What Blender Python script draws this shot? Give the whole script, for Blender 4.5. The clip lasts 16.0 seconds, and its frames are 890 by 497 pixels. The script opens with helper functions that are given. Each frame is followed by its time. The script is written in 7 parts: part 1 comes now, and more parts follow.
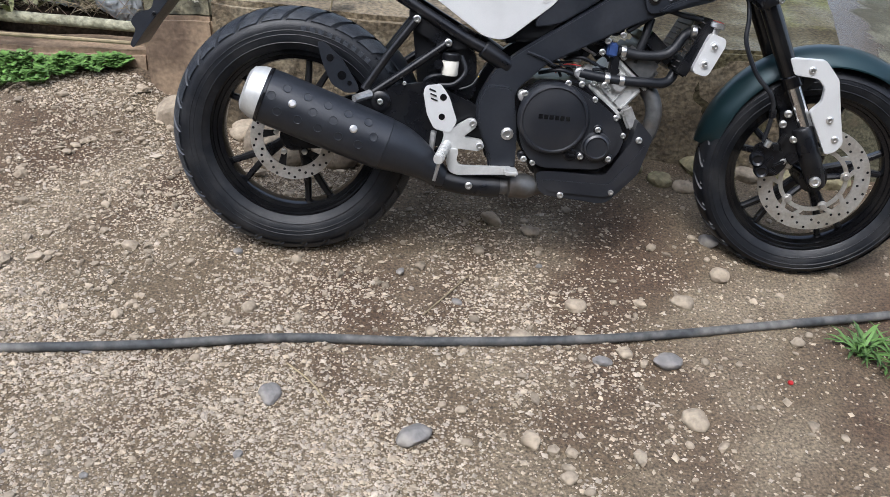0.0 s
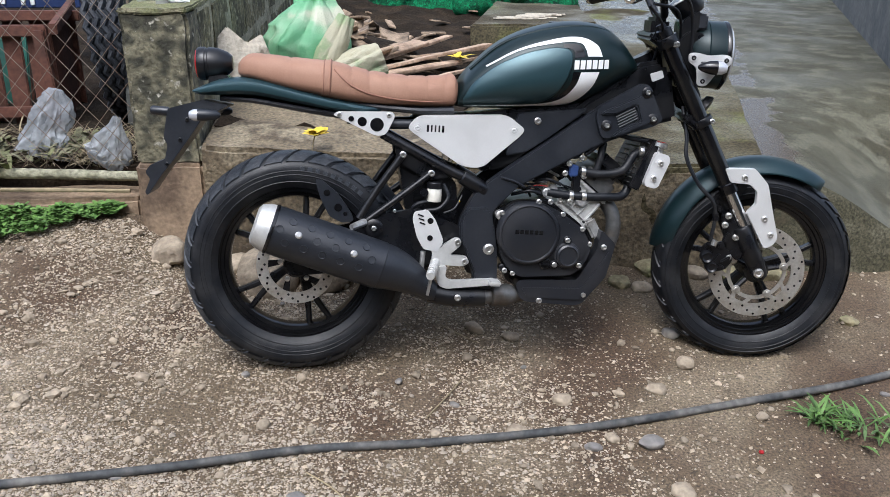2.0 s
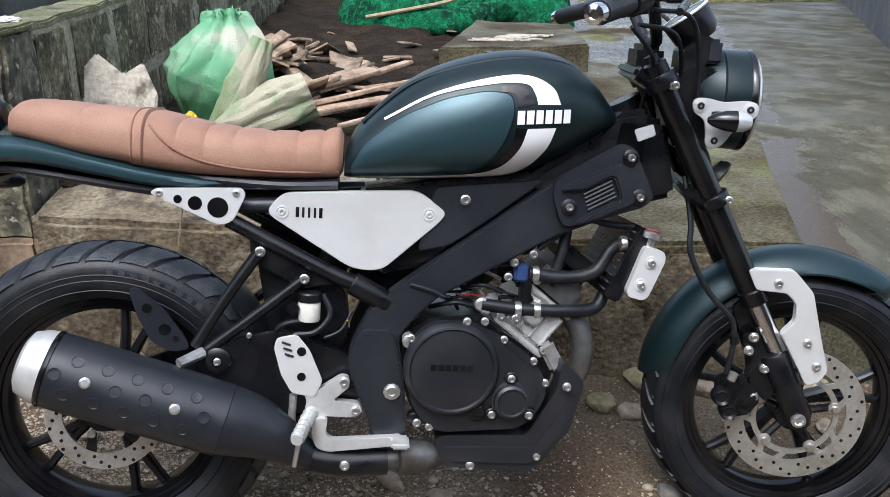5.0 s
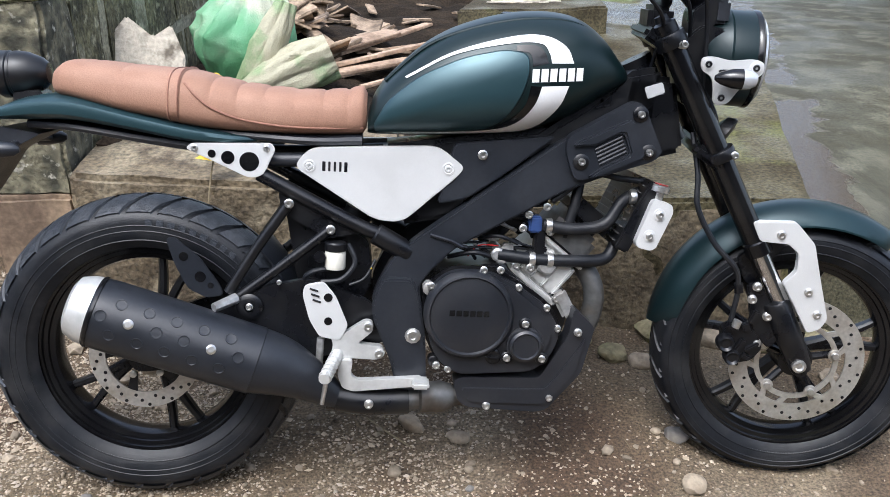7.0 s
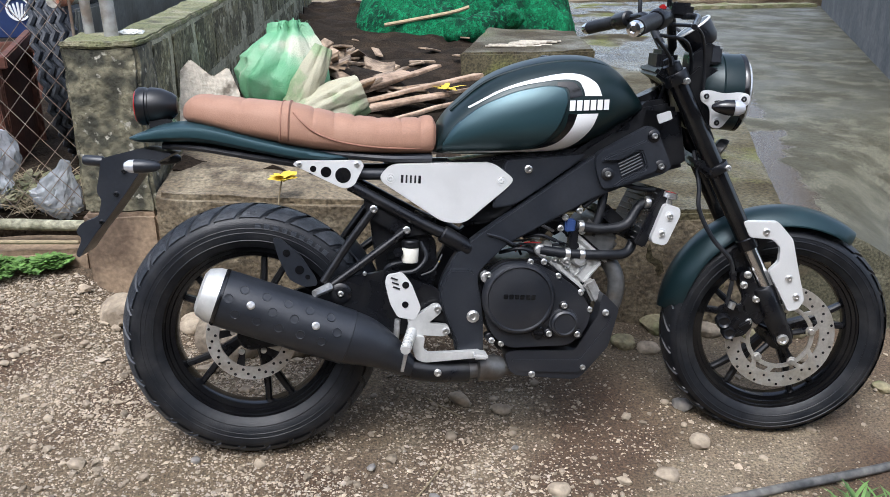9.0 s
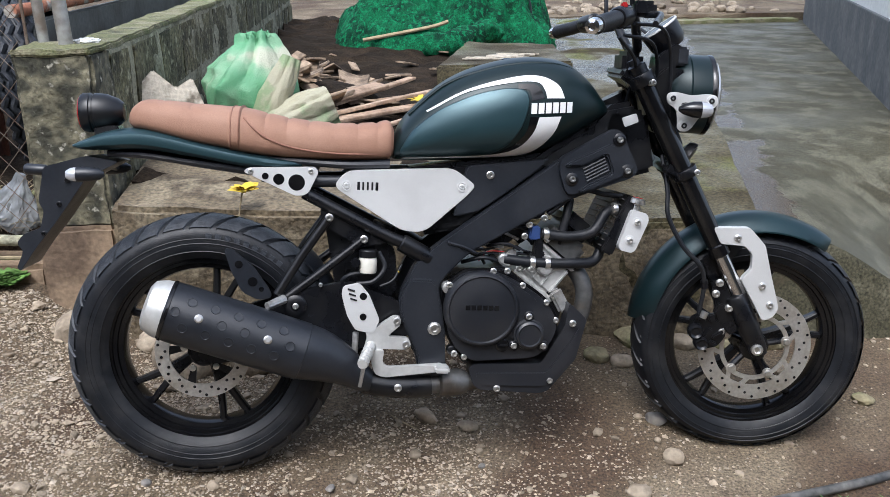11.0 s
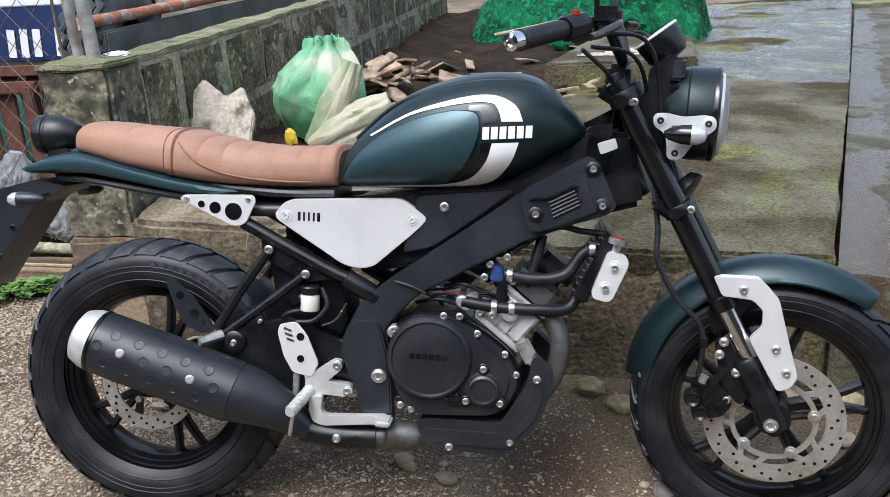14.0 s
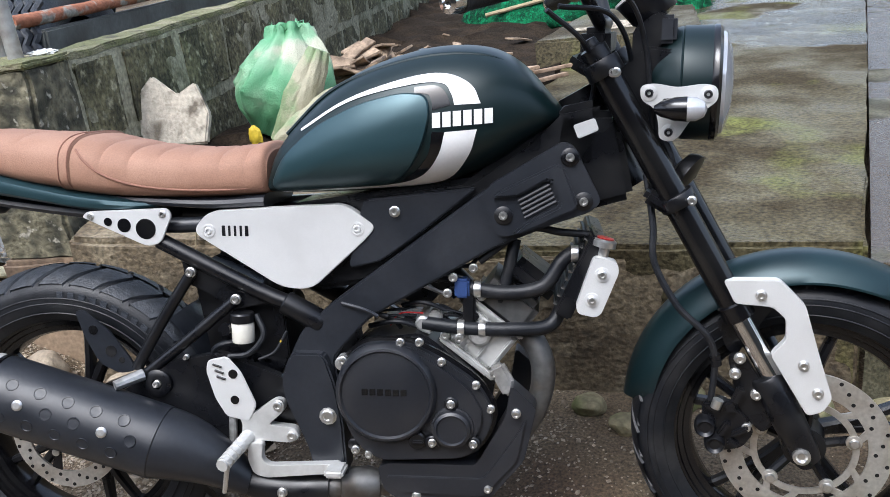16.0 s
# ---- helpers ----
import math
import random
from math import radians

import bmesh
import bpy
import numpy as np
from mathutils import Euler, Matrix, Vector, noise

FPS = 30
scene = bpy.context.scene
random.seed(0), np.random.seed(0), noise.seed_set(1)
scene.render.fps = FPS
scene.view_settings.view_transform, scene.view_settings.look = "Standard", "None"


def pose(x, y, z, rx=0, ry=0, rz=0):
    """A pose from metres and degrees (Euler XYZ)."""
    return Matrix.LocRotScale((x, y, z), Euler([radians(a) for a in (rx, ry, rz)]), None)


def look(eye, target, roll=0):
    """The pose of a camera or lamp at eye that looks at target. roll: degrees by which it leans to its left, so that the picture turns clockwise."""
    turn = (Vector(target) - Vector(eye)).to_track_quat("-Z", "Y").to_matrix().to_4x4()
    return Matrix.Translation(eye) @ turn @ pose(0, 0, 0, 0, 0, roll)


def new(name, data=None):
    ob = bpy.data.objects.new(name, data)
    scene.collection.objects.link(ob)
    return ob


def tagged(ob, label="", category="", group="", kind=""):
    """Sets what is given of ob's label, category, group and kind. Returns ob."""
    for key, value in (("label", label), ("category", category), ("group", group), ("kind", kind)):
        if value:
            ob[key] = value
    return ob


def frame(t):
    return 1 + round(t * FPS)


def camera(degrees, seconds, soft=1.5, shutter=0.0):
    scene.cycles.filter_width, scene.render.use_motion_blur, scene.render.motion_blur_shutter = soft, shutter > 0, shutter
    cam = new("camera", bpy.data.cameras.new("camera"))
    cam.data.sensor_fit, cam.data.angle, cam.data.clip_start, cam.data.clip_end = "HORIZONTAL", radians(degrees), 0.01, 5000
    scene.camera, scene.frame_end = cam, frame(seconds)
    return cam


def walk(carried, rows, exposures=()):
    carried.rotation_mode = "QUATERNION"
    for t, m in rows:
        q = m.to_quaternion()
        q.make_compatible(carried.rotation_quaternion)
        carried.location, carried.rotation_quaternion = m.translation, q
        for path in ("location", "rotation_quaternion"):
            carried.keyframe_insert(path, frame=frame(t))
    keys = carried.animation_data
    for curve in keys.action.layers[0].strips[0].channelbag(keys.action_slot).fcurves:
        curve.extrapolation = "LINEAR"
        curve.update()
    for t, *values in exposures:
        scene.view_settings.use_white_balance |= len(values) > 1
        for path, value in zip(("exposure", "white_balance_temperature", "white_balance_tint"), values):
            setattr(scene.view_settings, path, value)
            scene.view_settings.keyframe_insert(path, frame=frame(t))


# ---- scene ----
cam = camera(54.6, 16.0, soft=0.8)
PATH = [
    (0, (0.337, -2.122, 1.211), (0.33, -0.363, 0.258), -0.9),
    (0.5, (0.302, -2.237, 1.223), (0.315, -0.472, 0.283), -1.8),
    (1, (0.223, -2.299, 1.257), (0.263, -0.495, 0.394), -3.5),
    (1.5, (0.198, -2.327, 1.272), (0.308, -0.476, 0.524), -3.6),
    (2, (0.191, -2.342, 1.289), (0.337, -0.473, 0.59), -3.1),
    (2.5, (0.186, -2.335, 1.297), (0.339, -0.44, 0.674), -3.0),
    (3, (0.193, -2.306, 1.274), (0.349, -0.407, 0.665), -2.9),
    (3.5, (0.213, -2.233, 1.249), (0.37, -0.333, 0.645), -2.7),
    (4, (0.351, -1.976, 1.213), (0.5, -0.077, 0.606), -3.3),
    (4.2, (0.422, -1.867, 1.217), (0.561, 0.032, 0.605), -3.4),
    (6.3, (0.535, -1.326, 1.194), (0.649, 0.533, 0.467), -3.1),
    (6.5, (0.528, -1.397, 1.2), (0.641, 0.463, 0.475), -3.1),
    (7, (0.503, -1.627, 1.22), (0.576, 0.233, 0.487), -3.6),
    (7.5, (0.448, -1.79, 1.248), (0.506, 0.079, 0.538), -3.8),
    (8, (0.35, -1.915, 1.277), (0.423, -0.019, 0.644), -3.9),
    (8.5, (0.276, -2.012, 1.287), (0.404, -0.127, 0.631), -3.6),
    (10.8, (0.293, -2.02, 1.23), (0.472, -0.124, 0.62), -3.4),
    (11, (0.353, -1.956, 1.228), (0.529, -0.059, 0.618), -3.7),
    (11.5, (0.501, -1.807, 1.221), (0.62, 0.097, 0.624), -4.7),
    (12, (0.578, -1.657, 1.213), (0.581, 0.243, 0.589), -5.7),
    (12.5, (0.651, -1.524, 1.221), (0.651, 0.376, 0.596), -5.3),
    (13, (0.743, -1.539, 1.226), (0.629, 0.362, 0.616), -6.1),
    (13.5, (0.858, -1.647, 1.228), (0.6, 0.242, 0.625), -5.9),
    (14, (0.908, -1.71, 1.223), (0.616, 0.175, 0.623), -6.0),
    (14.5, (0.939, -1.736, 1.224), (0.633, 0.148, 0.626), -6.1),
    (15, (0.942, -1.737, 1.225), (0.639, 0.147, 0.627), -6.1),
    (15.5, (0.937, -1.67, 1.196), (0.621, 0.21, 0.591), -6.2),
    (16, (0.974, -1.401, 1.156), (0.644, 0.472, 0.536), -9.2),
]
LEVEL = Matrix.Translation((0.6, 0, 0)) @ pose(0, 0, 0, -2.3, -3.15, 0) @ Matrix.Translation((-0.6, 0, 0))
walk(cam, [(t, LEVEL @ look(eye, target, roll)) for t, eye, target, roll in PATH],
     [(0, 0.22, 5860, 10), (2, 0.14, 5860, 10), (4, 0.12, 5860, 10), (7, 0.45, 5860, 10), (9, 0.3, 5860, 10), (11, 0.15, 5860, 10), (16, 0.34, 5860, 10)])

# ---- light: an overcast day ----
world = bpy.data.worlds.new("overcast")
scene.world = world
world.use_nodes = True
wn = world.node_tree.nodes
sky = wn.new("ShaderNodeTexSky")
sky.sky_type = "NISHITA"
sky.sun_disc = False
sky.sun_elevation, sky.sun_rotation = radians(58), radians(200)
sky.dust_density, sky.ozone_density = 4.0, 0.6
greyer = wn.new("ShaderNodeHueSaturation")
greyer.inputs["Saturation"].default_value = 0.62
world.node_tree.links.new(sky.outputs[0], greyer.inputs["Color"])
world.node_tree.links.new(greyer.outputs[0], wn["Background"].inputs[0])
wn["Background"].inputs[1].default_value = 0.30
sun = new("sun", bpy.data.lights.new("sun", "SUN"))
sun.data.energy, sun.data.angle, sun.data.color = 1.9, radians(25), (1.0, 0.98, 0.95)
sun.matrix_world = look((-1.2, -2.0, 6.0), (0.4, 0.3, 0))


# ---- materials ----
def mat(name, base, rough=0.6, metal=0.0, grain=0.0, grain_size=200.0, stain=None, stain_size=6.0, stain_at=(0.45, 0.65),
        bump=0.0, bump_size=80.0, coat=0.0, rand=0.0, rough_var=0.0, rough_at=(0.35, 0.65), second=None, second_size=2.0, second_at=(0.5, 0.6), alpha=1.0, spec=0.5):
    m = bpy.data.materials.new(name)
    m.use_nodes = True
    n, l = m.node_tree.nodes, m.node_tree.links
    b = n["Principled BSDF"]
    tc = n.new("ShaderNodeTexCoord")
    def noise_tex(size, detail=4.0):
        t = n.new("ShaderNodeTexNoise")
        t.inputs["Scale"].default_value, t.inputs["Detail"].default_value = size, detail
        l.new(tc.outputs["Object"], t.inputs["Vector"])
        return t
    def ramp(src, lo, hi):
        r = n.new("ShaderNodeMapRange")
        r.inputs["From Min"].default_value, r.inputs["From Max"].default_value = lo, hi
        l.new(src, r.inputs["Value"])
        return r.outputs["Result"]
    def mix(fac, a, c, mode="MIX"):
        x = n.new("ShaderNodeMix")
        x.data_type, x.blend_type = "RGBA", mode
        if isinstance(fac, float):
            x.inputs["Factor"].default_value = fac
        else:
            l.new(fac, x.inputs["Factor"])
        for key, v in (("A", a), ("B", c)):
            sock = x.inputs[6 if key == "A" else 7]
            if isinstance(v, tuple):
                sock.default_value = (*v, 1)
            else:
                l.new(v, sock)
        return x.outputs[2]
    col = tuple(base)
    if stain:
        col = mix(ramp(noise_tex(stain_size, 6).outputs["Fac"], *stain_at), col, tuple(stain))
    if second:
        col = mix(ramp(noise_tex(second_size, 5).outputs["Fac"], *second_at), col, tuple(second))
    if grain:
        g = noise_tex(grain_size, 3)
        v = ramp(g.outputs["Fac"], 0.25, 0.75)
        h = n.new("ShaderNodeMapRange")
        h.inputs["To Min"].default_value, h.inputs["To Max"].default_value = 1 - grain, 1 + grain
        l.new(v, h.inputs["Value"])
        comb = n.new("ShaderNodeCombineColor")
        for i in range(3):
            l.new(h.outputs["Result"], comb.inputs[i])
        col = mix(1.0, col, comb.outputs[0], "MULTIPLY")
    if rand:
        info = n.new("ShaderNodeObjectInfo")
        geo = n.new("ShaderNodeNewGeometry")
        add = n.new("ShaderNodeMath")
        add.operation = "ADD"
        l.new(info.outputs["Random"], add.inputs[0])
        l.new(geo.outputs["Random Per Island"], add.inputs[1])
        h = n.new("ShaderNodeMapRange")
        h.inputs["From Max"].default_value = 2.0
        h.inputs["To Min"].default_value, h.inputs["To Max"].default_value = 1 - rand, 1 + rand
        l.new(add.outputs[0], h.inputs["Value"])
        comb = n.new("ShaderNodeCombineColor")
        for i in range(3):
            l.new(h.outputs["Result"], comb.inputs[i])
        col = mix(1.0, col, comb.outputs[0], "MULTIPLY")
    if isinstance(col, tuple):
        b.inputs["Base Color"].default_value = (*col, 1)
    else:
        l.new(col, b.inputs["Base Color"])
    b.inputs["Roughness"].default_value = rough
    if rough_var:
        h = n.new("ShaderNodeMapRange")
        h.inputs["From Min"].default_value, h.inputs["From Max"].default_value = rough_at
        h.inputs["To Min"].default_value, h.inputs["To Max"].default_value = max(0.03, rough - rough_var), min(1, rough + rough_var)
        l.new(noise_tex(stain_size, 5).outputs["Fac"], h.inputs["Value"])
        l.new(h.outputs["Result"], b.inputs["Roughness"])
    b.inputs["Metallic"].default_value = metal
    b.inputs["Coat Weight"].default_value = coat
    b.inputs["Specular IOR Level"].default_value = spec
    if alpha < 1:
        b.inputs["Alpha"].default_value = alpha
    if bump:
        bn = n.new("ShaderNodeBump")
        bn.inputs["Strength"].default_value, bn.inputs["Distance"].default_value = bump, 0.01
        l.new(noise_tex(bump_size, 6).outputs["Fac"], bn.inputs["Height"])
        l.new(bn.outputs[0], b.inputs["Normal"])
    return m


RUBBER = mat("tyre_rubber", (0.0075, 0.0086, 0.011), 0.43, grain=0.3, grain_size=60, stain=(0.02, 0.0205, 0.022), stain_size=14, bump=0.1, bump_size=300, spec=0.3)
RUBBER_DUSTY = mat("dusty_rubber", (0.022, 0.026, 0.033), 0.5, grain=0.35, grain_size=90, stain=(0.040, 0.044, 0.051), stain_size=22, bump=0.2, bump_size=200, spec=0.45)
BLACK = mat("black_satin", (0.0045, 0.0048, 0.0062), 0.31, grain=0.15, grain_size=40, stain=(0.008, 0.008, 0.0085), stain_size=18, rough_var=0.08, spec=0.42)
MATTE = mat("matte_black_plastic", (0.0105, 0.0125, 0.0168), 0.39, grain=0.2, grain_size=120, stain=(0.0145, 0.0165, 0.021), stain_size=9, bump=0.06, bump_size=900, spec=0.5, rough_var=0.06)
CASE = mat("satin_charcoal_casing", (0.0105, 0.0118, 0.0152), 0.37, grain=0.15, grain_size=120, stain=(0.016, 0.0165, 0.019), stain_size=12, bump=0.04, bump_size=900, spec=0.6, rough_var=0.06)
GLOSS = mat("gloss_black", (0.0035, 0.0035, 0.0042), 0.19, grain=0.1, grain_size=30, stain=(0.008, 0.008, 0.008), stain_size=10, spec=0.5)
GREEN = mat("matte_green_paint", (0.0045, 0.0135, 0.0145), 0.36, metal=0.25, grain=0.12, grain_size=900, stain=(0.005, 0.015, 0.016), stain_size=6, spec=0.45)
# satin green of knee panel and cowl, lightened: sky sheen is in the colour
GREEN_SHEEN = mat("satin_green_with_sheen", (0.024, 0.056, 0.066), 0.34, metal=0.45, grain=0.12, grain_size=900, stain=(0.026, 0.060, 0.070), stain_size=6, spec=0.6)
SEAT = mat("tan_leather", (0.276, 0.147, 0.094), 0.7, grain=0.16, grain_size=420, stain=(0.315, 0.176, 0.116), stain_size=9, bump=0.16, bump_size=520)
SEAM = mat("brown_piping", (0.225, 0.105, 0.068), 0.7, grain=0.2, grain_size=300)
SILVER = mat("silver_paint", (0.64, 0.64, 0.625), 0.32, metal=0.3, grain=0.05, grain_size=800, stain=(0.575, 0.575, 0.56), stain_size=8)
WHITE = mat("white_decal", (0.72, 0.72, 0.71), 0.4, grain=0.03, grain_size=200)
ALU = mat("cast_aluminium", (0.5, 0.5, 0.49), 0.42, metal=0.75, grain=0.2, grain_size=90, stain=(0.34, 0.33, 0.31), stain_size=25, bump=0.1, bump_size=300)
BOLT = mat("zinc_bolt", (0.62, 0.61, 0.58), 0.3, metal=0.9, grain=0.1, grain_size=300)
CHROME = mat("chrome", (0.72, 0.72, 0.72), 0.12, metal=1.0, grain=0.06, grain_size=60)
DISC = mat("brake_disc_steel", (0.56, 0.54, 0.50), 0.42, metal=0.8, grain=0.14, grain_size=140, stain=(0.44, 0.40, 0.34), stain_size=22)
RED = mat("red_plastic", (0.3, 0.012, 0.012), 0.3, grain=0.1)
BLUE = mat("blue_connector", (0.02, 0.045, 0.14), 0.45, grain=0.15)
CLEAR = mat("clear_lens", (0.50, 0.51, 0.53), 0.08, metal=0.4, grain=0.05)
FLUID = mat("translucent_reservoir", (0.62, 0.6, 0.52), 0.35, grain=0.1, grain_size=60)
DIRT = mat("dirt_ground", (0.118, 0.087, 0.052), 0.93, grain=0.7, grain_size=150, stain=(0.192, 0.152, 0.10), stain_size=2.6, second=(0.074, 0.046, 0.026), second_size=1.9, second_at=(0.46, 0.64), bump=1.0, bump_size=140)
GRAVEL = mat("gravel_bits", (0.25, 0.205, 0.148), 0.9, grain=0.4, grain_size=60, rand=0.8)
GRAVEL_PALE = mat("pale_gravel_bits", (0.365, 0.312, 0.245), 0.9, grain=0.3, grain_size=60, rand=0.45)
STONE = mat("field_stone", (0.27, 0.222, 0.16), 0.85, grain=0.35, grain_size=60, stain=(0.15, 0.118, 0.082), stain_size=14, bump=0.6, bump_size=50, rand=0.4)
GREYSTONE = mat("grey_stone", (0.16, 0.15, 0.14), 0.8, grain=0.25, grain_size=50, stain=(0.24, 0.22, 0.19), stain_size=16, bump=0.4, bump_size=50)
MOSSSTONE = mat("mossy_stone", (0.23, 0.20, 0.115), 0.9, grain=0.4, grain_size=60, stain=(0.135, 0.145, 0.055), stain_size=9, bump=0.8, bump_size=40)
BLOCK = mat("mossy_block", (0.128, 0.118, 0.062), 0.93, grain=0.8, grain_size=55, stain=(0.045, 0.043, 0.022), stain_size=7, stain_at=(0.44, 0.64), second=(0.27, 0.26, 0.17), second_size=24, second_at=(0.57, 0.68), bump=1.0, bump_size=60, rand=0.3)
MORTAR = mat("mortar", (0.28, 0.27, 0.19), 0.93, grain=0.5, grain_size=60, stain=(0.12, 0.115, 0.066), stain_size=9, bump=0.9, bump_size=60)
MOSS = mat("moss", (0.135, 0.14, 0.062), 0.95, grain=0.45, grain_size=120, stain=(0.235, 0.215, 0.14), stain_size=8, second=(0.06, 0.055, 0.035), second_size=14, second_at=(0.56, 0.7), bump=0.8, bump_size=120)
POST = mat("weathered_post_concrete", (0.155, 0.142, 0.092), 0.92, grain=0.6, grain_size=80, stain=(0.04, 0.039, 0.026), stain_size=20, stain_at=(0.44, 0.58), second=(0.40, 0.38, 0.31), second_size=34, second_at=(0.62, 0.72), bump=0.8, bump_size=60)
RENDERED = mat("brown_render", (0.265, 0.192, 0.125), 0.92, grain=0.3, grain_size=70, stain=(0.115, 0.08, 0.053), stain_size=5, bump=0.6, bump_size=40)
LEDGE = mat("stained_ledge_concrete", (0.165, 0.130, 0.080), 0.85, grain=0.6, grain_size=80, stain=(0.066, 0.049, 0.029), stain_size=4, stain_at=(0.44, 0.6), second=(0.20, 0.165, 0.108), second_size=8, second_at=(0.55, 0.66), bump=0.9, bump_size=60)
SLAB = mat("damp_slab_concrete", (0.092, 0.079, 0.044), 0.62, grain=0.8, grain_size=85, stain=(0.045, 0.035, 0.018), stain_size=3.4, stain_at=(0.42, 0.58), second=(0.115, 0.12, 0.035), second_size=2.2, second_at=(0.56, 0.66), bump=0.6, bump_size=120, rough_var=0.28, spec=0.32)
RUST = mat("rusty_crusted_pipe", (0.30, 0.115, 0.06), 0.85, grain=0.35, grain_size=60, stain=(0.3, 0.28, 0.24), stain_size=14, stain_at=(0.52, 0.6), bump=0.5, bump_size=60)
TEAL = mat("teal_panel_paint", (0.012, 0.085, 0.062), 0.55, grain=0.2, grain_size=50, stain=(0.02, 0.06, 0.05), stain_size=9)
SHEET = mat("grey_sheet_metal", (0.10, 0.105, 0.098), 0.6, grain=0.25, grain_size=40, stain=(0.055, 0.053, 0.045), stain_size=5, bump=0.2, bump_size=40)
SOIL = mat("dark_soil", (0.018, 0.0135, 0.0095), 0.95, grain=0.6, grain_size=90, stain=(0.034, 0.0245, 0.016), stain_size=6, bump=1.0, bump_size=60, spec=0.08)
WOOD = mat("weathered_board", (0.36, 0.255, 0.175), 0.85, grain=0.35, grain_size=60, stain=(0.21, 0.14, 0.09), stain_size=9, bump=0.4, bump_size=90, rand=0.35)
BARK = mat("bark_scraps", (0.29, 0.215, 0.145), 0.9, grain=0.35, grain_size=60, stain=(0.1, 0.07, 0.045), stain_size=11, bump=0.6, bump_size=60, rand=0.4)
BAG = mat("green_woven_sack", (0.105, 0.30, 0.145), 0.5, grain=0.18, grain_size=300, stain=(0.24, 0.38, 0.24), stain_size=5, second=(0.42, 0.43, 0.32), second_size=5, second_at=(0.57, 0.66), bump=0.4, bump_size=180)
BAG_PALE = mat("pale_woven_sack", (0.36, 0.34, 0.235), 0.6, grain=0.2, grain_size=300, stain=(0.22, 0.29, 0.15), stain_size=8, stain_at=(0.5, 0.6), bump=0.4, bump_size=180)
NET = mat("green_netting", (0.005, 0.095, 0.036), 0.7, grain=0.75, grain_size=110, stain=(0.002, 0.03, 0.014), stain_size=7, stain_at=(0.44, 0.6), second=(0.009, 0.155, 0.062), second_size=30, bump=1.0, bump_size=200, spec=0.15)
PLASTIC = mat("clear_plastic_bag", (0.3, 0.32, 0.34), 0.22, grain=0.2, grain_size=40, stain=(0.46, 0.49, 0.52), stain_size=18, alpha=0.6)
WIRE = mat("galvanised_wire", (0.2, 0.165, 0.13), 0.6, metal=0.4, grain=0.25, grain_size=60, stain=(0.13, 0.085, 0.06), stain_size=12)
PIPE = mat("grey_steel_pipe", (0.4, 0.4, 0.38), 0.5, metal=0.5, grain=0.2, grain_size=50, stain=(0.24, 0.2, 0.16), stain_size=12)
CRATE = mat("red_brown_wood", (0.11, 0.042, 0.026), 0.75, grain=0.3, grain_size=50, stain=(0.07, 0.03, 0.02), stain_size=8)
NAVY = mat("navy_sign_paint", (0.012, 0.026, 0.085), 0.45, grain=0.12, grain_size=40, stain=(0.016, 0.032, 0.1), stain_size=4)
LEAF = mat("weed_leaf", (0.105, 0.205, 0.042), 0.6, grain=0.3, grain_size=40, rand=0.6)
DRYGRASS = mat("dry_grass", (0.23, 0.185, 0.11), 0.9, grain=0.3, grain_size=40, rand=0.5)
YELLOW = mat("yellow_leaf", (0.62, 0.45, 0.03), 0.6, grain=0.15, grain_size=60)
HOSE = mat("dusty_black_hose", (0.05, 0.052, 0.053), 0.6, grain=0.35, grain_size=50, stain=(0.125, 0.12, 0.11), stain_size=12, spec=0.22)
# mudguard's satin green, darkened in the colour for the side facing away
GREEN_SHADED = mat("satin_green_shaded", (0.0085, 0.0225, 0.0262), 0.36, metal=0.4, grain=0.12, grain_size=900, stain=(0.011, 0.030, 0.035), stain_size=6, spec=0.5)
CAST = mat("pale_cast_alloy", (0.55, 0.55, 0.53), 0.4, metal=0.45, grain=0.06, grain_size=120, stain=(0.47, 0.47, 0.45), stain_size=25)
PAVE = mat("damp_pavement", (0.068, 0.064, 0.041), 0.54, grain=0.7, grain_size=120, stain=(0.045, 0.04, 0.022), stain_size=2.6, second=(0.105, 0.099, 0.067), second_size=7, bump=0.45, bump_size=110, rough_var=0.10, rough_at=(0.40, 0.60), spec=0.32)
HEADER = mat("heat_dulled_steel", (0.125, 0.125, 0.122), 0.5, metal=0.7, grain=0.25, grain_size=60, stain=(0.1, 0.085, 0.07), stain_size=16)
WALLWHITE = mat("white_wall_paint", (0.7, 0.7, 0.66), 0.8, grain=0.08, grain_size=30, stain=(0.6, 0.6, 0.55), stain_size=2)
DADO = mat("grey_wall_base", (0.085, 0.09, 0.092), 0.7, grain=0.3, grain_size=30, stain=(0.14, 0.14, 0.135), stain_size=4)


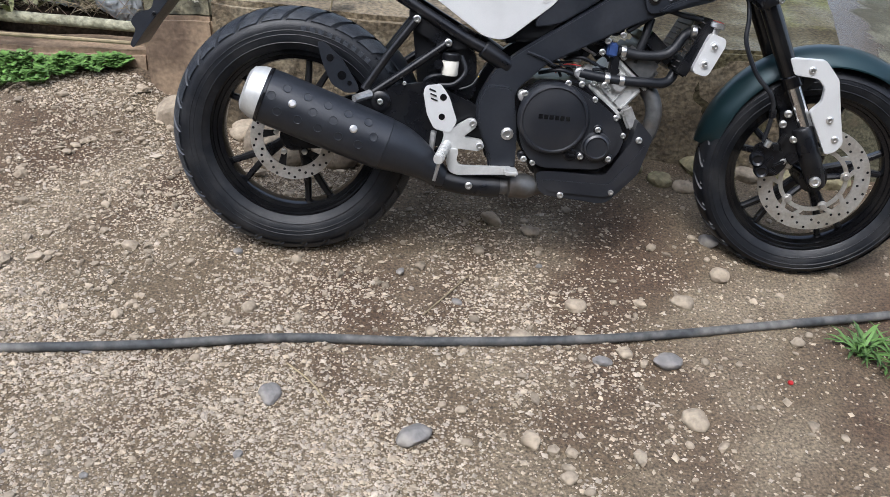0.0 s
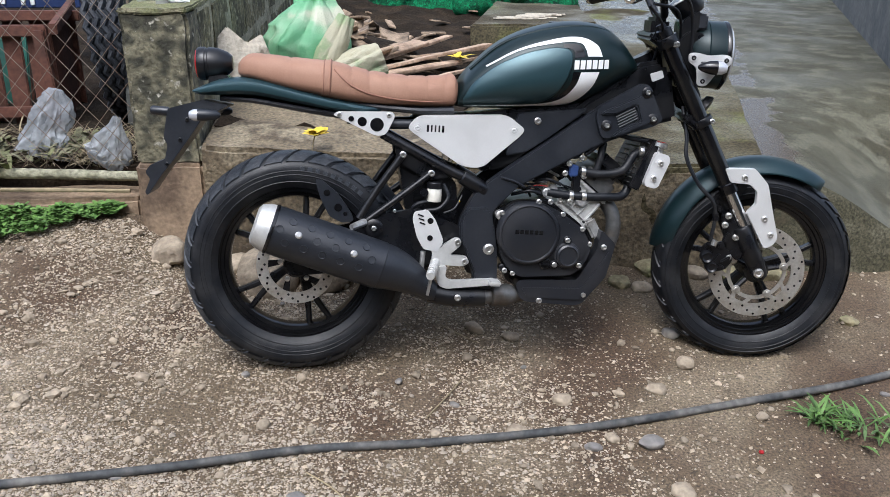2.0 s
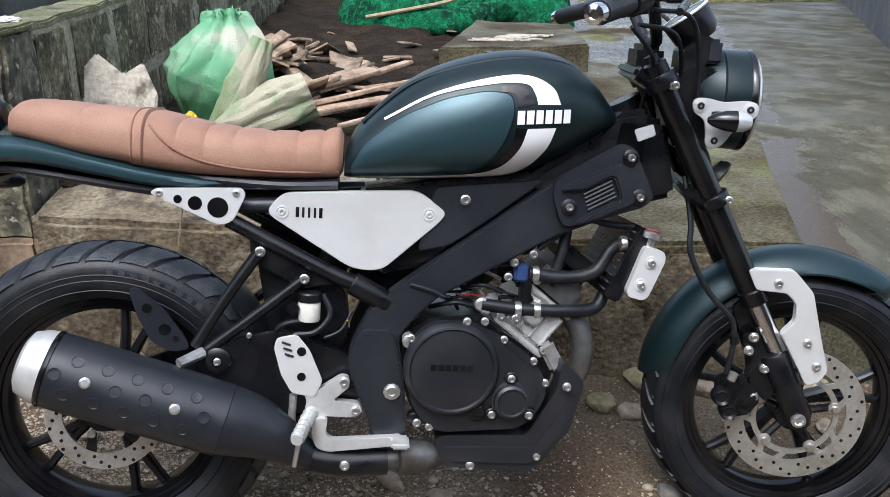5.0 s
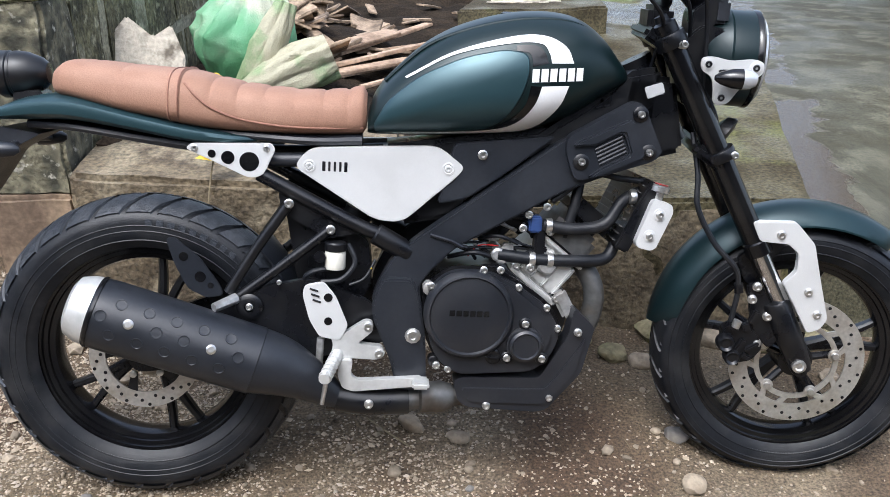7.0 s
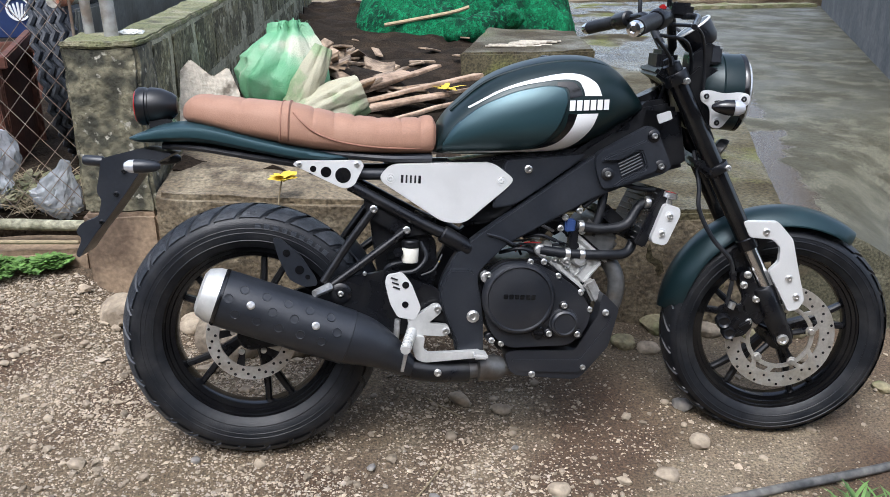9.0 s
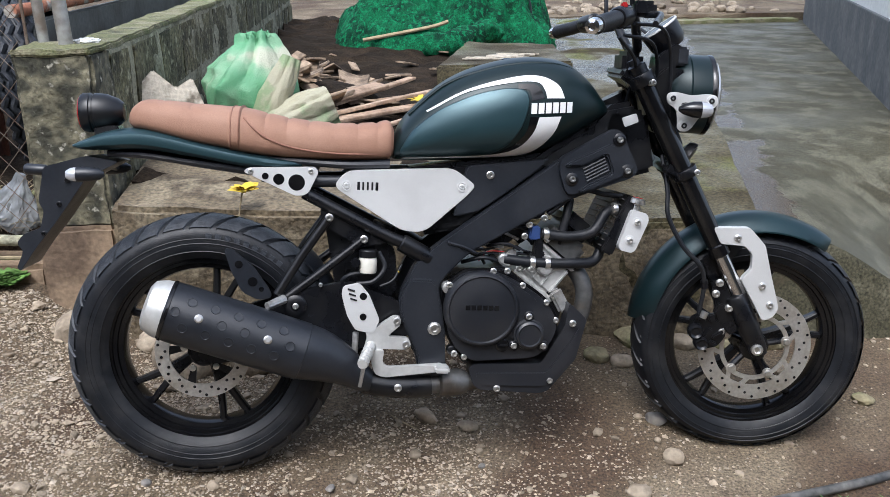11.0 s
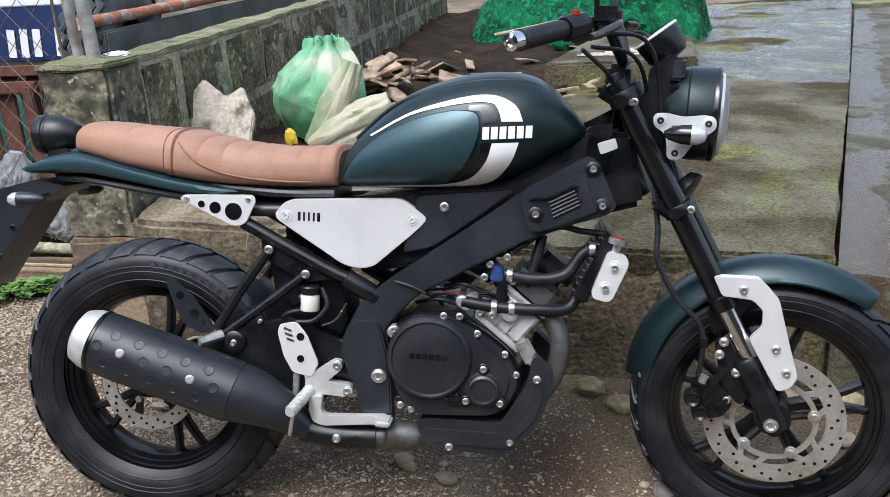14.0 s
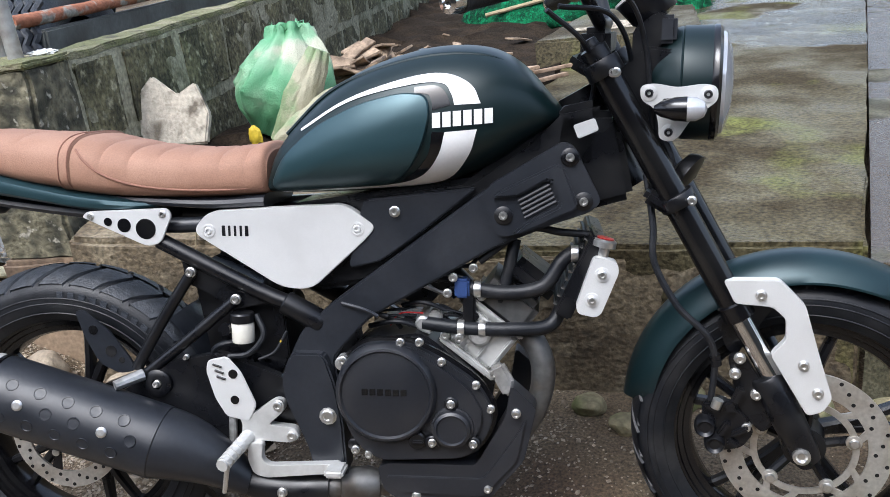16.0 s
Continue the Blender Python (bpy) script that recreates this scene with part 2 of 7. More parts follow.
def rain_film(name, source, along, lo, hi, wander, island, gloss, mud=None):
    """A copy of a concrete with a rain film on it where plan distance along (x, y, c) passes lo to hi; noise frays its edge."""
    m = source.copy()
    m.name = name
    n, l = m.node_tree.nodes, m.node_tree.links
    b = n["Principled BSDF"]
    tc = n.new("ShaderNodeTexCoord")

    def noisy(size, detail):
        t = n.new("ShaderNodeTexNoise")
        t.inputs["Scale"].default_value, t.inputs["Detail"].default_value = size, detail
        l.new(tc.outputs["Object"], t.inputs["Vector"])
        return t.outputs["Fac"]

    def span(v, lo, hi, a=0.0, c=1.0):
        x = n.new("ShaderNodeMapRange")
        for key, val in (("From Min", lo), ("From Max", hi), ("To Min", a), ("To Max", c)):
            x.inputs[key].default_value = val
        l.new(v, x.inputs["Value"])
        return x.outputs[0]

    def calc(op, a, c):
        x = n.new("ShaderNodeMath")
        x.operation = op
        l.new(a, x.inputs[0])
        l.new(c, x.inputs[1])
        return x.outputs[0]

    def blend(fac, a, c, socket, kind="FLOAT"):
        x = n.new("ShaderNodeMix")
        x.data_type = kind
        l.new(fac, x.inputs["Factor"])
        p, q = (2, 3) if kind == "FLOAT" else (6, 7)
        l.new(a, x.inputs[p])
        if isinstance(c, tuple):
            x.inputs[q].default_value = (*c, 1)
        else:
            l.new(c, x.inputs[q])
        l.new(x.outputs[0 if kind == "FLOAT" else 2], socket)

    plan = n.new("ShaderNodeVectorMath")
    plan.operation = "DOT_PRODUCT"
    plan.inputs[1].default_value = (along[0], along[1], 0)
    l.new(tc.outputs["Object"], plan.inputs[0])
    edge = calc("ADD", plan.outputs["Value"], span(noisy(wander[0], 5.0), 0.0, 1.0, along[2] - wander[1], along[2] + wander[1]))
    film = calc("MULTIPLY", span(edge, lo, hi), span(noisy(*island[:2]), island[2], island[3]))
    rough, base = b.inputs["Roughness"].links[0].from_socket, b.inputs["Base Color"].links[0].from_socket
    blend(film, rough, span(noisy(38.0, 4.0), 0.42, 0.60, 0.05, 0.26), b.inputs["Roughness"])
    l.new(span(film, 0.0, 1.0, *gloss), b.inputs["Specular IOR Level"])
    if mud:
        blend(film, base, mud, b.inputs["Base Color"], "RGBA")
    return m


WALKWAY = rain_film("walkway_concrete", SLAB, (0, 1, 0), 2.95, 3.10, (2.4, 0.8), (1.1, 4.0, 0.60, 0.56), (0.13, 0.95))
# the pavement holds muddy water along the walkway's edge
PAVEMENT = rain_film("puddled_pavement", PAVE, (1, -0.315, -1.39), 0.17, 0.15, (5.0, 0.16), (3.0, 4.0, 0.36, 0.42), (0.26, 0.7), (0.058, 0.041, 0.024))


# ---- mesh helpers ----
def mesh_of(name, bm, material, smooth=35):
    bmesh.ops.recalc_face_normals(bm, faces=bm.faces)
    me = bpy.data.meshes.new(name)
    bm.to_mesh(me)
    bm.free()
    for m in material if isinstance(material, (list, tuple)) else [material]:
        me.materials.append(m)
    if smooth:
        me.shade_smooth()
        me.set_sharp_from_angle(angle=radians(smooth))
    return me


def part(name, bm, material, parent, label="", smooth=35):
    ob = new(name, mesh_of(name, bm, material, smooth))
    ob.parent = parent
    return tagged(ob, label)


def thing(name, bm, material, label, category, m=None, group="", kind="", smooth=35):
    ob = new(name, mesh_of(name, bm, material, smooth))
    if m is not None:
        ob.matrix_world = m
    return tagged(ob, label, category, group, kind)


def holder(name, label, category, m=None, group="", kind=""):
    ob = new(name)
    ob.empty_display_size = 0.1
    if m is not None:
        ob.matrix_world = m
    return tagged(ob, label, category, group, kind)


def ring_faces(bm, rings, closed=True, caps=True):
    n = len(rings[0])
    for a, b in zip(rings, rings[1:]):
        for i in range(n if closed else n - 1):
            j = (i + 1) % n
            try:
                bm.faces.new((a[i], a[j], b[j], b[i]))
            except ValueError:
                pass
    if caps and closed:
        for r in (rings[0], rings[-1]):
            try:
                bm.faces.new(r)
            except ValueError:
                pass


def spline(pts, per=6):
    pts = [Vector(p) for p in pts]
    if len(pts) < 3:
        return pts
    ext = [2 * pts[0] - pts[1]] + pts + [2 * pts[-1] - pts[-2]]
    out = []
    for i in range(1, len(ext) - 2):
        p0, p1, p2, p3 = ext[i - 1:i + 3]
        for k in range(per):
            t = k / per
            out.append(0.5 * (2 * p1 + (p2 - p0) * t + (2 * p0 - 5 * p1 + 4 * p2 - p3) * t * t + (3 * p1 - p0 - 3 * p2 + p3) * t ** 3))
    return out + [pts[-1]]


def tube(bm, pts, r, seg=10, per=6, flat=1.0):
    """A swept round bar; r is one radius or a radius at each end."""
    pts = spline(pts, per)
    r0, r1 = r if isinstance(r, tuple) else (r, r)
    rings = []
    side = None
    for i, p in enumerate(pts):
        d = (pts[min(i + 1, len(pts) - 1)] - pts[max(i - 1, 0)]).normalized()
        if side is None:
            side = d.orthogonal().normalized()
        side = (side - d * side.dot(d)).normalized()
        up = d.cross(side)
        rr = r0 + (r1 - r0) * i / max(1, len(pts) - 1)
        rings.append([bm.verts.new(p + rr * (math.cos(a) * side + flat * math.sin(a) * up)) for a in (2 * math.pi * k / seg for k in range(seg))])
    ring_faces(bm, rings)
    return bm


def bar(pts, r, seg=10, per=6):
    return tube(bmesh.new(), pts, r, seg, per)


def lathe(bm, profile, centre, axis, seg=32, caps=True):
    """Turns (radius, along) pairs about an axis through centre."""
    c, d = Vector(centre), Vector(axis).normalized()
    a = d.orthogonal().normalized()
    b = d.cross(a)
    rings = [[bm.verts.new(c + d * h + r * (math.cos(t) * a + math.sin(t) * b)) for t in (2 * math.pi * k / seg for k in range(seg))] for r, h in profile]
    ring_faces(bm, rings, True, caps)
    return bm


def turned(profile, centre, axis, seg=32, caps=True):
    return lathe(bmesh.new(), profile, centre, axis, seg, caps)


def plate(outline, v0, v1, bevel=0.003, bm=None, holes=()):
    """A plate in the bike's side plane: (u, w) outline, from lateral v0 to v1 (v is to the rider's right)."""
    bm2 = bmesh.new()
    verts = [bm2.verts.new((u, -v1, w)) for u, w in outline]
    f = bm2.faces.new(verts)
    ext = bmesh.ops.extrude_face_region(bm2, geom=[f])
    for v in ext["geom"]:
        if isinstance(v, bmesh.types.BMVert):
            v.co.y = -v0
    bmesh.ops.recalc_face_normals(bm2, faces=bm2.faces)
    if bevel:
        bmesh.ops.bevel(bm2, geom=list(bm2.edges), offset=bevel, segments=2, affect="EDGES", clamp_overlap=True)
    if bm is None:
        return bm2
    join(bm, bm2)
    return bm


def join(bm, other):
    tmp = bpy.data.meshes.new("tmp")
    other.to_mesh(tmp)
    bm.from_mesh(tmp)
    bpy.data.meshes.remove(tmp)
    other.free()
    return bm


def box(size, m=None, bevel=0.004, bm=None):
    b2 = bmesh.new()
    bmesh.ops.create_cube(b2, size=1.0)
    for v in b2.verts:
        v.co = Vector(a * s for a, s in zip(v.co, size))
    if bevel:
        bmesh.ops.bevel(b2, geom=list(b2.edges), offset=bevel, segments=2, affect="EDGES", clamp_overlap=True)
    if m is not None:
        b2.transform(m)
    if bm is None:
        return b2
    return join(bm, b2)


def rounded(outline, r=0.012, n=4):
    """Rounds the corners of a flat (u, w) outline."""
    out = []
    k = len(outline)
    for i in range(k):
        p, a, b = (Vector(outline[j % k]) for j in (i, i - 1, i + 1))
        ra = min(r, 0.45 * (a - p).length, 0.45 * (b - p).length)
        s, e = p + (a - p).normalized() * ra, p + (b - p).normalized() * ra
        for q in range(n + 1):
            t = q / n
            out.append(tuple((1 - t) ** 2 * s + 2 * t * (1 - t) * p + t * t * e))
    return out


def hill(x, y, z, size, seed):
    return noise.fractal(Vector((x * size + seed, y * size - seed, z * size)), 1.0, 2.0, 4)


def roughen(bm, amount, size, seed=0.0):
    for v in bm.verts:
        v.co += Vector((hill(*v.co, size, seed), hill(*v.co, size, seed + 9), hill(*v.co, size, seed + 21))) * amount
    return bm


def pebble(r, seed, sub=1, flat=0.65):
    bm = bmesh.new()
    bmesh.ops.create_icosphere(bm, subdivisions=sub, radius=1.0)
    rnd = random.Random(seed)
    sx, sy = rnd.uniform(0.8, 1.25), rnd.uniform(0.7, 1.1)
    for v in bm.verts:
        k = 1 + 0.28 * hill(*v.co, 0.9, seed * 3.7)
        v.co = Vector((v.co.x * sx * k, v.co.y * sy * k, v.co.z * flat * k)) * r
    return bm


# ---- ground ----
def ground_height(x, y):
    h = 0.05 + 0.085 * max(-1.1, min(0.75, y))
    h -= 0.028 * math.exp(-((x - 1.36) ** 2 + (y + 0.03) ** 2) / 0.06)
    h += 0.012 * math.exp(-((x + 0.06) ** 2 + (y + 0.0) ** 2) / 0.05)
    h += 0.15 * max(0.0, min(1.0, (-0.42 - x) / 0.3)) * max(0.0, min(1.0, (y - 0.12) / 0.62))
    near = max(0.0, 1 - max(abs(x - 0.4) - 2.5, abs(y) - 2.5, 0) / 3)
    h += near * (0.010 * noise.noise(Vector((x * 4, y * 4, 1.3))) + 0.006 * noise.noise(Vector((x * 17, y * 17, 4.1))) + 0.003 * noise.noise(Vector((x * 60, y * 60, 2.1))))
    return h


def spaced(lo, hi, step, far):
    mid = list(np.arange(lo, hi + 1e-6, step))
    k, left, right = step, [], []
    while (left[-1] if left else lo) > -far:
        k *= 1.35
        left.append((left[-1] if left else lo) - k)
    k = step
    while (right[-1] if right else hi) < far:
        k *= 1.35
        right.append((right[-1] if right else hi) + k)
    return left[::-1] + mid + right


xs, ys = spaced(-1.7, 2.3, 0.02, 300), spaced(-1.7, 1.0, 0.02, 300)
gv = [(x, y, ground_height(x, y)) for y in ys for x in xs]
nx = len(xs)
gf = [(j * nx + i, j * nx + i + 1, (j + 1) * nx + i + 1, (j + 1) * nx + i) for j in range(len(ys) - 1) for i in range(nx - 1)]
me = bpy.data.meshes.new("ground")
me.from_pydata(gv, [], gf)
me.materials.append(DIRT)
me.shade_smooth()
tagged(new("ground", me), "damp brown dirt yard scattered with gravel", "ground", kind="structure")


# ---- concrete walk, ledge and wet pavement ----
def prism(corners, z0, z1, bevel=0.012, cut=0.0, rough=0.0, seed=0):
    """A slab over plan corners; z1 may be one height a corner."""
    bm = bmesh.new()
    tops = z1 if isinstance(z1, (list, tuple)) else [z1] * len(corners)
    top = [bm.verts.new((x, y, z)) for (x, y), z in zip(corners, tops)]
    low = [bm.verts.new((x, y, z0)) for x, y in corners]
    bm.faces.new(top)
    bm.faces.new(low[::-1])
    n = len(corners)
    for i in range(n):
        bm.faces.new((top[i], low[i], low[(i + 1) % n], top[(i + 1) % n]))
    if bevel:
        bmesh.ops.bevel(bm, geom=list(bm.edges), offset=bevel, segments=2, affect="EDGES", clamp_overlap=True)
    if cut:
        bmesh.ops.triangulate(bm, faces=bm.faces)
        for _ in range(7):
            long = [e for e in bm.edges if e.calc_length() > cut]
            if not long:
                break
            bmesh.ops.subdivide_edges(bm, edges=long, cuts=1)
            bmesh.ops.triangulate(bm, faces=[f for f in bm.faces if len(f.verts) > 3])
        roughen(bm, rough, 6, seed)
    return bm


# walk slab: front edge near the bike, running back and to the right
thing("walkway_slab", prism([(0.42, 0.60), (1.545, 0.49), (1.78, 1.26), (2.14, 2.38), (2.60, 3.85), (3.68, 7.35), (2.2, 7.4), (0.80, 2.60)], -0.1, [0.49, 0.478, 0.485, 0.492, 0.495, 0.50, 0.50, 0.497], 0.012, 0.14, 0.009, 3),
      WALKWAY, "damp olive-brown concrete walkway slab, mossy, rain-wet at its far end", "slab", kind="structure")
thing("ledge", prism([(-0.44, 0.665), (0.415, 0.60), (0.49, 1.16), (-0.42, 1.22)], -0.1, [0.535, 0.50, 0.535, 0.585], 0.018, 0.1, 0.012, 5),
      LEDGE, "stained brown concrete ledge behind the rear wheel", "ledge", kind="structure")
thing("slab_face", prism([(0.41, 0.592), (1.540, 0.489), (1.545, 0.502), (0.415, 0.604)], -0.1, [0.462, 0.448, 0.448, 0.462], 0.004, 0.06, 0.006, 9),
      LEDGE, "stained brown front face of the walkway slab", "ledge", kind="structure")
thing("soil_bed", prism([(-0.42, 0.89), (0.5, 0.82), (0.9, 2.9), (2.1, 7.2), (-0.2, 7.2)], -0.1, [0.55, 0.50, 0.52, 0.5, 0.55], 0.0, 0.12, 0.05, 8),
      SOIL, "dark damp soil bed covered in scraps", "soil", kind="structure")
def pavement_height(x, y):
    """Level along the walkway; its front part falls away as a ramp."""
    fall = max(0.0, min(1.0, (x - 1.60 - 0.32 * (y - 0.45)) / 0.62)) * max(0.0, min(1.0, (2.0 - y) / 1.4))
    return 0.44 - 0.27 * fall * fall * (3 - 2 * fall) + 0.005 * noise.noise(Vector((x * 3, y * 3, 11)))


bm = bmesh.new()
steps = [0.0, 0.03, 0.07, 0.12, 0.18, 0.25, 0.32, 0.4, 0.5, 0.62, 0.75, 0.9, 1.1, 1.4, 1.8, 2.4, 3.2, 4.4, 6.0]
rows = []
for k in range(61):
    y = 0.47 + 6.93 * (k / 60) ** 1.5
    x0 = 1.553 + 0.315 * (y - 0.49)
    row = []
    for q in steps:
        yy = y + (0.014 * noise.noise(Vector((q * 9, 0, 5))) - 0.10 * min(1.0, q) if k == 0 else 0)
        row.append(bm.verts.new((x0 + q, yy, pavement_height(x0 + q, y))))
    rows.append(row)
rows = [[bm.verts.new(v.co - Vector((0, 0.006, 0.5))) for v in rows[0]], [bm.verts.new(v.co - Vector((0, 0.006, 0.02))) for v in rows[0]]] + rows
ring_faces(bm, rows, False)
thing("wet_pavement", bm, PAVEMENT, "wet grey-brown concrete pavement with shallow puddles", "pavement", kind="structure", smooth=50)
thing("back_yard", prism([(-0.3, 7.45), (9.8, 7.65), (12, 9.05), (30, 30), (-20, 30), (-8, 7.4)], -0.1, 0.50, 0.0, 0.8, 0.05, 13),
      DIRT, "brown rubble-strewn yard beyond the walkway", "yard", kind="structure")


# ---- gate post and block wall ----
post = holder("gate_post", "weathered mossy concrete gate post, lower part rendered brown", "post")
part("shaft", roughen(prism([(-0.665, 0.72), (-0.445, 0.715), (-0.44, 0.925), (-0.66, 0.93)], 0.46, 0.985, 0.012, 0.045, 0.0), 0.008, 9, 2), POST, post)
part("footing", roughen(prism([(-0.672, 0.705), (-0.437, 0.70), (-0.432, 0.93), (-0.667, 0.935)], -0.05, 0.465, 0.014, 0.05, 0.0), 0.006, 7, 6), RENDERED, post, "brown rendered footing")
part("moss_cap", roughen(prism([(-0.67, 0.715), (-0.44, 0.71), (-0.435, 0.93), (-0.665, 0.935)], 0.978, 0.997, 0.006, 0.03, 0.0), 0.006, 14, 1), MOSS, post, "mossy worn top")
for x, y, r in ((-0.545, 0.845, 0.021), (-0.625, 0.90, 0.016)):
    thing("steel_post", bar([(x, y, 0.96), (x - 0.02, y, 1.7), (x - 0.03, y, 2.3)], r, 14, 2), PIPE, "weathered grey steel fence pipe standing on the gate post", "pipe", group="fence pipes")

wall = holder("block_wall", "mossy old concrete block wall with pale mortar", "wall", kind="structure")


def wall_at(s):
    """Plan point on the wall's face, s metres back from the post."""
    return Vector((-0.452 + 0.035 * s, 0.935 + s, 0))


core = bmesh.new()
a, b = wall_at(0), wall_at(6.2)
join(core, prism([(a.x - 0.003, a.y), (b.x - 0.003, b.y), (b.x - 0.145, b.y), (a.x - 0.145, a.y)], 0.0, 0.968, 0.004, 0.08, 0.006))
part("mortar", core, MORTAR, wall, "pale crumbling mortar")
top = prism([(a.x - 0.004, a.y), (b.x - 0.004, b.y), (b.x - 0.146, b.y), (a.x - 0.146, a.y)], 0.962, 0.985, 0.005, 0.05, 0.007)
part("moss_strip", top, MOSS, wall, "moss-covered wall top")
rnd = random.Random(5)
for course in range(3):
    s = 0.02 if course % 2 else -0.13
    while s < 6.0:
        ln = rnd.uniform(0.33, 0.38)
        s0, s1 = max(s, 0.012), s + ln
        if s1 - s0 > 0.08:
            p, q = wall_at(s0), wall_at(s1)
            z0, z1 = 0.962 - 0.27 * (course + 1) + 0.028, 0.960 - 0.27 * course - 0.004
            bm = prism([(p.x + rnd.uniform(-0.004, 0.003), p.y), (q.x + rnd.uniform(-0.004, 0.003), q.y), (q.x - 0.15, q.y), (p.x - 0.15, p.y)], z0, z1, 0.007)
            bmesh.ops.subdivide_edges(bm, edges=[e for e in bm.edges if e.calc_length() > 0.1], cuts=3, use_grid_fill=True)
            roughen(bm, 0.006, 14, s)
            part("block", bm, BLOCK, wall)
        s += ln + rnd.uniform(0.02, 0.06)

# ---- added walls, out of view: they block low sky and darken side reflections ----
UNSEEN_WALL = mat("unseen_dark_wall", (0.075, 0.07, 0.058), 0.9, grain=0.2, grain_size=20, stain=(0.045, 0.043, 0.032), stain_size=1.5, bump=0.4, bump_size=30)
thing("wall_south", prism([(-9, -5.0), (11, -5.0), (11, -5.25), (-9, -5.25)], -0.1, 3.6, 0.01), UNSEEN_WALL, "plain dark wall added out of view to block low sky light", "wall", kind="structure")
thing("wall_west", prism([(-6.5, -5.0), (-6.5, 22.0), (-6.75, 22.0), (-6.75, -5.0)], -0.1, 3.2, 0.01), UNSEEN_WALL, "plain dark wall added out of view on the left to block sky light", "wall", kind="structure")
thing("wall_north", prism([(-6.5, 22.0), (21, 22.0), (21, 22.25), (-6.5, 22.25)], -0.1, 1.6, 0.01), UNSEEN_WALL, "low plain wall added out of view behind the yard", "wall", kind="structure")

# ---- building beyond the pavement ----
house = holder("house", "white painted house wall with dark grey base", "house", kind="structure")
p0, p1 = Vector((3.05, 2.1)), Vector((5.25, 7.2))
d = (p1 - p0).normalized()
side = Vector((d.y, -d.x))
p0 = p0 - d * 0.4
for nm, off, z0, z1, material, label in (("wall", 0.0, 0.85, 3.4, WALLWHITE, "white painted wall"), ("base", -0.025, 0.0, 0.86, DADO, "streaked dark grey wall base")):
    a, b = p0 + side * off, p1 + side * off
    part(nm, prism([tuple(a), tuple(b), tuple(b + side * 0.3), tuple(a + side * 0.3)], z0, z1, 0.004), material, house, label)
part("corner_column", prism([tuple(p1 + d * 0.02), tuple(p1 + d * 0.32), tuple(p1 + d * 0.32 + side * 0.3), tuple(p1 + d * 0.02 + side * 0.3)], 0.0, 3.2, 0.01), DADO, house, "dark stained concrete column")


# ---- motorcycle ----
BIKE = Matrix.Translation((-0.075, 0.04, 0.375)) @ pose(0, 0, 0, -11, 4, 0)
bike = holder("motorcycle", "dark matte green roadster motorcycle with tan seat, leaning on its stand", "motorcycle", BIKE)
# the front end turns about the steering axis
STEER_AT, STEER_DIR, STEER = Vector((1.02, 0, 0.60)), Vector((-0.487, 0, 0.874)), -10.0
TURNED = Matrix.Translation(STEER_AT) @ Matrix.Rotation(radians(STEER), 4, STEER_DIR) @ Matrix.Translation(-STEER_AT)


def steered(bm):
    bm.transform(TURNED)
    return bm


def bolt(u, v, w, r=0.008, parent=None, material=None, front=False, h=0.007):
    bm = turned([(r * 1.25, -0.004), (r * 1.25, 0.001), (r, 0.002), (r, h), (r * 0.86, h + 0.0015), (r * 0.5, h + 0.0015), (r * 0.42, h - 0.002)], (u, -v, w), (0, -1, 0), 10)
    if front:
        steered(bm)
    return part("bolt", bm, material or BOLT, parent or bike)


# wheels
def tyre_profile(R, half, rim):
    """Half-round tread, bulging walls; (radius, across)."""
    out = []
    for k in range(21):
        a = math.pi * (k / 20) - math.pi / 2
        r = R - (1 - math.cos(a)) * half * 0.62
        x = half * math.sin(a)
        out.append((r, x))
    inner = [(rim + 0.035, half * 1.0), (rim + 0.014, half * 0.9), (rim, half * 0.72)]
    return [(r, -x) for r, x in inner[::-1]] + out + inner


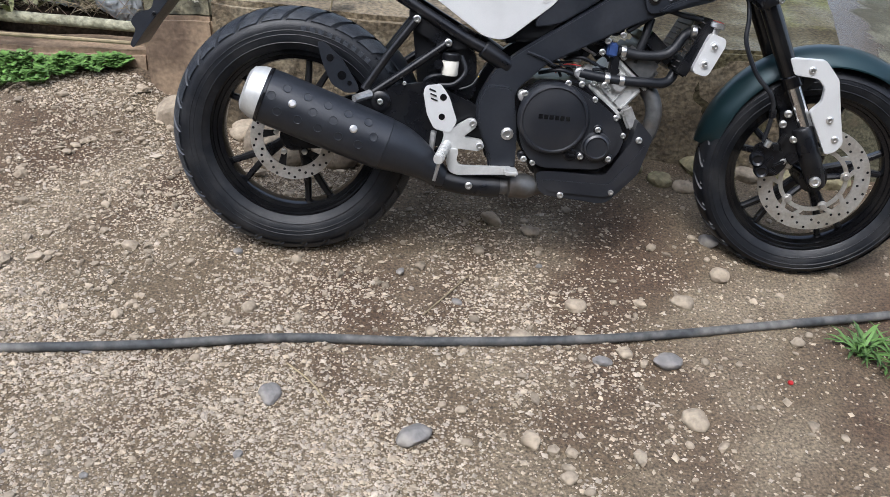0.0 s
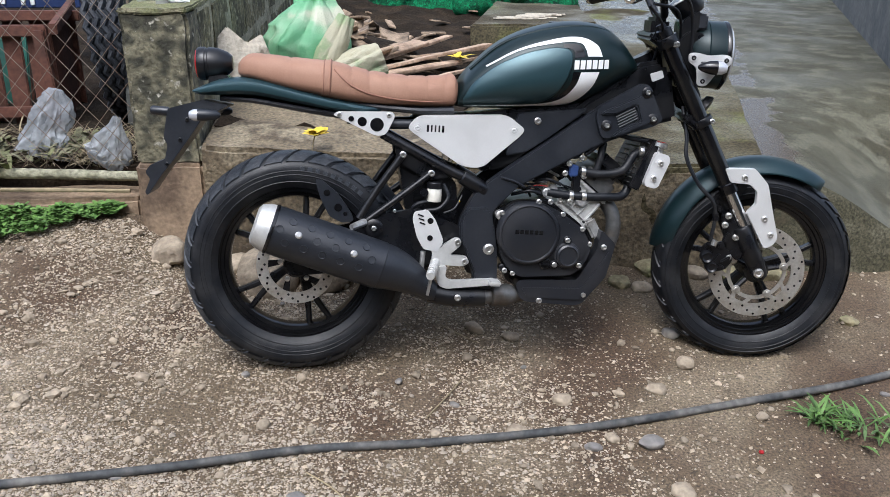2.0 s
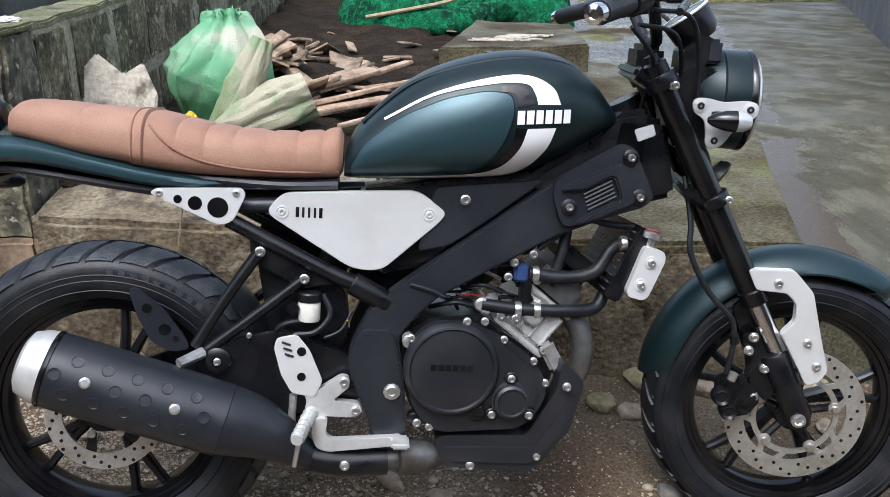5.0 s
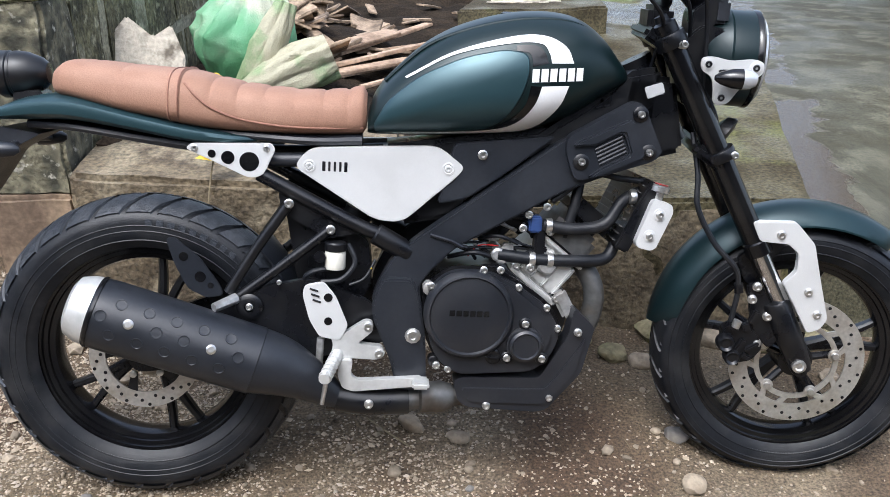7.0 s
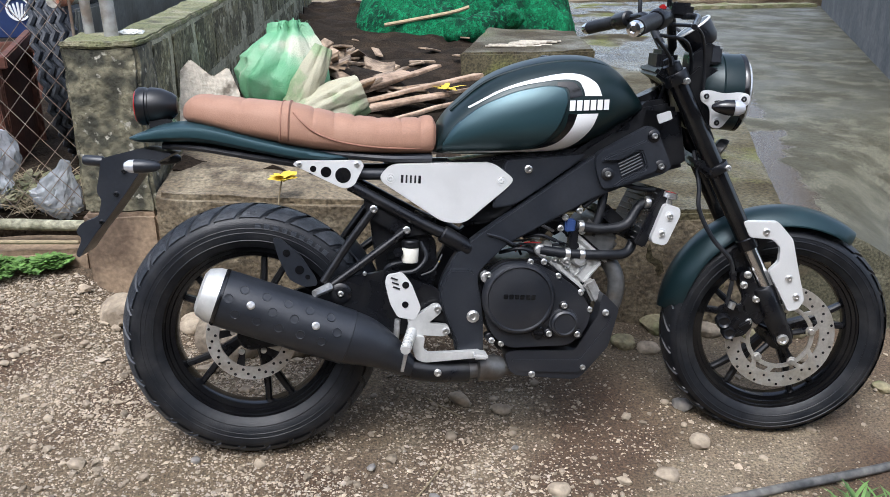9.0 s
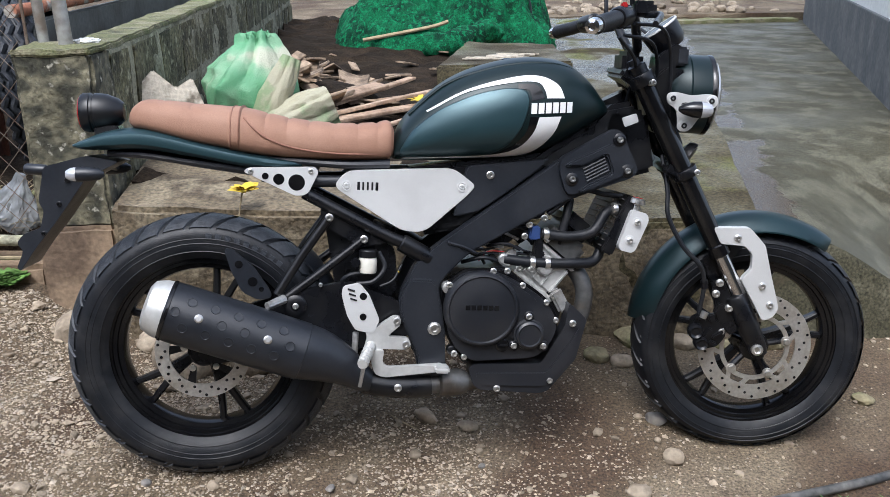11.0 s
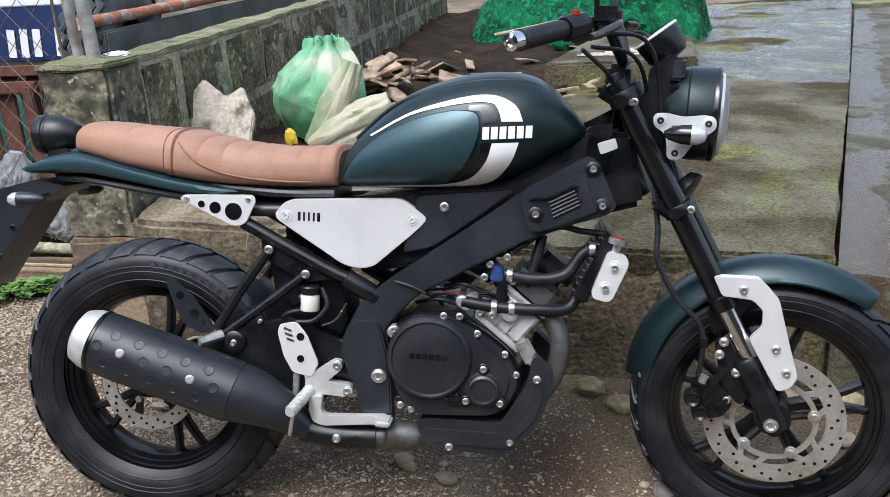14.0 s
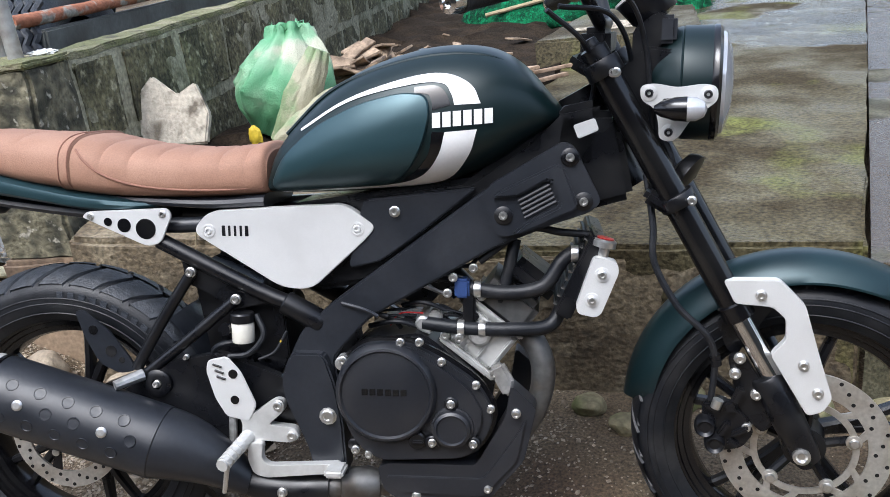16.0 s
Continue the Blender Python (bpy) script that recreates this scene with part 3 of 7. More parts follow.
def wheel(name, cu, cw, R, half, rim_r, disc_r, disc_v, spokes, front):
    fix = steered if front else (lambda b: b)
    c = Vector((cu, 0, cw))
    w_ob = new(name)
    w_ob.parent = bike
    tagged(w_ob, "black cast wheel with chunky road tyre")
    prof = tyre_profile(R, half, rim_r)
    ty = part("tyre", fix(turned(prof, c, (0, 1, 0), 96, caps=False)), RUBBER, w_ob, "dusty black rubber tyre")
    # tread blocks: slanted raised bars over the crown and shoulders
    n = 30 if not front else 28
    bm = bmesh.new()
    for k in range(n):
        for sgn in (-1, 1):
            rows = []
            for q in range(7):
                across = sgn * half * (0.06 + (0.74 if front else 0.86) * q / 6)
                ang = 2 * math.pi * (k + 0.25 * (sgn > 0)) / n + 0.11 * (q / 6) ** 1.4 * 1.3
                s = min(1.0, abs(across) / half)
                rr = R - (1 - math.cos(math.asin(s))) * half * 0.62
                wide = 2 * math.pi / n * (0.86 if q < 4 else 0.80)
                rows.append([(rr + e, across, ang + f * wide / 2) for e, f in ((-0.002, -1), (0.0052, -0.95), (0.0055, 0.0), (0.0052, 0.95), (-0.002, 1))])
            vs = [[bm.verts.new(c + Vector((r * math.cos(t), y, r * math.sin(t)))) for r, y, t in row] for row in rows]
            ring_faces(bm, vs, closed=False)
    part("tread", fix(bm), RUBBER if front else RUBBER_DUSTY, ty, "grey dusty tread blocks")
    for sgn in (-1, 1):
        for rr, yy in ((rim_r + 0.018, 0.94), (rim_r + 0.037, 1.0), (rim_r + 0.048, 1.002)):
            ring = [c + Vector((rr * math.cos(t), sgn * yy * half, rr * math.sin(t))) for t in (2 * math.pi * k / 96 for k in range(97))]
            part("wall_ring", fix(tube(bmesh.new(), ring, 0.0014, 5, 1)), RUBBER, ty)
    # rim
    half_rim = [(0.008, 0.74), (0.010, 0.66), (-0.004, 0.62), (-0.006, 0.53), (-0.014, 0.51), (-0.016, 0.42), (-0.026, 0.38), (-0.030, 0.22)]
    rp = [(rim_r + e, -half * x) for e, x in half_rim] + [(rim_r + e, half * x) for e, x in half_rim[::-1]]
    part("rim", fix(turned(rp, c, (0, 1, 0), 96, caps=False)), GLOSS, w_ob, "gloss black cast rim")
    hub = turned([(0.02, -0.075), (0.036, -0.07), (0.04, -0.02), (0.034, 0.0), (0.04, 0.02), (0.036, 0.07), (0.02, 0.075)], c, (0, 1, 0), 24)
    part("hub", fix(hub), BLACK, w_ob)
    for k in range(spokes):
        a0 = 2 * math.pi * k / spokes + (0.25 if front else 0.05)
        for fork in (-1, 1):
            bm = bmesh.new()
            secs = []
            for q in range(6):
                t = q / 5
                r = 0.03 + (rim_r - 0.045) * t
                a = a0 + fork * (0.02 + 0.15 * t)
                wd, th = 0.0105 - 0.003 * t, 0.017 - 0.006 * t
                p = c + Vector((r * math.cos(a), 0, r * math.sin(a)))
                tang = Vector((-math.sin(a), 0, math.cos(a)))
                secs.append([bm.verts.new(p + tang * x * wd + Vector((0, y * th, 0))) for x, y in ((-1, -0.6), (-0.5, -1), (0.5, -1), (1, -0.6), (1, 0.6), (0.5, 1), (-0.5, 1), (-1, 0.6))])
            ring_faces(bm, secs)
            part("spoke", fix(bm), BLACK, w_ob)
    return w_ob, c, fix


def brake_disc(w_ob, c, fix, r, v, inner, arms):
    bm = bmesh.new()
    y0, y1 = -v - 0.0022, -v + 0.0022
    seg, holes = 120, 20
    outer, inn = [], []
    for y in (y0, y1):
        outer.append([bm.verts.new(c + Vector((r * math.cos(t), y, r * math.sin(t)))) for t in (2 * math.pi * k / seg for k in range(seg))])
        inn.append([bm.verts.new(c + Vector((inner * math.cos(t), y, inner * math.sin(t)))) for t in (2 * math.pi * k / seg for k in range(seg))])
    for k in range(seg):
        j = (k + 1) % seg
        bm.faces.new((outer[0][k], outer[0][j], inn[0][j], inn[0][k]))
        bm.faces.new((outer[1][k], inn[1][k], inn[1][j], outer[1][j]))
        bm.faces.new((outer[0][k], outer[1][k], outer[1][j], outer[0][j]))
        bm.faces.new((inn[0][k], inn[0][j], inn[1][j], inn[1][k]))
    d_ob = part("brake_disc", fix(bm), DISC, w_ob, "drilled steel brake disc")
    hl = bmesh.new()
    for k in range(42):
        a = 2 * math.pi * k / 42
        rr = inner + (r - inner) * (0.28, 0.56, 0.82)[k % 3]
        lathe(hl, [(0.0036, 0.0), (0.0036, 0.0006)], c + Vector((rr * math.cos(a), -v - 0.0024, rr * math.sin(a))), (0, -1, 0), 8)
    tagged(part("drilling", fix(hl), BLACK, d_ob, "dark drilled holes"), kind="stuff")
    if arms > 5:
        part("carrier_ring", fix(turned([(0.077, -0.002), (0.077, 0.002), (0.088, 0.002), (0.088, -0.002), (0.077, -0.002)], c + Vector((0, -v, 0)), (0, -1, 0), 64, caps=False)), DISC, d_ob)
        for k in range(5):
            a = 2 * math.pi * k / 5 + 0.24
            p = c + Vector((0.080 * math.cos(a), -v, 0.080 * math.sin(a)))
            part("carrier_lobe", fix(turned([(0.013, -0.0025), (0.013, 0.003), (0.012, 0.0035)], p, (0, -1, 0), 18)), DISC, d_ob)
            part("bolt", fix(turned([(0.008, 0.003), (0.008, 0.007), (0.0066, 0.009), (0.003, 0.009)], p, (0, -1, 0), 12)), BOLT, d_ob)
            arm = bar([c + Vector((0.028 * math.cos(a), -v + 0.012, 0.028 * math.sin(a))), c + Vector((0.079 * math.cos(a), -v + 0.009, 0.079 * math.sin(a)))], 0.0085, 8, 2)
            part("hub_arm", fix(arm), BLACK, d_ob)
    for k in range(arms):
        a = 2 * math.pi * k / arms + (0.24 if arms > 5 else 0.4)
        bm = bmesh.new()
        if arms > 5:
            corners = [(0.086, a - 0.07), (0.086, a + 0.07), (inner + 0.002, a + 0.13 * (-1) ** k + 0.07), (inner + 0.002, a + 0.13 * (-1) ** k - 0.07)]
        else:
            corners = [(inner * 0.52, a - 0.16), (inner * 0.52, a + 0.16), (inner + 0.003, a + 0.34), (inner + 0.003, a + 0.08)]
        lo = [bm.verts.new(c + Vector((r1 * math.cos(t), -v + 0.0018, r1 * math.sin(t)))) for r1, t in corners]
        hi = [bm.verts.new(c + Vector((r1 * math.cos(t), -v - 0.0018, r1 * math.sin(t)))) for r1, t in corners]
        ring_faces(bm, [lo, hi])
        part("disc_carrier", fix(bm), DISC if inner > 0.08 else BLACK, d_ob)
        if arms < 6:
            bm = turned([(0.0075, 0), (0.0075, 0.005), (0.004, 0.006)], c + Vector((inner * 0.58 * math.cos(a), -v - 0.002, inner * 0.58 * math.sin(a))), (0, -1, 0), 10)
            part("bolt", fix(bm), BOLT, d_ob)
    return d_ob


rw, rc, rfix = wheel("rear_wheel", 0.0, -0.006, 0.314, 0.07, 0.218, 0.11, 0.08, 5, False)
for k in range(9):
    a = radians(88 - 4.6 * k)
    p = rc + Vector((0.272 * math.cos(a), -0.0695, 0.272 * math.sin(a)))
    part("wall_mark", box((0.014, 0.003, 0.013), Matrix.Translation(p) @ Matrix.Rotation(-(a - math.pi / 2), 4, "Y"), 0.001), RUBBER_DUSTY, [o for o in rw.children if o.name.startswith("tyre")][0], "raised mark on the tyre wall")
brake_disc(rw, rc, rfix, 0.110, 0.074, 0.078, 5)
FU, FW = 1.372, 0.027
fw, fc, ffix = wheel("front_wheel", FU, FW, 0.293, 0.056, 0.218, 0.141, 0.07, 5, True)
brake_disc(fw, fc, ffix, 0.141, 0.072, 0.102, 10)


# lofted bodies
def section(u, lo, hi, hw, p=2.6, belly=0.45, n=28):
    wc = lo + belly * (hi - lo)
    out = []
    for k in range(n):
        a = 2 * math.pi * k / n
        c, s = math.cos(a), math.sin(a)
        y = hw * math.copysign(abs(c) ** (2 / p), c)
        h = (hi - wc) if s > 0 else (wc - lo)
        out.append(Vector((u, y, wc + h * math.copysign(abs(s) ** (2 / p), s))))
    return out


def smooth_rows(rows, per=5):
    return [tuple(v) for v in np_spline(rows, per)]


def np_spline(rows, per):
    r = np.array(rows, float)
    ext = np.vstack([2 * r[0] - r[1], r, 2 * r[-1] - r[-2]])
    out = []
    for i in range(1, len(ext) - 2):
        p0, p1, p2, p3 = ext[i - 1:i + 3]
        for k in range(per):
            t = k / per
            out.append(0.5 * (2 * p1 + (p2 - p0) * t + (2 * p0 - 5 * p1 + 4 * p2 - p3) * t * t + (3 * p1 - p0 - 3 * p2 + p3) * t ** 3))
    out.append(r[-1])
    return out


def loft(rows, p=2.6, belly=0.45, n=28, per=5):
    bm = bmesh.new()
    rings = [[bm.verts.new(v) for v in section(u, lo, hi, max(hw, 0.002), p, belly, n)] for u, lo, hi, hw in smooth_rows(rows, per)]
    ring_faces(bm, rings)
    return bm


TANK = [(0.430, 0.459, 0.500, 0.088), (0.446, 0.457, 0.545, 0.102), (0.483, 0.457, 0.590, 0.118), (0.548, 0.459, 0.648, 0.134), (0.624, 0.463, 0.686, 0.148), (0.723, 0.472, 0.711, 0.157), (0.814, 0.503, 0.709, 0.150),
        (0.874, 0.54, 0.678, 0.126), (0.919, 0.57, 0.628, 0.095), (0.940, 0.585, 0.603, 0.06)]
TANK_FINE = smooth_rows(TANK, 8)


def tank_v(u, w):
    """How far the tank's side stands out at (u, w)."""
    us = [r[0] for r in TANK_FINE]
    lo, hi, hw = (float(np.interp(u, us, [r[i] for r in TANK_FINE])) for i in (1, 2, 3))
    wc = lo + 0.42 * (hi - lo)
    k = (w - wc) / ((hi - wc) if w > wc else (wc - lo))
    return hw * max(0.0, 1 - min(0.999, abs(k)) ** 2.5) ** (1 / 2.5)


tank = part("fuel_tank", loft(TANK, 2.5, 0.42, 40, 6), GREEN, bike, "matte dark green fuel tank")


def on_tank(outline, lift, material, name, label, sides=(1, -1), rim=0.004, rings=9):
    c = Vector((sum(p[0] for p in outline) / len(outline), sum(p[1] for p in outline) / len(outline)))
    for sgn in sides:
        bm = bmesh.new()
        rows = []
        for s, l in [(1.0, -0.004), (0.995, lift * 0.5), (0.975, lift)] + [(0.975 * (1 - k / rings), lift + rim * (1 - (1 - k / rings) ** 2)) for k in range(1, rings)]:
            row = []
            for u, w in outline:
                q = c + (Vector((u, w)) - c) * s
                row.append(bm.verts.new((q.x, -sgn * (tank_v(q.x, q.y) + l), q.y)))
            rows.append(row)
        ring_faces(bm, rows, True, False)
        bm.faces.new(rows[-1])
        part(name, bm, material, tank, label)


def band_on_tank(upper, lower, lift, material, name, label, sides=(1, -1), n=26, m=5):
    def along(pts, t):
        pts = spline([(p[0], 0, p[1]) for p in pts], 10)
        k = t * (len(pts) - 1)
        i = min(int(k), len(pts) - 2)
        return pts[i].lerp(pts[i + 1], k - i)
    for sgn in sides:
        bm = bmesh.new()
        rows = []
        for i in range(n + 1):
            a, b = along(upper, i / n), along(lower, i / n)
            rows.append([bm.verts.new((p.x, -sgn * (tank_v(p.x, p.z) + lift), p.z)) for p in (a.lerp(b, j / m) for j in range(m + 1))])
        ring_faces(bm, rows, False)
        part(name, bm, material, tank, label)


KNEE = rounded([(0.444, 0.464), (0.440, 0.480), (0.463, 0.526), (0.523, 0.578), (0.606, 0.617), (0.679, 0.634), (0.722, 0.630), (0.727, 0.598), (0.715, 0.552), (0.689, 0.505), (0.647, 0.477)], 0.03, 5)
on_tank(KNEE, 0.006, GREEN_SHEEN, "knee_panel", "satin green tank side panel, sky sheen in its colour", rim=0.006)
band_on_tank([(0.497, 0.574), (0.584, 0.624), (0.687, 0.657), (0.750, 0.663), (0.792, 0.645), (0.808, 0.615)], [(0.500, 0.571), (0.586, 0.619), (0.688, 0.645), (0.744, 0.648), (0.760, 0.632), (0.766, 0.613)], 0.0015, WHITE, "stripe", "white curved tank stripe")
band_on_tank([(0.750, 0.570), (0.738, 0.532), (0.708, 0.497), (0.655, 0.480), (0.56, 0.471), (0.448, 0.463)], [(0.802, 0.574), (0.786, 0.530), (0.745, 0.487), (0.668, 0.474), (0.56, 0.467), (0.448, 0.4605)], 0.0015, WHITE, "stripe", "white curved tank stripe")
band_on_tank([(0.700, 0.642), (0.735, 0.644), (0.752, 0.632), (0.760, 0.613)], [(0.700, 0.632), (0.722, 0.630), (0.729, 0.618), (0.730, 0.605)], 0.0012, GLOSS, "decal", "gloss black tank decal")
band_on_tank([(0.729, 0.570), (0.722, 0.535), (0.700, 0.507), (0.670, 0.486)], [(0.750, 0.570), (0.738, 0.532), (0.708, 0.497), (0.672, 0.482)], 0.0012, GLOSS, "decal", "gloss black tank decal")
# maker's badge as plain pale bars
for k in range(6):
    u0 = 0.730 + k * 0.0168
    z0, z1 = 0.5765 + k * 0.0013, 0.6005 + k * 0.0013
    band_on_tank([(u0, z1), (u0 + 0.0132, z1 + 0.001)], [(u0, z0), (u0 + 0.0132, z0 + 0.001)], 0.0022, WHITE, "badge_bar", "white badge bar", n=4, m=3)
part("tank_ridge", bar([(0.46, -0.06, 0.563), (0.54, -0.072, 0.634), (0.63, -0.085, 0.672), (0.73, -0.094, 0.693), (0.82, -0.092, 0.689), (0.88, -0.075, 0.655)], 0.004, 8, 8), GREEN, tank)
part("filler_cap", turned([(0.036, -0.02), (0.036, 0.006), (0.03, 0.009), (0.012, 0.01)], (0.72, 0, 0.698), (0.05, 0, 1), 24), BLACK, tank, "black filler cap")

# seat in two humps
REAR_SEAT = [(-0.168, 0.512, 0.545, 0.05), (-0.155, 0.503, 0.560, 0.078), (-0.125, 0.496, 0.572, 0.098), (-0.03, 0.475, 0.568, 0.115), (0.06, 0.462, 0.564, 0.122), (0.082, 0.458, 0.560, 0.123)]
FRONT_SEAT = [(0.074, 0.458, 0.557, 0.120), (0.086, 0.456, 0.563, 0.124), (0.14, 0.451, 0.553, 0.122), (0.2, 0.449, 0.543, 0.117), (0.3, 0.448, 0.537, 0.106), (0.38, 0.451, 0.542, 0.099), (0.415, 0.454, 0.548, 0.095), (0.427, 0.466, 0.535, 0.085)]


def rib(rows, waves, depth):
    fine = smooth_rows(rows, 14)
    out = []
    for u, lo, hi, hw in fine:
        k = min(min(abs(u - x) for x in waves) / 0.012, 1)
        out.append((u, lo, hi - depth * (1 - k) ** 2, hw - depth * 0.4 * (1 - k) ** 2))
    bm = bmesh.new()
    rings = [[bm.verts.new(v) for v in section(u, lo, hi, hw, 2.9, 0.4, 36)] for u, lo, hi, hw in out]
    ring_faces(bm, rings)
    return bm


seat = new("seat")
seat.parent = bike
tagged(seat, "tan leather two-step seat with sewn ribs")
part("cushion", rib(REAR_SEAT, [-0.10, -0.03], 0.003), SEAT, seat)
part("cushion", rib(FRONT_SEAT, [0.135, 0.185, 0.235, 0.29, 0.345, 0.39], 0.0045), SEAT, seat)
def seat_v(u, w):
    """How far the front cushion's side stands out at (u, w)."""
    us = [r[0] for r in FRONT_FINE]
    lo, hi, hw = (float(np.interp(u, us, [r[i] for r in FRONT_FINE])) for i in (1, 2, 3))
    wc = lo + 0.4 * (hi - lo)
    k = (w - wc) / ((hi - wc) if w > wc else (wc - lo))
    return hw * max(0.0, 1 - min(0.999, abs(k)) ** 2.9) ** (1 / 2.9)


FRONT_FINE = smooth_rows(FRONT_SEAT, 8)
strap = bmesh.new()
ring_faces(strap, [[strap.verts.new(v) for v in section(u, 0.459, 0.562 + g, 0.1225 + g, 2.9, 0.4, 36)] for u, g in ((0.058, -0.004), (0.059, 0.002), (0.061, 0.0035), (0.069, 0.0038), (0.077, 0.0045), (0.081, 0.0045), (0.083, 0.002), (0.084, -0.004))], True, False)
part("strap", strap, SEAT, seat, "sewn leather cross strap")
for u, g in ((0.0625, 0.0040), (0.0795, 0.0048)):
    line = [v for v in section(u, 0.459, 0.562 + g, 0.1225 + g, 2.9, 0.4, 48) if v.z > 0.47]
    line.sort(key=lambda v: math.atan2(v.y, v.z - 0.49))
    part("seam", tube(bmesh.new(), line, 0.0013, 6, 1), SEAM, seat, "brown stitched seam")
for sgn in (1, -1):
    line = [(u, w) for u, w in ((0.090, 0.540), (0.11, 0.520), (0.14, 0.498), (0.19, 0.480), (0.26, 0.470), (0.34, 0.468), (0.42, 0.472))]
    part("seam", bar([(u, -sgn * (seat_v(u, w) + 0.0006), w) for u, w in line], 0.0022, 8, 6), SEAM, seat, "brown piping seam")
part("seat_pan", loft([(-0.15, 0.485, 0.50, 0.07), (-0.03, 0.462, 0.478, 0.085), (0.1, 0.446, 0.462, 0.09), (0.3, 0.432, 0.454, 0.098), (0.42, 0.434, 0.460, 0.09)], 4, 0.5, 20), MATTE, seat)

# tail: cowl, lamp, plate holder
cowl = part("tail_cowl", loft([(-0.285, 0.458, 0.466, 0.075), (-0.262, 0.452, 0.478, 0.088), (-0.205, 0.454, 0.500, 0.100), (-0.12, 0.456, 0.508, 0.110), (0.0, 0.441, 0.484, 0.115), (0.09, 0.428, 0.467, 0.115), (0.17, 0.426, 0.455, 0.105), (0.22, 0.432, 0.448, 0.09)], 3.2, 0.5, 24), GREEN_SHEEN, bike, "slim satin green tail cowl, sky highlight in its colour")
lamp = part("tail_light", turned([(0.004, 0.058), (0.02, 0.056), (0.03, 0.045), (0.041, 0.02), (0.044, 0.0), (0.044, -0.006), (0.0422, -0.008), (0.0422, -0.013), (0.0452, -0.015), (0.0452, -0.031), (0.042, -0.036)], (-0.245, 0, 0.537), (1, 0, 0.08), 36), BLACK, bike, "round black tail lamp")
part("lens", turned([(0.040, 0.0), (0.038, 0.003), (0.028, 0.006), (0.008, 0.007)], (-0.281, 0, 0.534), (-1, 0, -0.08), 36), RED, lamp, "red tail lens")
part("tail_light_bracket", plate([(-0.25, 0.46), (-0.17, 0.46), (-0.2, 0.51), (-0.25, 0.505)], -0.03, 0.03), BLACK, bike)
part("undertail", loft([(-0.215, 0.437, 0.456, 0.06), (-0.12, 0.436, 0.454, 0.085), (0.02, 0.418, 0.44, 0.09), (0.2, 0.398, 0.425, 0.09)], 4, 0.5, 16), MATTE, bike)
holder_ob = part("plate_holder", plate(rounded([(-0.188, 0.429), (-0.261, 0.388), (-0.294, 0.336), (-0.335, 0.275), (-0.368, 0.231), (-0.404, 0.174), (-0.412, 0.182), (-0.397, 0.221), (-0.412, 0.237), (-0.397, 0.259), (-0.359, 0.274), (-0.351, 0.316), (-0.363, 0.331), (-0.351, 0.412), (-0.26, 0.440)], 0.008, 2), -0.065, 0.065, 0.006), MATTE, bike, "black plastic plate holder and tail flap")
part("lamp_stub", turned([(0.008, 0.0), (0.0125, 0.004), (0.0125, 0.045), (0.009, 0.05)], (-0.352, -0.03, 0.402), (-1, 0, 0.04), 16), MATTE, holder_ob, "short black lamp stub")
for u, w in ((-0.318, 0.33), (-0.352, 0.262), (-0.300, 0.385)):
    bolt(u, 0.064, w, 0.005, holder_ob, BLACK)
for sgn in (1, -1):
    ind = part("indicator", turned([(0.005, -0.058), (0.012, -0.048), (0.016, -0.02), (0.0165, 0.0)], (-0.262, -0.125 * sgn, 0.402), (-1, 0, -0.05), 18), MATTE, bike, "black rear turn signal with clear lens")
    part("lens", turned([(0.016, 0.0), (0.015, 0.012), (0.009, 0.022), (0.003, 0.024)], (-0.262, -0.125 * sgn, 0.402), (-1, 0, -0.05), 18), CLEAR, ind, "clear lens")
    part("stem", bar([(-0.235, -0.05 * sgn, 0.41), (-0.235, -0.12 * sgn, 0.403)], 0.007, 8), MATTE, ind)

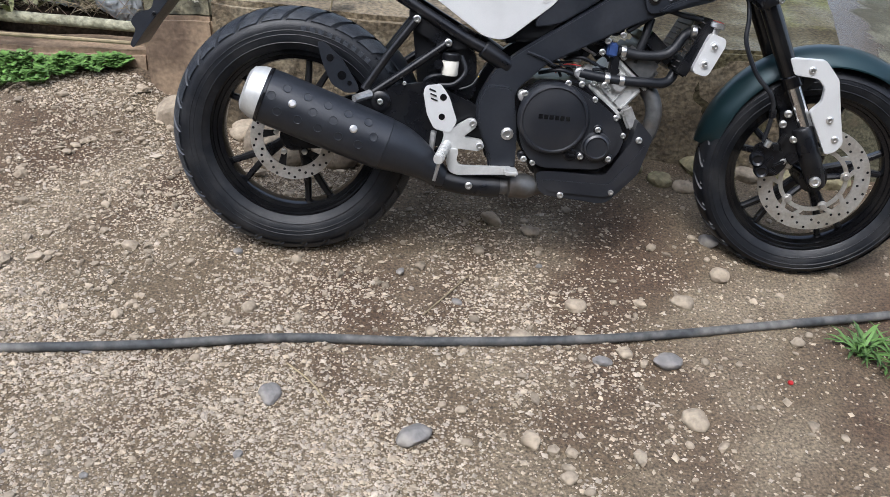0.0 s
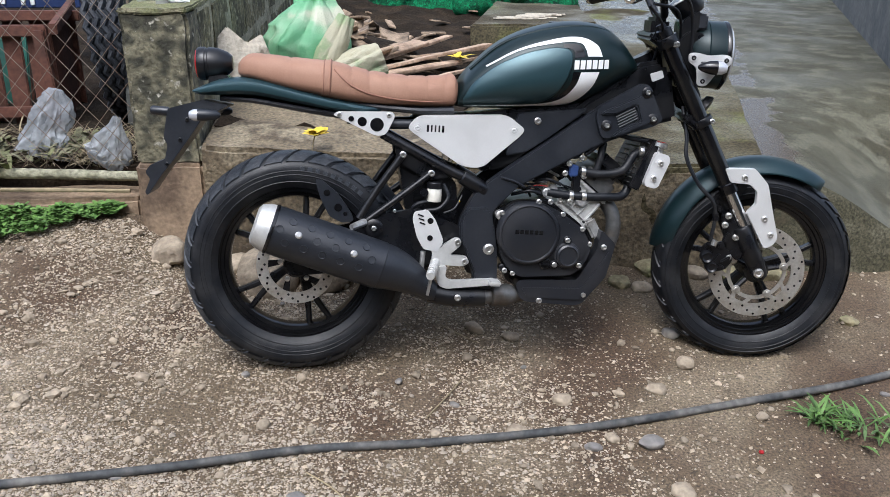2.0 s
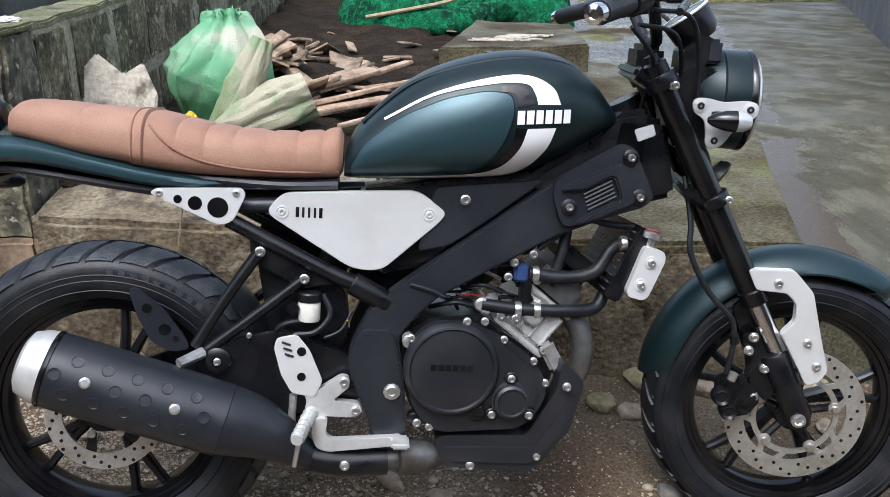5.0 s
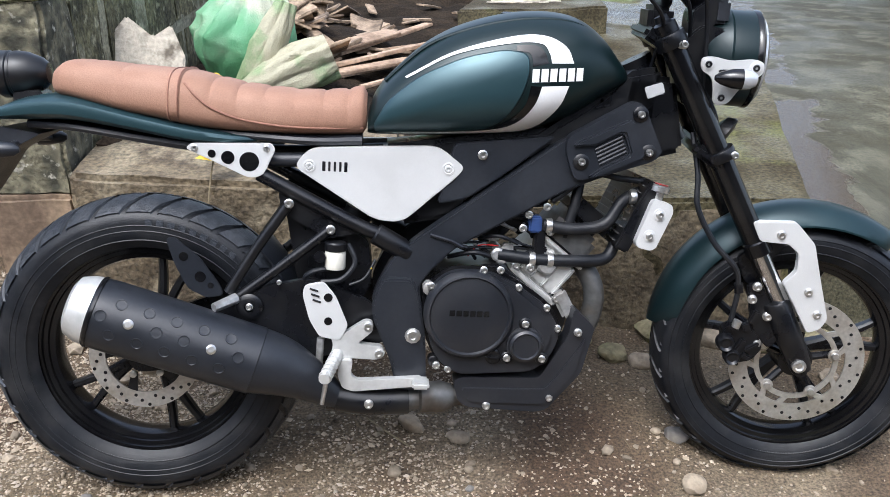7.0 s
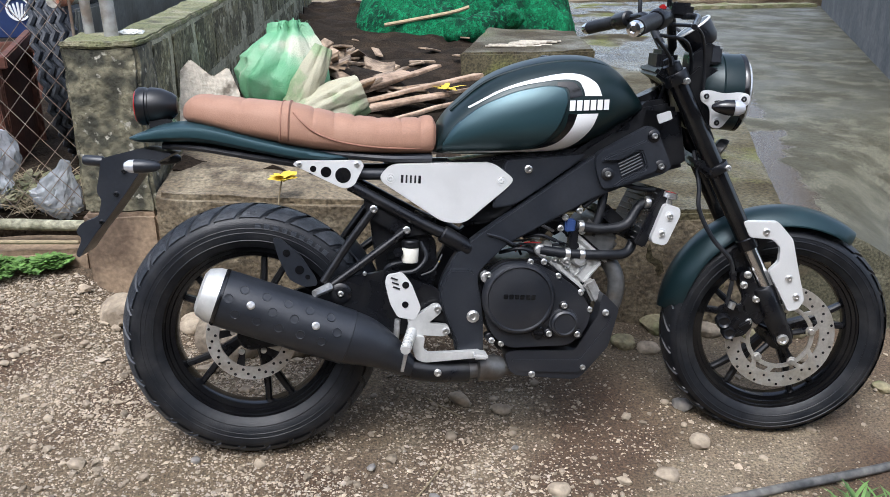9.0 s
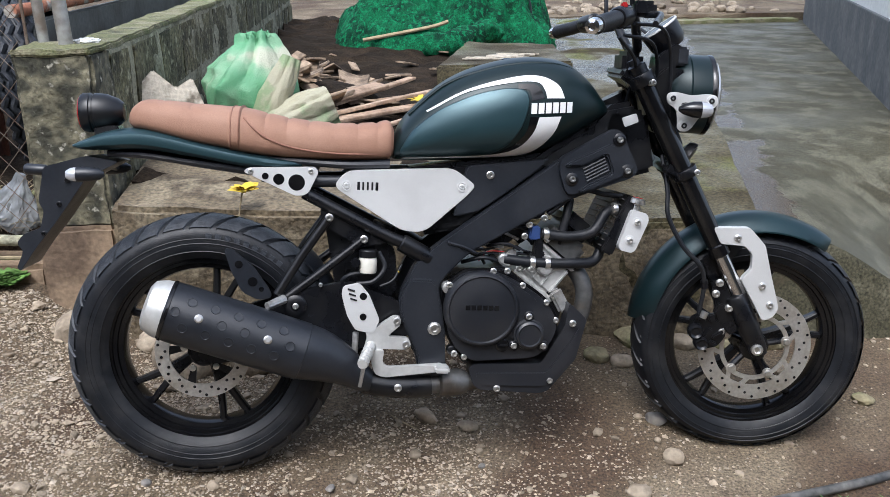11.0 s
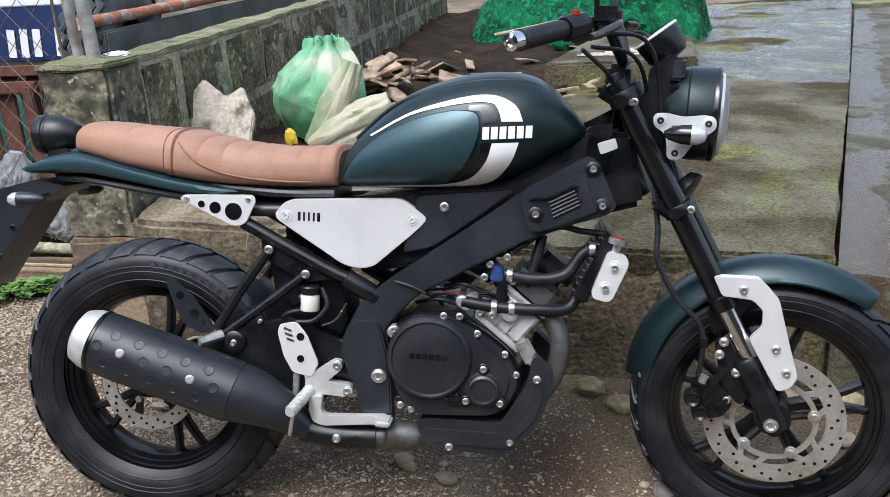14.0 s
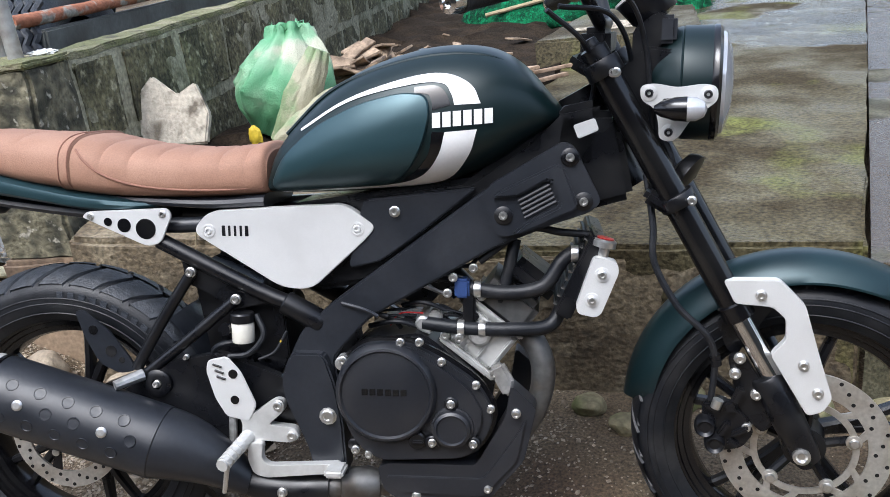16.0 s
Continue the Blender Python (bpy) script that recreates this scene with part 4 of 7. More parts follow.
# frame
spar = [(0.940, 0.520), (0.817, 0.476), (0.668, 0.365), (0.540, 0.270), (0.486, 0.222), (0.450, 0.145), (0.452, 0.098), (0.492, 0.010), (0.505, -0.050), (0.565, -0.050), (0.556, 0.102), (0.541, 0.172), (0.609, 0.246), (0.825, 0.372), (0.900, 0.403), (0.985, 0.44)]
for sgn in (1, -1):
    f = part("frame_spar", plate(rounded(spar, 0.02, 3), 0.075 * sgn, 0.112 * sgn, 0.008), MATTE, bike, "matte black frame spar cover")
    part("frame_rib", bar([(0.56, -0.1135 * sgn, 0.272), (0.60, -0.1155 * sgn, 0.262), (0.625, -0.1145 * sgn, 0.250)], 0.0035, 6), MATTE, f)
    part("pivot_cover", plate(rounded([(0.452, 0.14), (0.470, 0.185), (0.530, 0.185), (0.548, 0.13), (0.560, 0.06), (0.566, -0.045), (0.508, -0.045), (0.496, 0.01), (0.456, 0.10)], 0.01, 2), 0.108 * sgn, 0.134 * sgn, 0.008), MATTE, f)
    hc = part("head_cover", plate(rounded([(0.815, 0.478), (0.94, 0.552), (0.958, 0.545), (1.004, 0.454), (0.985, 0.437), (0.889, 0.404), (0.834, 0.392), (0.812, 0.45)], 0.016, 3), 0.095 * sgn, 0.127 * sgn, 0.008), MATTE, bike, "black ribbed head cover")
    part("raised_frame", plate([(0.824, 0.460), (0.832, 0.470), (0.930, 0.517), (0.942, 0.512), (0.966, 0.448), (0.960, 0.440), (0.872, 0.400), (0.858, 0.402), (0.880, 0.420), (0.934, 0.447), (0.936, 0.454), (0.922, 0.489), (0.914, 0.490), (0.866, 0.463)], 0.122 * sgn, 0.138 * sgn, 0.004), MATTE, hc, "raised cover frame")
    for k in range(5):
        t = (k + 0.5) / 5
        a, b = Vector((0.867, 0.459)).lerp(Vector((0.880, 0.424)), t), Vector((0.917, 0.486)).lerp(Vector((0.931, 0.452)), t)
        part("rib", bar([(a.x, -0.1275 * sgn, a.y), (b.x, -0.1285 * sgn, b.y)], 0.0034, 8, 1), MATTE, hc)
    for u, w in ((0.843, 0.431), (0.951, 0.527), (0.974, 0.455)):
        part("washer", turned([(0.0155, -0.006), (0.0155, 0.001), (0.012, 0.003)], (u, -0.129 * sgn, w), (0, -sgn, 0), 16), BLACK, hc)
        bolt(u, 0.130 * sgn, w, 0.0075, hc)
part("steering_head", turned([(0.036, -0.09), (0.036, 0.10)], (1.012, 0, 0.545), STEER_DIR, 20), BLACK, bike)
part("head_gusset", plate([(0.90, 0.41), (1.06, 0.455), (1.03, 0.60), (0.93, 0.60)], -0.085, 0.085, 0.012), BLACK, bike)
part("frame_core", plate([(0.46, 0.44), (0.80, 0.49), (0.80, 0.42), (0.60, 0.30), (0.50, 0.28)], -0.07, 0.07, 0.01), BLACK, bike)
part("side_filler", plate(rounded([(0.60, 0.452), (0.80, 0.475), (0.70, 0.395), (0.63, 0.345), (0.57, 0.33)], 0.01, 2), 0.06, 0.098, 0.006), MATTE, bike)
part("tank_filler", plate([(0.74, 0.455), (0.80, 0.50), (0.88, 0.555), (0.93, 0.605), (1.0, 0.62), (1.0, 0.50), (0.95, 0.50), (0.82, 0.44)], -0.085, 0.085, 0.012), BLACK, bike)
part("number_tag", plate(rounded([(0.955, 0.578), (0.990, 0.590), (0.997, 0.570), (0.964, 0.556)], 0.003, 2), 0.118, 0.121, 0.001), SILVER, bike, "small silver riveted tag")
bolt(0.534, 0.133, 0.071, 0.013)
bolt(0.655, 0.098, 0.432, 0.008, material=BOLT)

# side cover with its bar badge
for sgn in (1, -1):
    cov = part("side_cover", plate(rounded([(0.290, 0.394), (0.322, 0.431), (0.568, 0.445), (0.622, 0.406), (0.605, 0.385), (0.512, 0.300), (0.490, 0.293), (0.450, 0.296)], 0.02, 4), 0.078 * sgn, 0.102 * sgn, 0.008), SILVER, bike, "silver-white side cover")
    for u, w in ((0.321, 0.396), (0.589, 0.402)):
        part("recess", turned([(0.0125, 0.0), (0.0125, 0.002), (0.0095, 0.0025), (0.0085, 0.0008)], (u, -0.1015 * sgn, w), (0, -sgn, 0), 18), SILVER, cov)
        bolt(u, 0.101 * sgn, w, 0.0065, cov, SILVER, h=0.003)
    for k in range(5):
        u = 0.349 + k * 0.0105
        thick = 0.0032 if k in (0, 4) else 0.0022
        part("badge_bar", plate([(u - thick, 0.387), (u + thick, 0.387), (u + thick, 0.406), (u - thick, 0.406)], 0.101 * sgn, 0.1027 * sgn, 0.0006), BLACK, cov, "black badge bar")
    sp = part("seat_bracket_plate", plate(rounded([(0.090, 0.420), (0.100, 0.430), (0.250, 0.437), (0.258, 0.425), (0.235, 0.374), (0.210, 0.368)], 0.012, 3), 0.104 * sgn, 0.110 * sgn, 0.002), SILVER, bike, "silver plate with three round holes")
    for u, w, r in ((0.139, 0.412, 0.0075), (0.169, 0.406, 0.0125), (0.209, 0.400, 0.0185)):
        part("hole", turned([(r, -0.002), (r, 0.0012), (r * 0.97, 0.0016)], (u, -0.1095 * sgn, w), (0, -sgn, 0), 20), GLOSS, sp, "dark round hole")
    for u, w in ((0.107, 0.421), (0.241, 0.426)):
        bolt(u, 0.109 * sgn, w, 0.0058, sp, h=0.003)
    part("seat_rail", bar([(0.13, -0.078 * sgn, 0.410), (0.26, -0.078 * sgn, 0.402), (0.50, -0.065 * sgn, 0.42)], 0.014, 12), MATTE, bike)
    part("lower_rail", bar([(0.225, -0.092 * sgn, 0.376), (0.40, -0.094 * sgn, 0.29), (0.47, -0.094 * sgn, 0.262)], 0.0145, 14, 3), BLACK, bike)
    part("rail_sleeve", turned([(0.019, 0), (0.0215, 0.003), (0.0215, 0.075), (0.019, 0.08)], (0.452, -0.095 * sgn, 0.268), (0.85, 0, -0.46), 18), BLACK, bike)
    part("rail_plate", plate(rounded([(0.262, 0.345), (0.43, 0.265), (0.36, 0.252), (0.268, 0.300)], 0.008, 2), 0.086 * sgn, 0.092 * sgn, 0.002), BLACK, bike)
    # passenger peg hanger
    hg = part("peg_hanger", bar([(0.284, -0.098 * sgn, 0.321), (0.22, -0.10 * sgn, 0.225), (0.170, -0.105 * sgn, 0.140)], 0.0105, 12, 3), BLACK, bike, "black tube peg hanger")
    tube_b = bar([(0.365, -0.099 * sgn, 0.273), (0.27, -0.102 * sgn, 0.195), (0.185, -0.105 * sgn, 0.128)], 0.0105, 12, 3)
    part("brace", tube_b, BLACK, hg)
    bolt(0.284, 0.104 * sgn, 0.321, 0.0078, hg)
    bolt(0.365, 0.105 * sgn, 0.273, 0.0078, hg)
    part("foot_peg", roughen(bar([(0.185, -0.115 * sgn, 0.131), (0.150, -0.155 * sgn, 0.122)], (0.011, 0.009), 10, 4), 0.0015, 90), ALU, hg, "folded silver passenger foot peg")
bolt(0.235, 0.095, 0.365, 0.004)


# ---- front end, turned with the bars ----
def fr(u, w):
    return u + 0.015, w + 0.0085


def fpart(name, bm, material, parent=None, label=""):
    return part(name, steered(bm), material, parent or bike, label)


for sgn in (1, -1):
    y = -0.098 * sgn
    leg = fpart("fork_tube", turned([(0.0235, 0.0), (0.0235, 0.455), (0.027, 0.458), (0.027, 0.485), (0.022, 0.488)], (1.010, y, 0.690), (0.496, 0, -0.868), 24), GLOSS, None, "gloss black fork tube")
    fpart("chrome_tube", turned([(0.0185, 0), (0.0185, 0.17)], (1.240, y, 0.287), (0.496, 0, -0.868), 24), CHROME, leg, "bare chrome fork stanchion")
    fpart("slider", turned([(0.024, 0), (0.0275, 0.006), (0.0275, 0.09), (0.024, 0.15), (0.02, 0.17)], (1.298, y, 0.168), (0.47, 0, -0.883), 24), BLACK, leg, "black fork slider")
    fpart("axle_boss", plate(rounded([(1.330, 0.085), (1.362, 0.092), (1.385, 0.04), (1.384, 0.012), (1.366, 0.006), (1.348, 0.022)], 0.010, 3), 0.084 * sgn, 0.116 * sgn, 0.006), BLACK, leg)
    fpart("clamp_ring", turned([(0.03, -0.011), (0.031, -0.009), (0.031, 0.009), (0.03, 0.011)], (1.142, y, 0.463), (0.496, 0, -0.868), 24), BLACK, leg)
    fpart("top_clamp_ring", turned([(0.03, -0.014), (0.031, -0.012), (0.031, 0.012), (0.03, 0.014)], (1.018, y, 0.677), (0.496, 0, -0.868), 24), BLACK, leg)
    fpart("fork_cap", turned([(0.0235, 0), (0.0235, 0.02), (0.014, 0.024), (0.013, 0.036), (0.008, 0.037)], (1.010, y, 0.690), (-0.496, 0, 0.868), 18), BLACK, leg)
    bm = steered(turned([(0.0145, -0.002), (0.0145, 0.008), (0.009, 0.010), (0.006, 0.006)], (1.362, -0.118 * sgn, 0.036), (0, -sgn, 0), 16))
    part("axle_bolt", bm, BOLT, leg, "bright axle bolt")
    if sgn < 0:
        continue
    gd = fpart("fork_guard", plate(rounded([fr(*p) for p in ((1.205, 0.330), (1.292, 0.334), (1.334, 0.292), (1.362, 0.205), (1.386, 0.136), (1.374, 0.112), (1.350, 0.102), (1.286, 0.205), (1.308, 0.232), (1.306, 0.268), (1.284, 0.288), (1.226, 0.290))], 0.007, 3), 0.104 * sgn, 0.123 * sgn, 0.008), SILVER, None, "silver fork guard plate")
    for u, w in ((1.338, 0.191), (1.363, 0.144), (1.265, 0.307)):
        uu, ww = fr(u, w)
        fpart("washer", turned([(0.0135, -0.002), (0.0135, 0.0015), (0.010, 0.0022)], (uu, -0.121 * sgn, ww), (0, -sgn, 0), 16), SILVER, gd)
        bolt(uu, 0.1225 * sgn, ww, 0.0075, gd, front=True, h=0.005)
for (u, w), half in (((1.127, 0.455), 0.12), ((1.003, 0.672), 0.115)):
    fpart("fork_clamp", box((0.085, 2 * half, 0.026), Matrix.Translation((u, 0, w)) @ Matrix.Rotation(radians(29.7), 4, "Y"), 0.008), BLACK, None, "black triple clamp")
for u, v, w in ((1.165, 0.122, 0.468), (1.04, 0.122, 0.672), (1.035, 0.12, 0.672)):
    bolt(u, v, w, 0.0065, front=True)

# mudguard
bm = bmesh.new()
rows = []
for k in range(31):
    t = k / 30
    a = radians(172 - 115 * t)
    r = 0.316 + 0.014 * math.sin(math.pi * t) + 0.014 * t
    half = 0.066 * (0.55 + 0.45 * min(1, math.sin(math.pi * (0.06 + 0.88 * t)) * 1.7)) if 0 < k < 30 else 0.03
    row = []
    for outer in (0, 1):
        js = range(-8, 9) if not outer else range(8, -9, -1)
        for j in js:
            x = j / 8
            rr = r - (0.034 + 0.018 * (1 - t)) * abs(x) ** 2.6 - outer * 0.004
            row.append(bm.verts.new((FU + rr * math.cos(a), x * half, FW + rr * math.sin(a))))
    rows.append(row)
ring_faces(bm, rows)
fpart("front_mudguard", bm, GREEN_SHADED, None, "satin green front mudguard, darkened for its shaded side")
for sgn in (1, -1):
    fpart("mudguard_stay", plate(rounded([(1.215, 0.25), (1.30, 0.31), (1.31, 0.29), (1.25, 0.19), (1.235, 0.20)], 0.008, 2), 0.066 * sgn, 0.078 * sgn, 0.003), BLACK)

# caliper and hose
cal = fpart("brake_caliper", plate(rounded([(1.198, 0.100), (1.228, 0.118), (1.268, 0.098), (1.286, 0.066), (1.268, 0.036), (1.235, 0.026), (1.205, 0.045)], 0.008, 3), 0.078, 0.112, 0.006), BLACK, None, "black front brake caliper")
fpart("caliper_bracket", plate(rounded([(1.235, 0.20), (1.262, 0.205), (1.33, 0.10), (1.30, 0.06), (1.26, 0.10)], 0.008, 2), 0.09, 0.104, 0.003), BLACK, cal)
for u, w, r in ((1.205, 0.075, 0.018), (1.222, 0.045, 0.017)):
    fpart("piston_cap", turned([(r, 0), (r, 0.02), (r * 0.8, 0.026), (r * 0.5, 0.022)], (u, -0.108, w), (0, -1, 0), 18), BLACK, cal)
for u, w, a2, b2, yaw in ((1.215, 0.108, 0.03, 0.012, 30), (1.243, 0.112, 0.016, 0.02, -20), (1.232, 0.062, 0.012, 0.05, 28), (1.262, 0.068, 0.03, 0.010, -35), (1.212, 0.086, 0.014, 0.016, 10), (1.252, 0.045, 0.02, 0.012, 25), (1.255, 0.135, 0.014, 0.03, 20)):
    fpart("casting_rib", box((a2, 0.014, b2), Matrix.Translation((u, -0.116, w)) @ Matrix.Rotation(radians(yaw), 4, "Y"), 0.003), BLACK, cal)
fpart("banjo", turned([(0.009, -0.008), (0.009, 0.008)], (1.222, -0.12, 0.118), (0.3, 0, 1), 12), BOLT, cal)
fpart("bleed_nipple", bar([(1.203, -0.118, 0.062), (1.190, -0.118, 0.066)], 0.004, 8, 1), BOLT, cal)
for u, w in ((1.255, 0.198), (1.249, 0.170), (1.285, 0.135), (1.272, 0.075)):
    bolt(u, 0.108, w, 0.008, cal, front=True)
fpart("brake_hose", bar([(1.09, -0.07, 0.50), (1.105, -0.10, 0.42), (1.11, -0.115, 0.36), (1.15, -0.125, 0.29), (1.20, -0.122, 0.24), (1.215, -0.115, 0.19), (1.212, -0.11, 0.12)], 0.0058, 8, 8), RUBBER, None, "black front brake hose")
fpart("hose_clip", turned([(0.009, -0.01), (0.009, 0.01)], (1.216, -0.114, 0.195), (0.2, 0, -1), 12), BLACK)
fpart("wire_bundle", bar([(1.10, -0.06, 0.47), (1.13, -0.075, 0.52), (1.09, -0.06, 0.60)], 0.007, 8), RUBBER)

# headlight
LAMP_AT, LAMP_DIR = (1.140, 0, 0.645), (1.0, 0, -0.01)
hl = fpart("headlight", turned([(0.012, -0.092), (0.034, -0.088), (0.058, -0.068), (0.078, -0.040), (0.090, -0.014), (0.0935, -0.002), (0.0925, 0.0), (0.0945, 0.002), (0.0950, 0.050), (0.093, 0.056)], LAMP_AT, LAMP_DIR, 56), GREEN, None, "large round dark headlight shell")
fpart("trim_ring", turned([(0.0952, 0.047), (0.0968, 0.050), (0.0968, 0.057), (0.090, 0.062), (0.086, 0.056)], LAMP_AT, LAMP_DIR, 56, caps=False), GLOSS, hl)
fpart("lens", turned([(0.089, 0.056), (0.083, 0.068), (0.058, 0.078), (0.02, 0.083)], LAMP_AT, LAMP_DIR, 56), CLEAR, hl, "clear headlight lens")
for sgn in (1, -1):
    br = fpart("indicator_bracket", plate(rounded([fr(*p) for p in ((1.062, 0.642), (1.085, 0.645), (1.120, 0.638), (1.160, 0.644), (1.181, 0.640), (1.183, 0.618), (1.164, 0.604), (1.142, 0.588), (1.126, 0.561), (1.112, 0.552), (1.094, 0.557), (1.093, 0.580), (1.087, 0.606), (1.064, 0.618))], 0.011, 4), 0.105 * sgn, 0.113 * sgn, 0.003), SILVER, None, "silver three-bolt headlight bracket")
    for p in ((1.077, 0.630), (1.167, 0.628), (1.109, 0.568)):
        u, w = fr(*p)
        fpart("boss", turned([(0.0125, 0), (0.0125, 0.002), (0.0085, 0.003)], (u, -0.1125 * sgn, w), (0, -sgn, 0), 14), SILVER, br)
        bolt(u, 0.114 * sgn, w, 0.0062, br, BLACK, front=True, h=0.003)
    u, w = fr(1.120, 0.608)
    fpart("bracket_opening", plate(rounded([(u - 0.026, w + 0.014), (u + 0.030, w + 0.014), (u + 0.026, w - 0.010), (u - 0.010, w - 0.018)], 0.010, 3), 0.1105 * sgn, 0.1138 * sgn, 0.0008), BLACK, br, "dark opening")
    ind = fpart("indicator", turned([(0.005, -0.046), (0.012, -0.036), (0.0185, -0.014), (0.0195, 0.004)], (u + 0.012, -0.142 * sgn, w), (1, 0, 0), 20), GLOSS, None, "black front turn signal with clear lens")
    fpart("lens", turned([(0.0192, 0.004), (0.0185, 0.018), (0.012, 0.030), (0.003, 0.034)], (u + 0.012, -0.142 * sgn, w), (1, 0, 0), 20), CLEAR, ind, "clear lens")
    fpart("stem", bar([(u, -0.112 * sgn, w), (u + 0.005, -0.14 * sgn, w)], 0.009, 10), BLACK, ind)
fpart("lamp_stay", plate(rounded([(1.06, 0.55), (1.12, 0.56), (1.15, 0.70), (1.08, 0.71), (1.03, 0.66)], 0.01, 2), -0.07, 0.07, 0.006), BLACK)
fpart("horn", turned([(0.008, -0.02), (0.03, -0.012), (0.036, 0.0), (0.037, 0.008), (0.02, 0.012)], (1.155, -0.045, 0.50), (0.8, -0.3, -0.5), 28), BLACK, None, "black round horn")

# speedometer
sp = fpart("speedometer", turned([(0.012, -0.05), (0.035, -0.045), (0.044, -0.03), (0.0465, 0.0), (0.0475, 0.01), (0.044, 0.013)], (1.072, 0.0, 0.79), (-0.62, 0, 0.78), 36), BLACK, None, "round black speedometer with pale rim")
fpart("dial_glass", turned([(0.043, 0.011), (0.02, 0.014), (0.004, 0.0145)], (1.072, 0.0, 0.79), (-0.62, 0, 0.78), 36), GLOSS, sp, "dark dial glass")
fpart("dial_ring", turned([(0.0475, 0.008), (0.049, 0.010), (0.0475, 0.014), (0.044, 0.0135)], (1.072, 0.0, 0.79), (-0.62, 0, 0.78), 36, caps=False), SILVER, sp, "pale dial ring")
fpart("dial_bracket", plate(rounded([(1.06, 0.68), (1.10, 0.70), (1.125, 0.75), (1.10, 0.765), (1.06, 0.735)], 0.008, 2), -0.045, 0.06, 0.006), BLACK, sp)
fpart("switch_box", box((0.03, 0.06, 0.045), Matrix.Translation((1.115, -0.035, 0.735)), 0.006), MATTE, None)

# handlebar
hb = new("handlebar")
hb.parent = bike
tagged(hb, "black handlebar with rubber grips and bar ends")
bend = [(0.859, 0.402, 0.786), (0.951, 0.224, 0.817), (0.976, 0.154, 0.819), (1.000, 0.085, 0.765), (1.008, 0.050, 0.745)]
path = [(u, -v, w) for u, v, w in bend] + [(u, v, w) for u, v, w in bend[::-1]]
fpart("bar", bar(path, 0.011, 14, 8), BLACK, hb)
for sgn in (1, -1):
    d = Vector((-0.092, -0.178 * sgn, -0.031)).normalized()
    e = Vector((0.859, -0.402 * sgn, 0.786))
    prof = [(0.0165, -0.125)] + [(0.0168 + 0.0012 * (k % 2), -0.12 + 0.0045 * k) for k in range(25)] + [(0.0185, -0.006), (0.0185, 0.0)]
    fpart("grip", turned(prof, e, d, 20), RUBBER, hb, "ribbed black rubber grip")
    fpart("bar_end", turned([(0.0165, 0.0), (0.0165, 0.012), (0.015, 0.022), (0.008, 0.024), (0.007, 0.018)], e, d, 24), CHROME, hb, "polished bar end")
    sw = fpart("switch_housing", turned([(0.018, -0.19), (0.023, -0.185), (0.0235, -0.135), (0.02, -0.128)], e, d, 18), BLACK, hb, "black switch housing")
    if sgn > 0:
        fpart("kill_switch", box((0.014, 0.02, 0.012), Matrix.Translation(e - d * 0.155 + Vector((0.004, 0, 0.024))), 0.003), RED, sw, "red kill switch")
        fpart("master_cylinder", box((0.05, 0.055, 0.034), Matrix.Translation((0.986, -0.205, 0.831)), 0.008), BLACK, hb, "black brake fluid reservoir")
    fpart("lever", bar([(0.991, -0.215 * sgn, 0.819), (1.011, -0.27 * sgn, 0.817), (0.986, -0.36 * sgn, 0.799), (0.976, -0.40 * sgn, 0.794)], (0.008, 0.006), 10, 6), BLACK, hb, "black hand lever")
    fpart("mirror_stem", bar([(0.965, -0.19 * sgn, 0.80), (0.962, -0.193 * sgn, 0.86), (0.955, -0.22 * sgn, 0.96)], 0.0055, 8), BLACK, hb, "black mirror stem")
fpart("bar_clamp", box((0.05, 0.13, 0.05), Matrix.Translation((1.0, 0, 0.715)), 0.01), BLACK, hb, "black bar clamp")
for k, pts in enumerate(([(0.955, -0.17, 0.775), (1.03, -0.12, 0.76), (1.06, -0.06, 0.68), (1.05, -0.04, 0.56)], [(0.97, -0.2, 0.80), (1.05, -0.14, 0.79), (1.085, -0.09, 0.70), (1.10, -0.07, 0.50)],
                        [(0.96, 0.19, 0.79), (1.04, 0.12, 0.80), (1.075, 0.03, 0.73), (1.05, 0.0, 0.6)], [(0.94, -0.19, 0.77), (0.99, -0.14, 0.72), (1.0, -0.06, 0.66), (0.98, -0.04, 0.55)])):
    fpart("cable", bar(pts, 0.0042, 8, 8), RUBBER, hb, "black control cable")

# ---- engine ----
eng = part("engine", plate(rounded([(0.548, 0.16), (0.60, 0.20), (0.70, 0.22), (0.80, 0.14), (0.82, 0.06), (0.78, 0.0), (0.62, -0.012), (0.56, 0.05)], 0.02, 3), -0.13, 0.105, 0.012), BLACK, bike, "black engine with aluminium cylinder")
cc = part("crankcase_cover", plate(rounded([(0.556, 0.165), (0.600, 0.208), (0.682, 0.208), (0.740, 0.180), (0.800, 0.140), (0.830, 0.088), (0.815, 0.040), (0.780, 0.004), (0.625, -0.006), (0.588, 0.02), (0.566, 0.06)], 0.025, 4), 0.10, 0.140, 0.010), CASE, eng, "satin black crankcase cover")
part("gasket_edge", plate(rounded([(0.550, 0.167), (0.598, 0.214), (0.684, 0.215), (0.745, 0.186), (0.806, 0.144), (0.838, 0.09), (0.822, 0.036), (0.785, -0.003), (0.622, -0.013), (0.582, 0.018), (0.560, 0.06)], 0.025, 4), 0.108, 0.120, 0.003), GLOSS, eng)
cl = part("clutch_cover", turned([(0.090, 0.0), (0.088, 0.018), (0.083, 0.024), (0.079, 0.025), (0.076, 0.020), (0.070, 0.021), (0.05, 0.024), (0.02, 0.025), (0.004, 0.025)], (0.642, -0.135, 0.122), (0, -1, 0), 56), CASE, eng, "round satin black clutch cover")
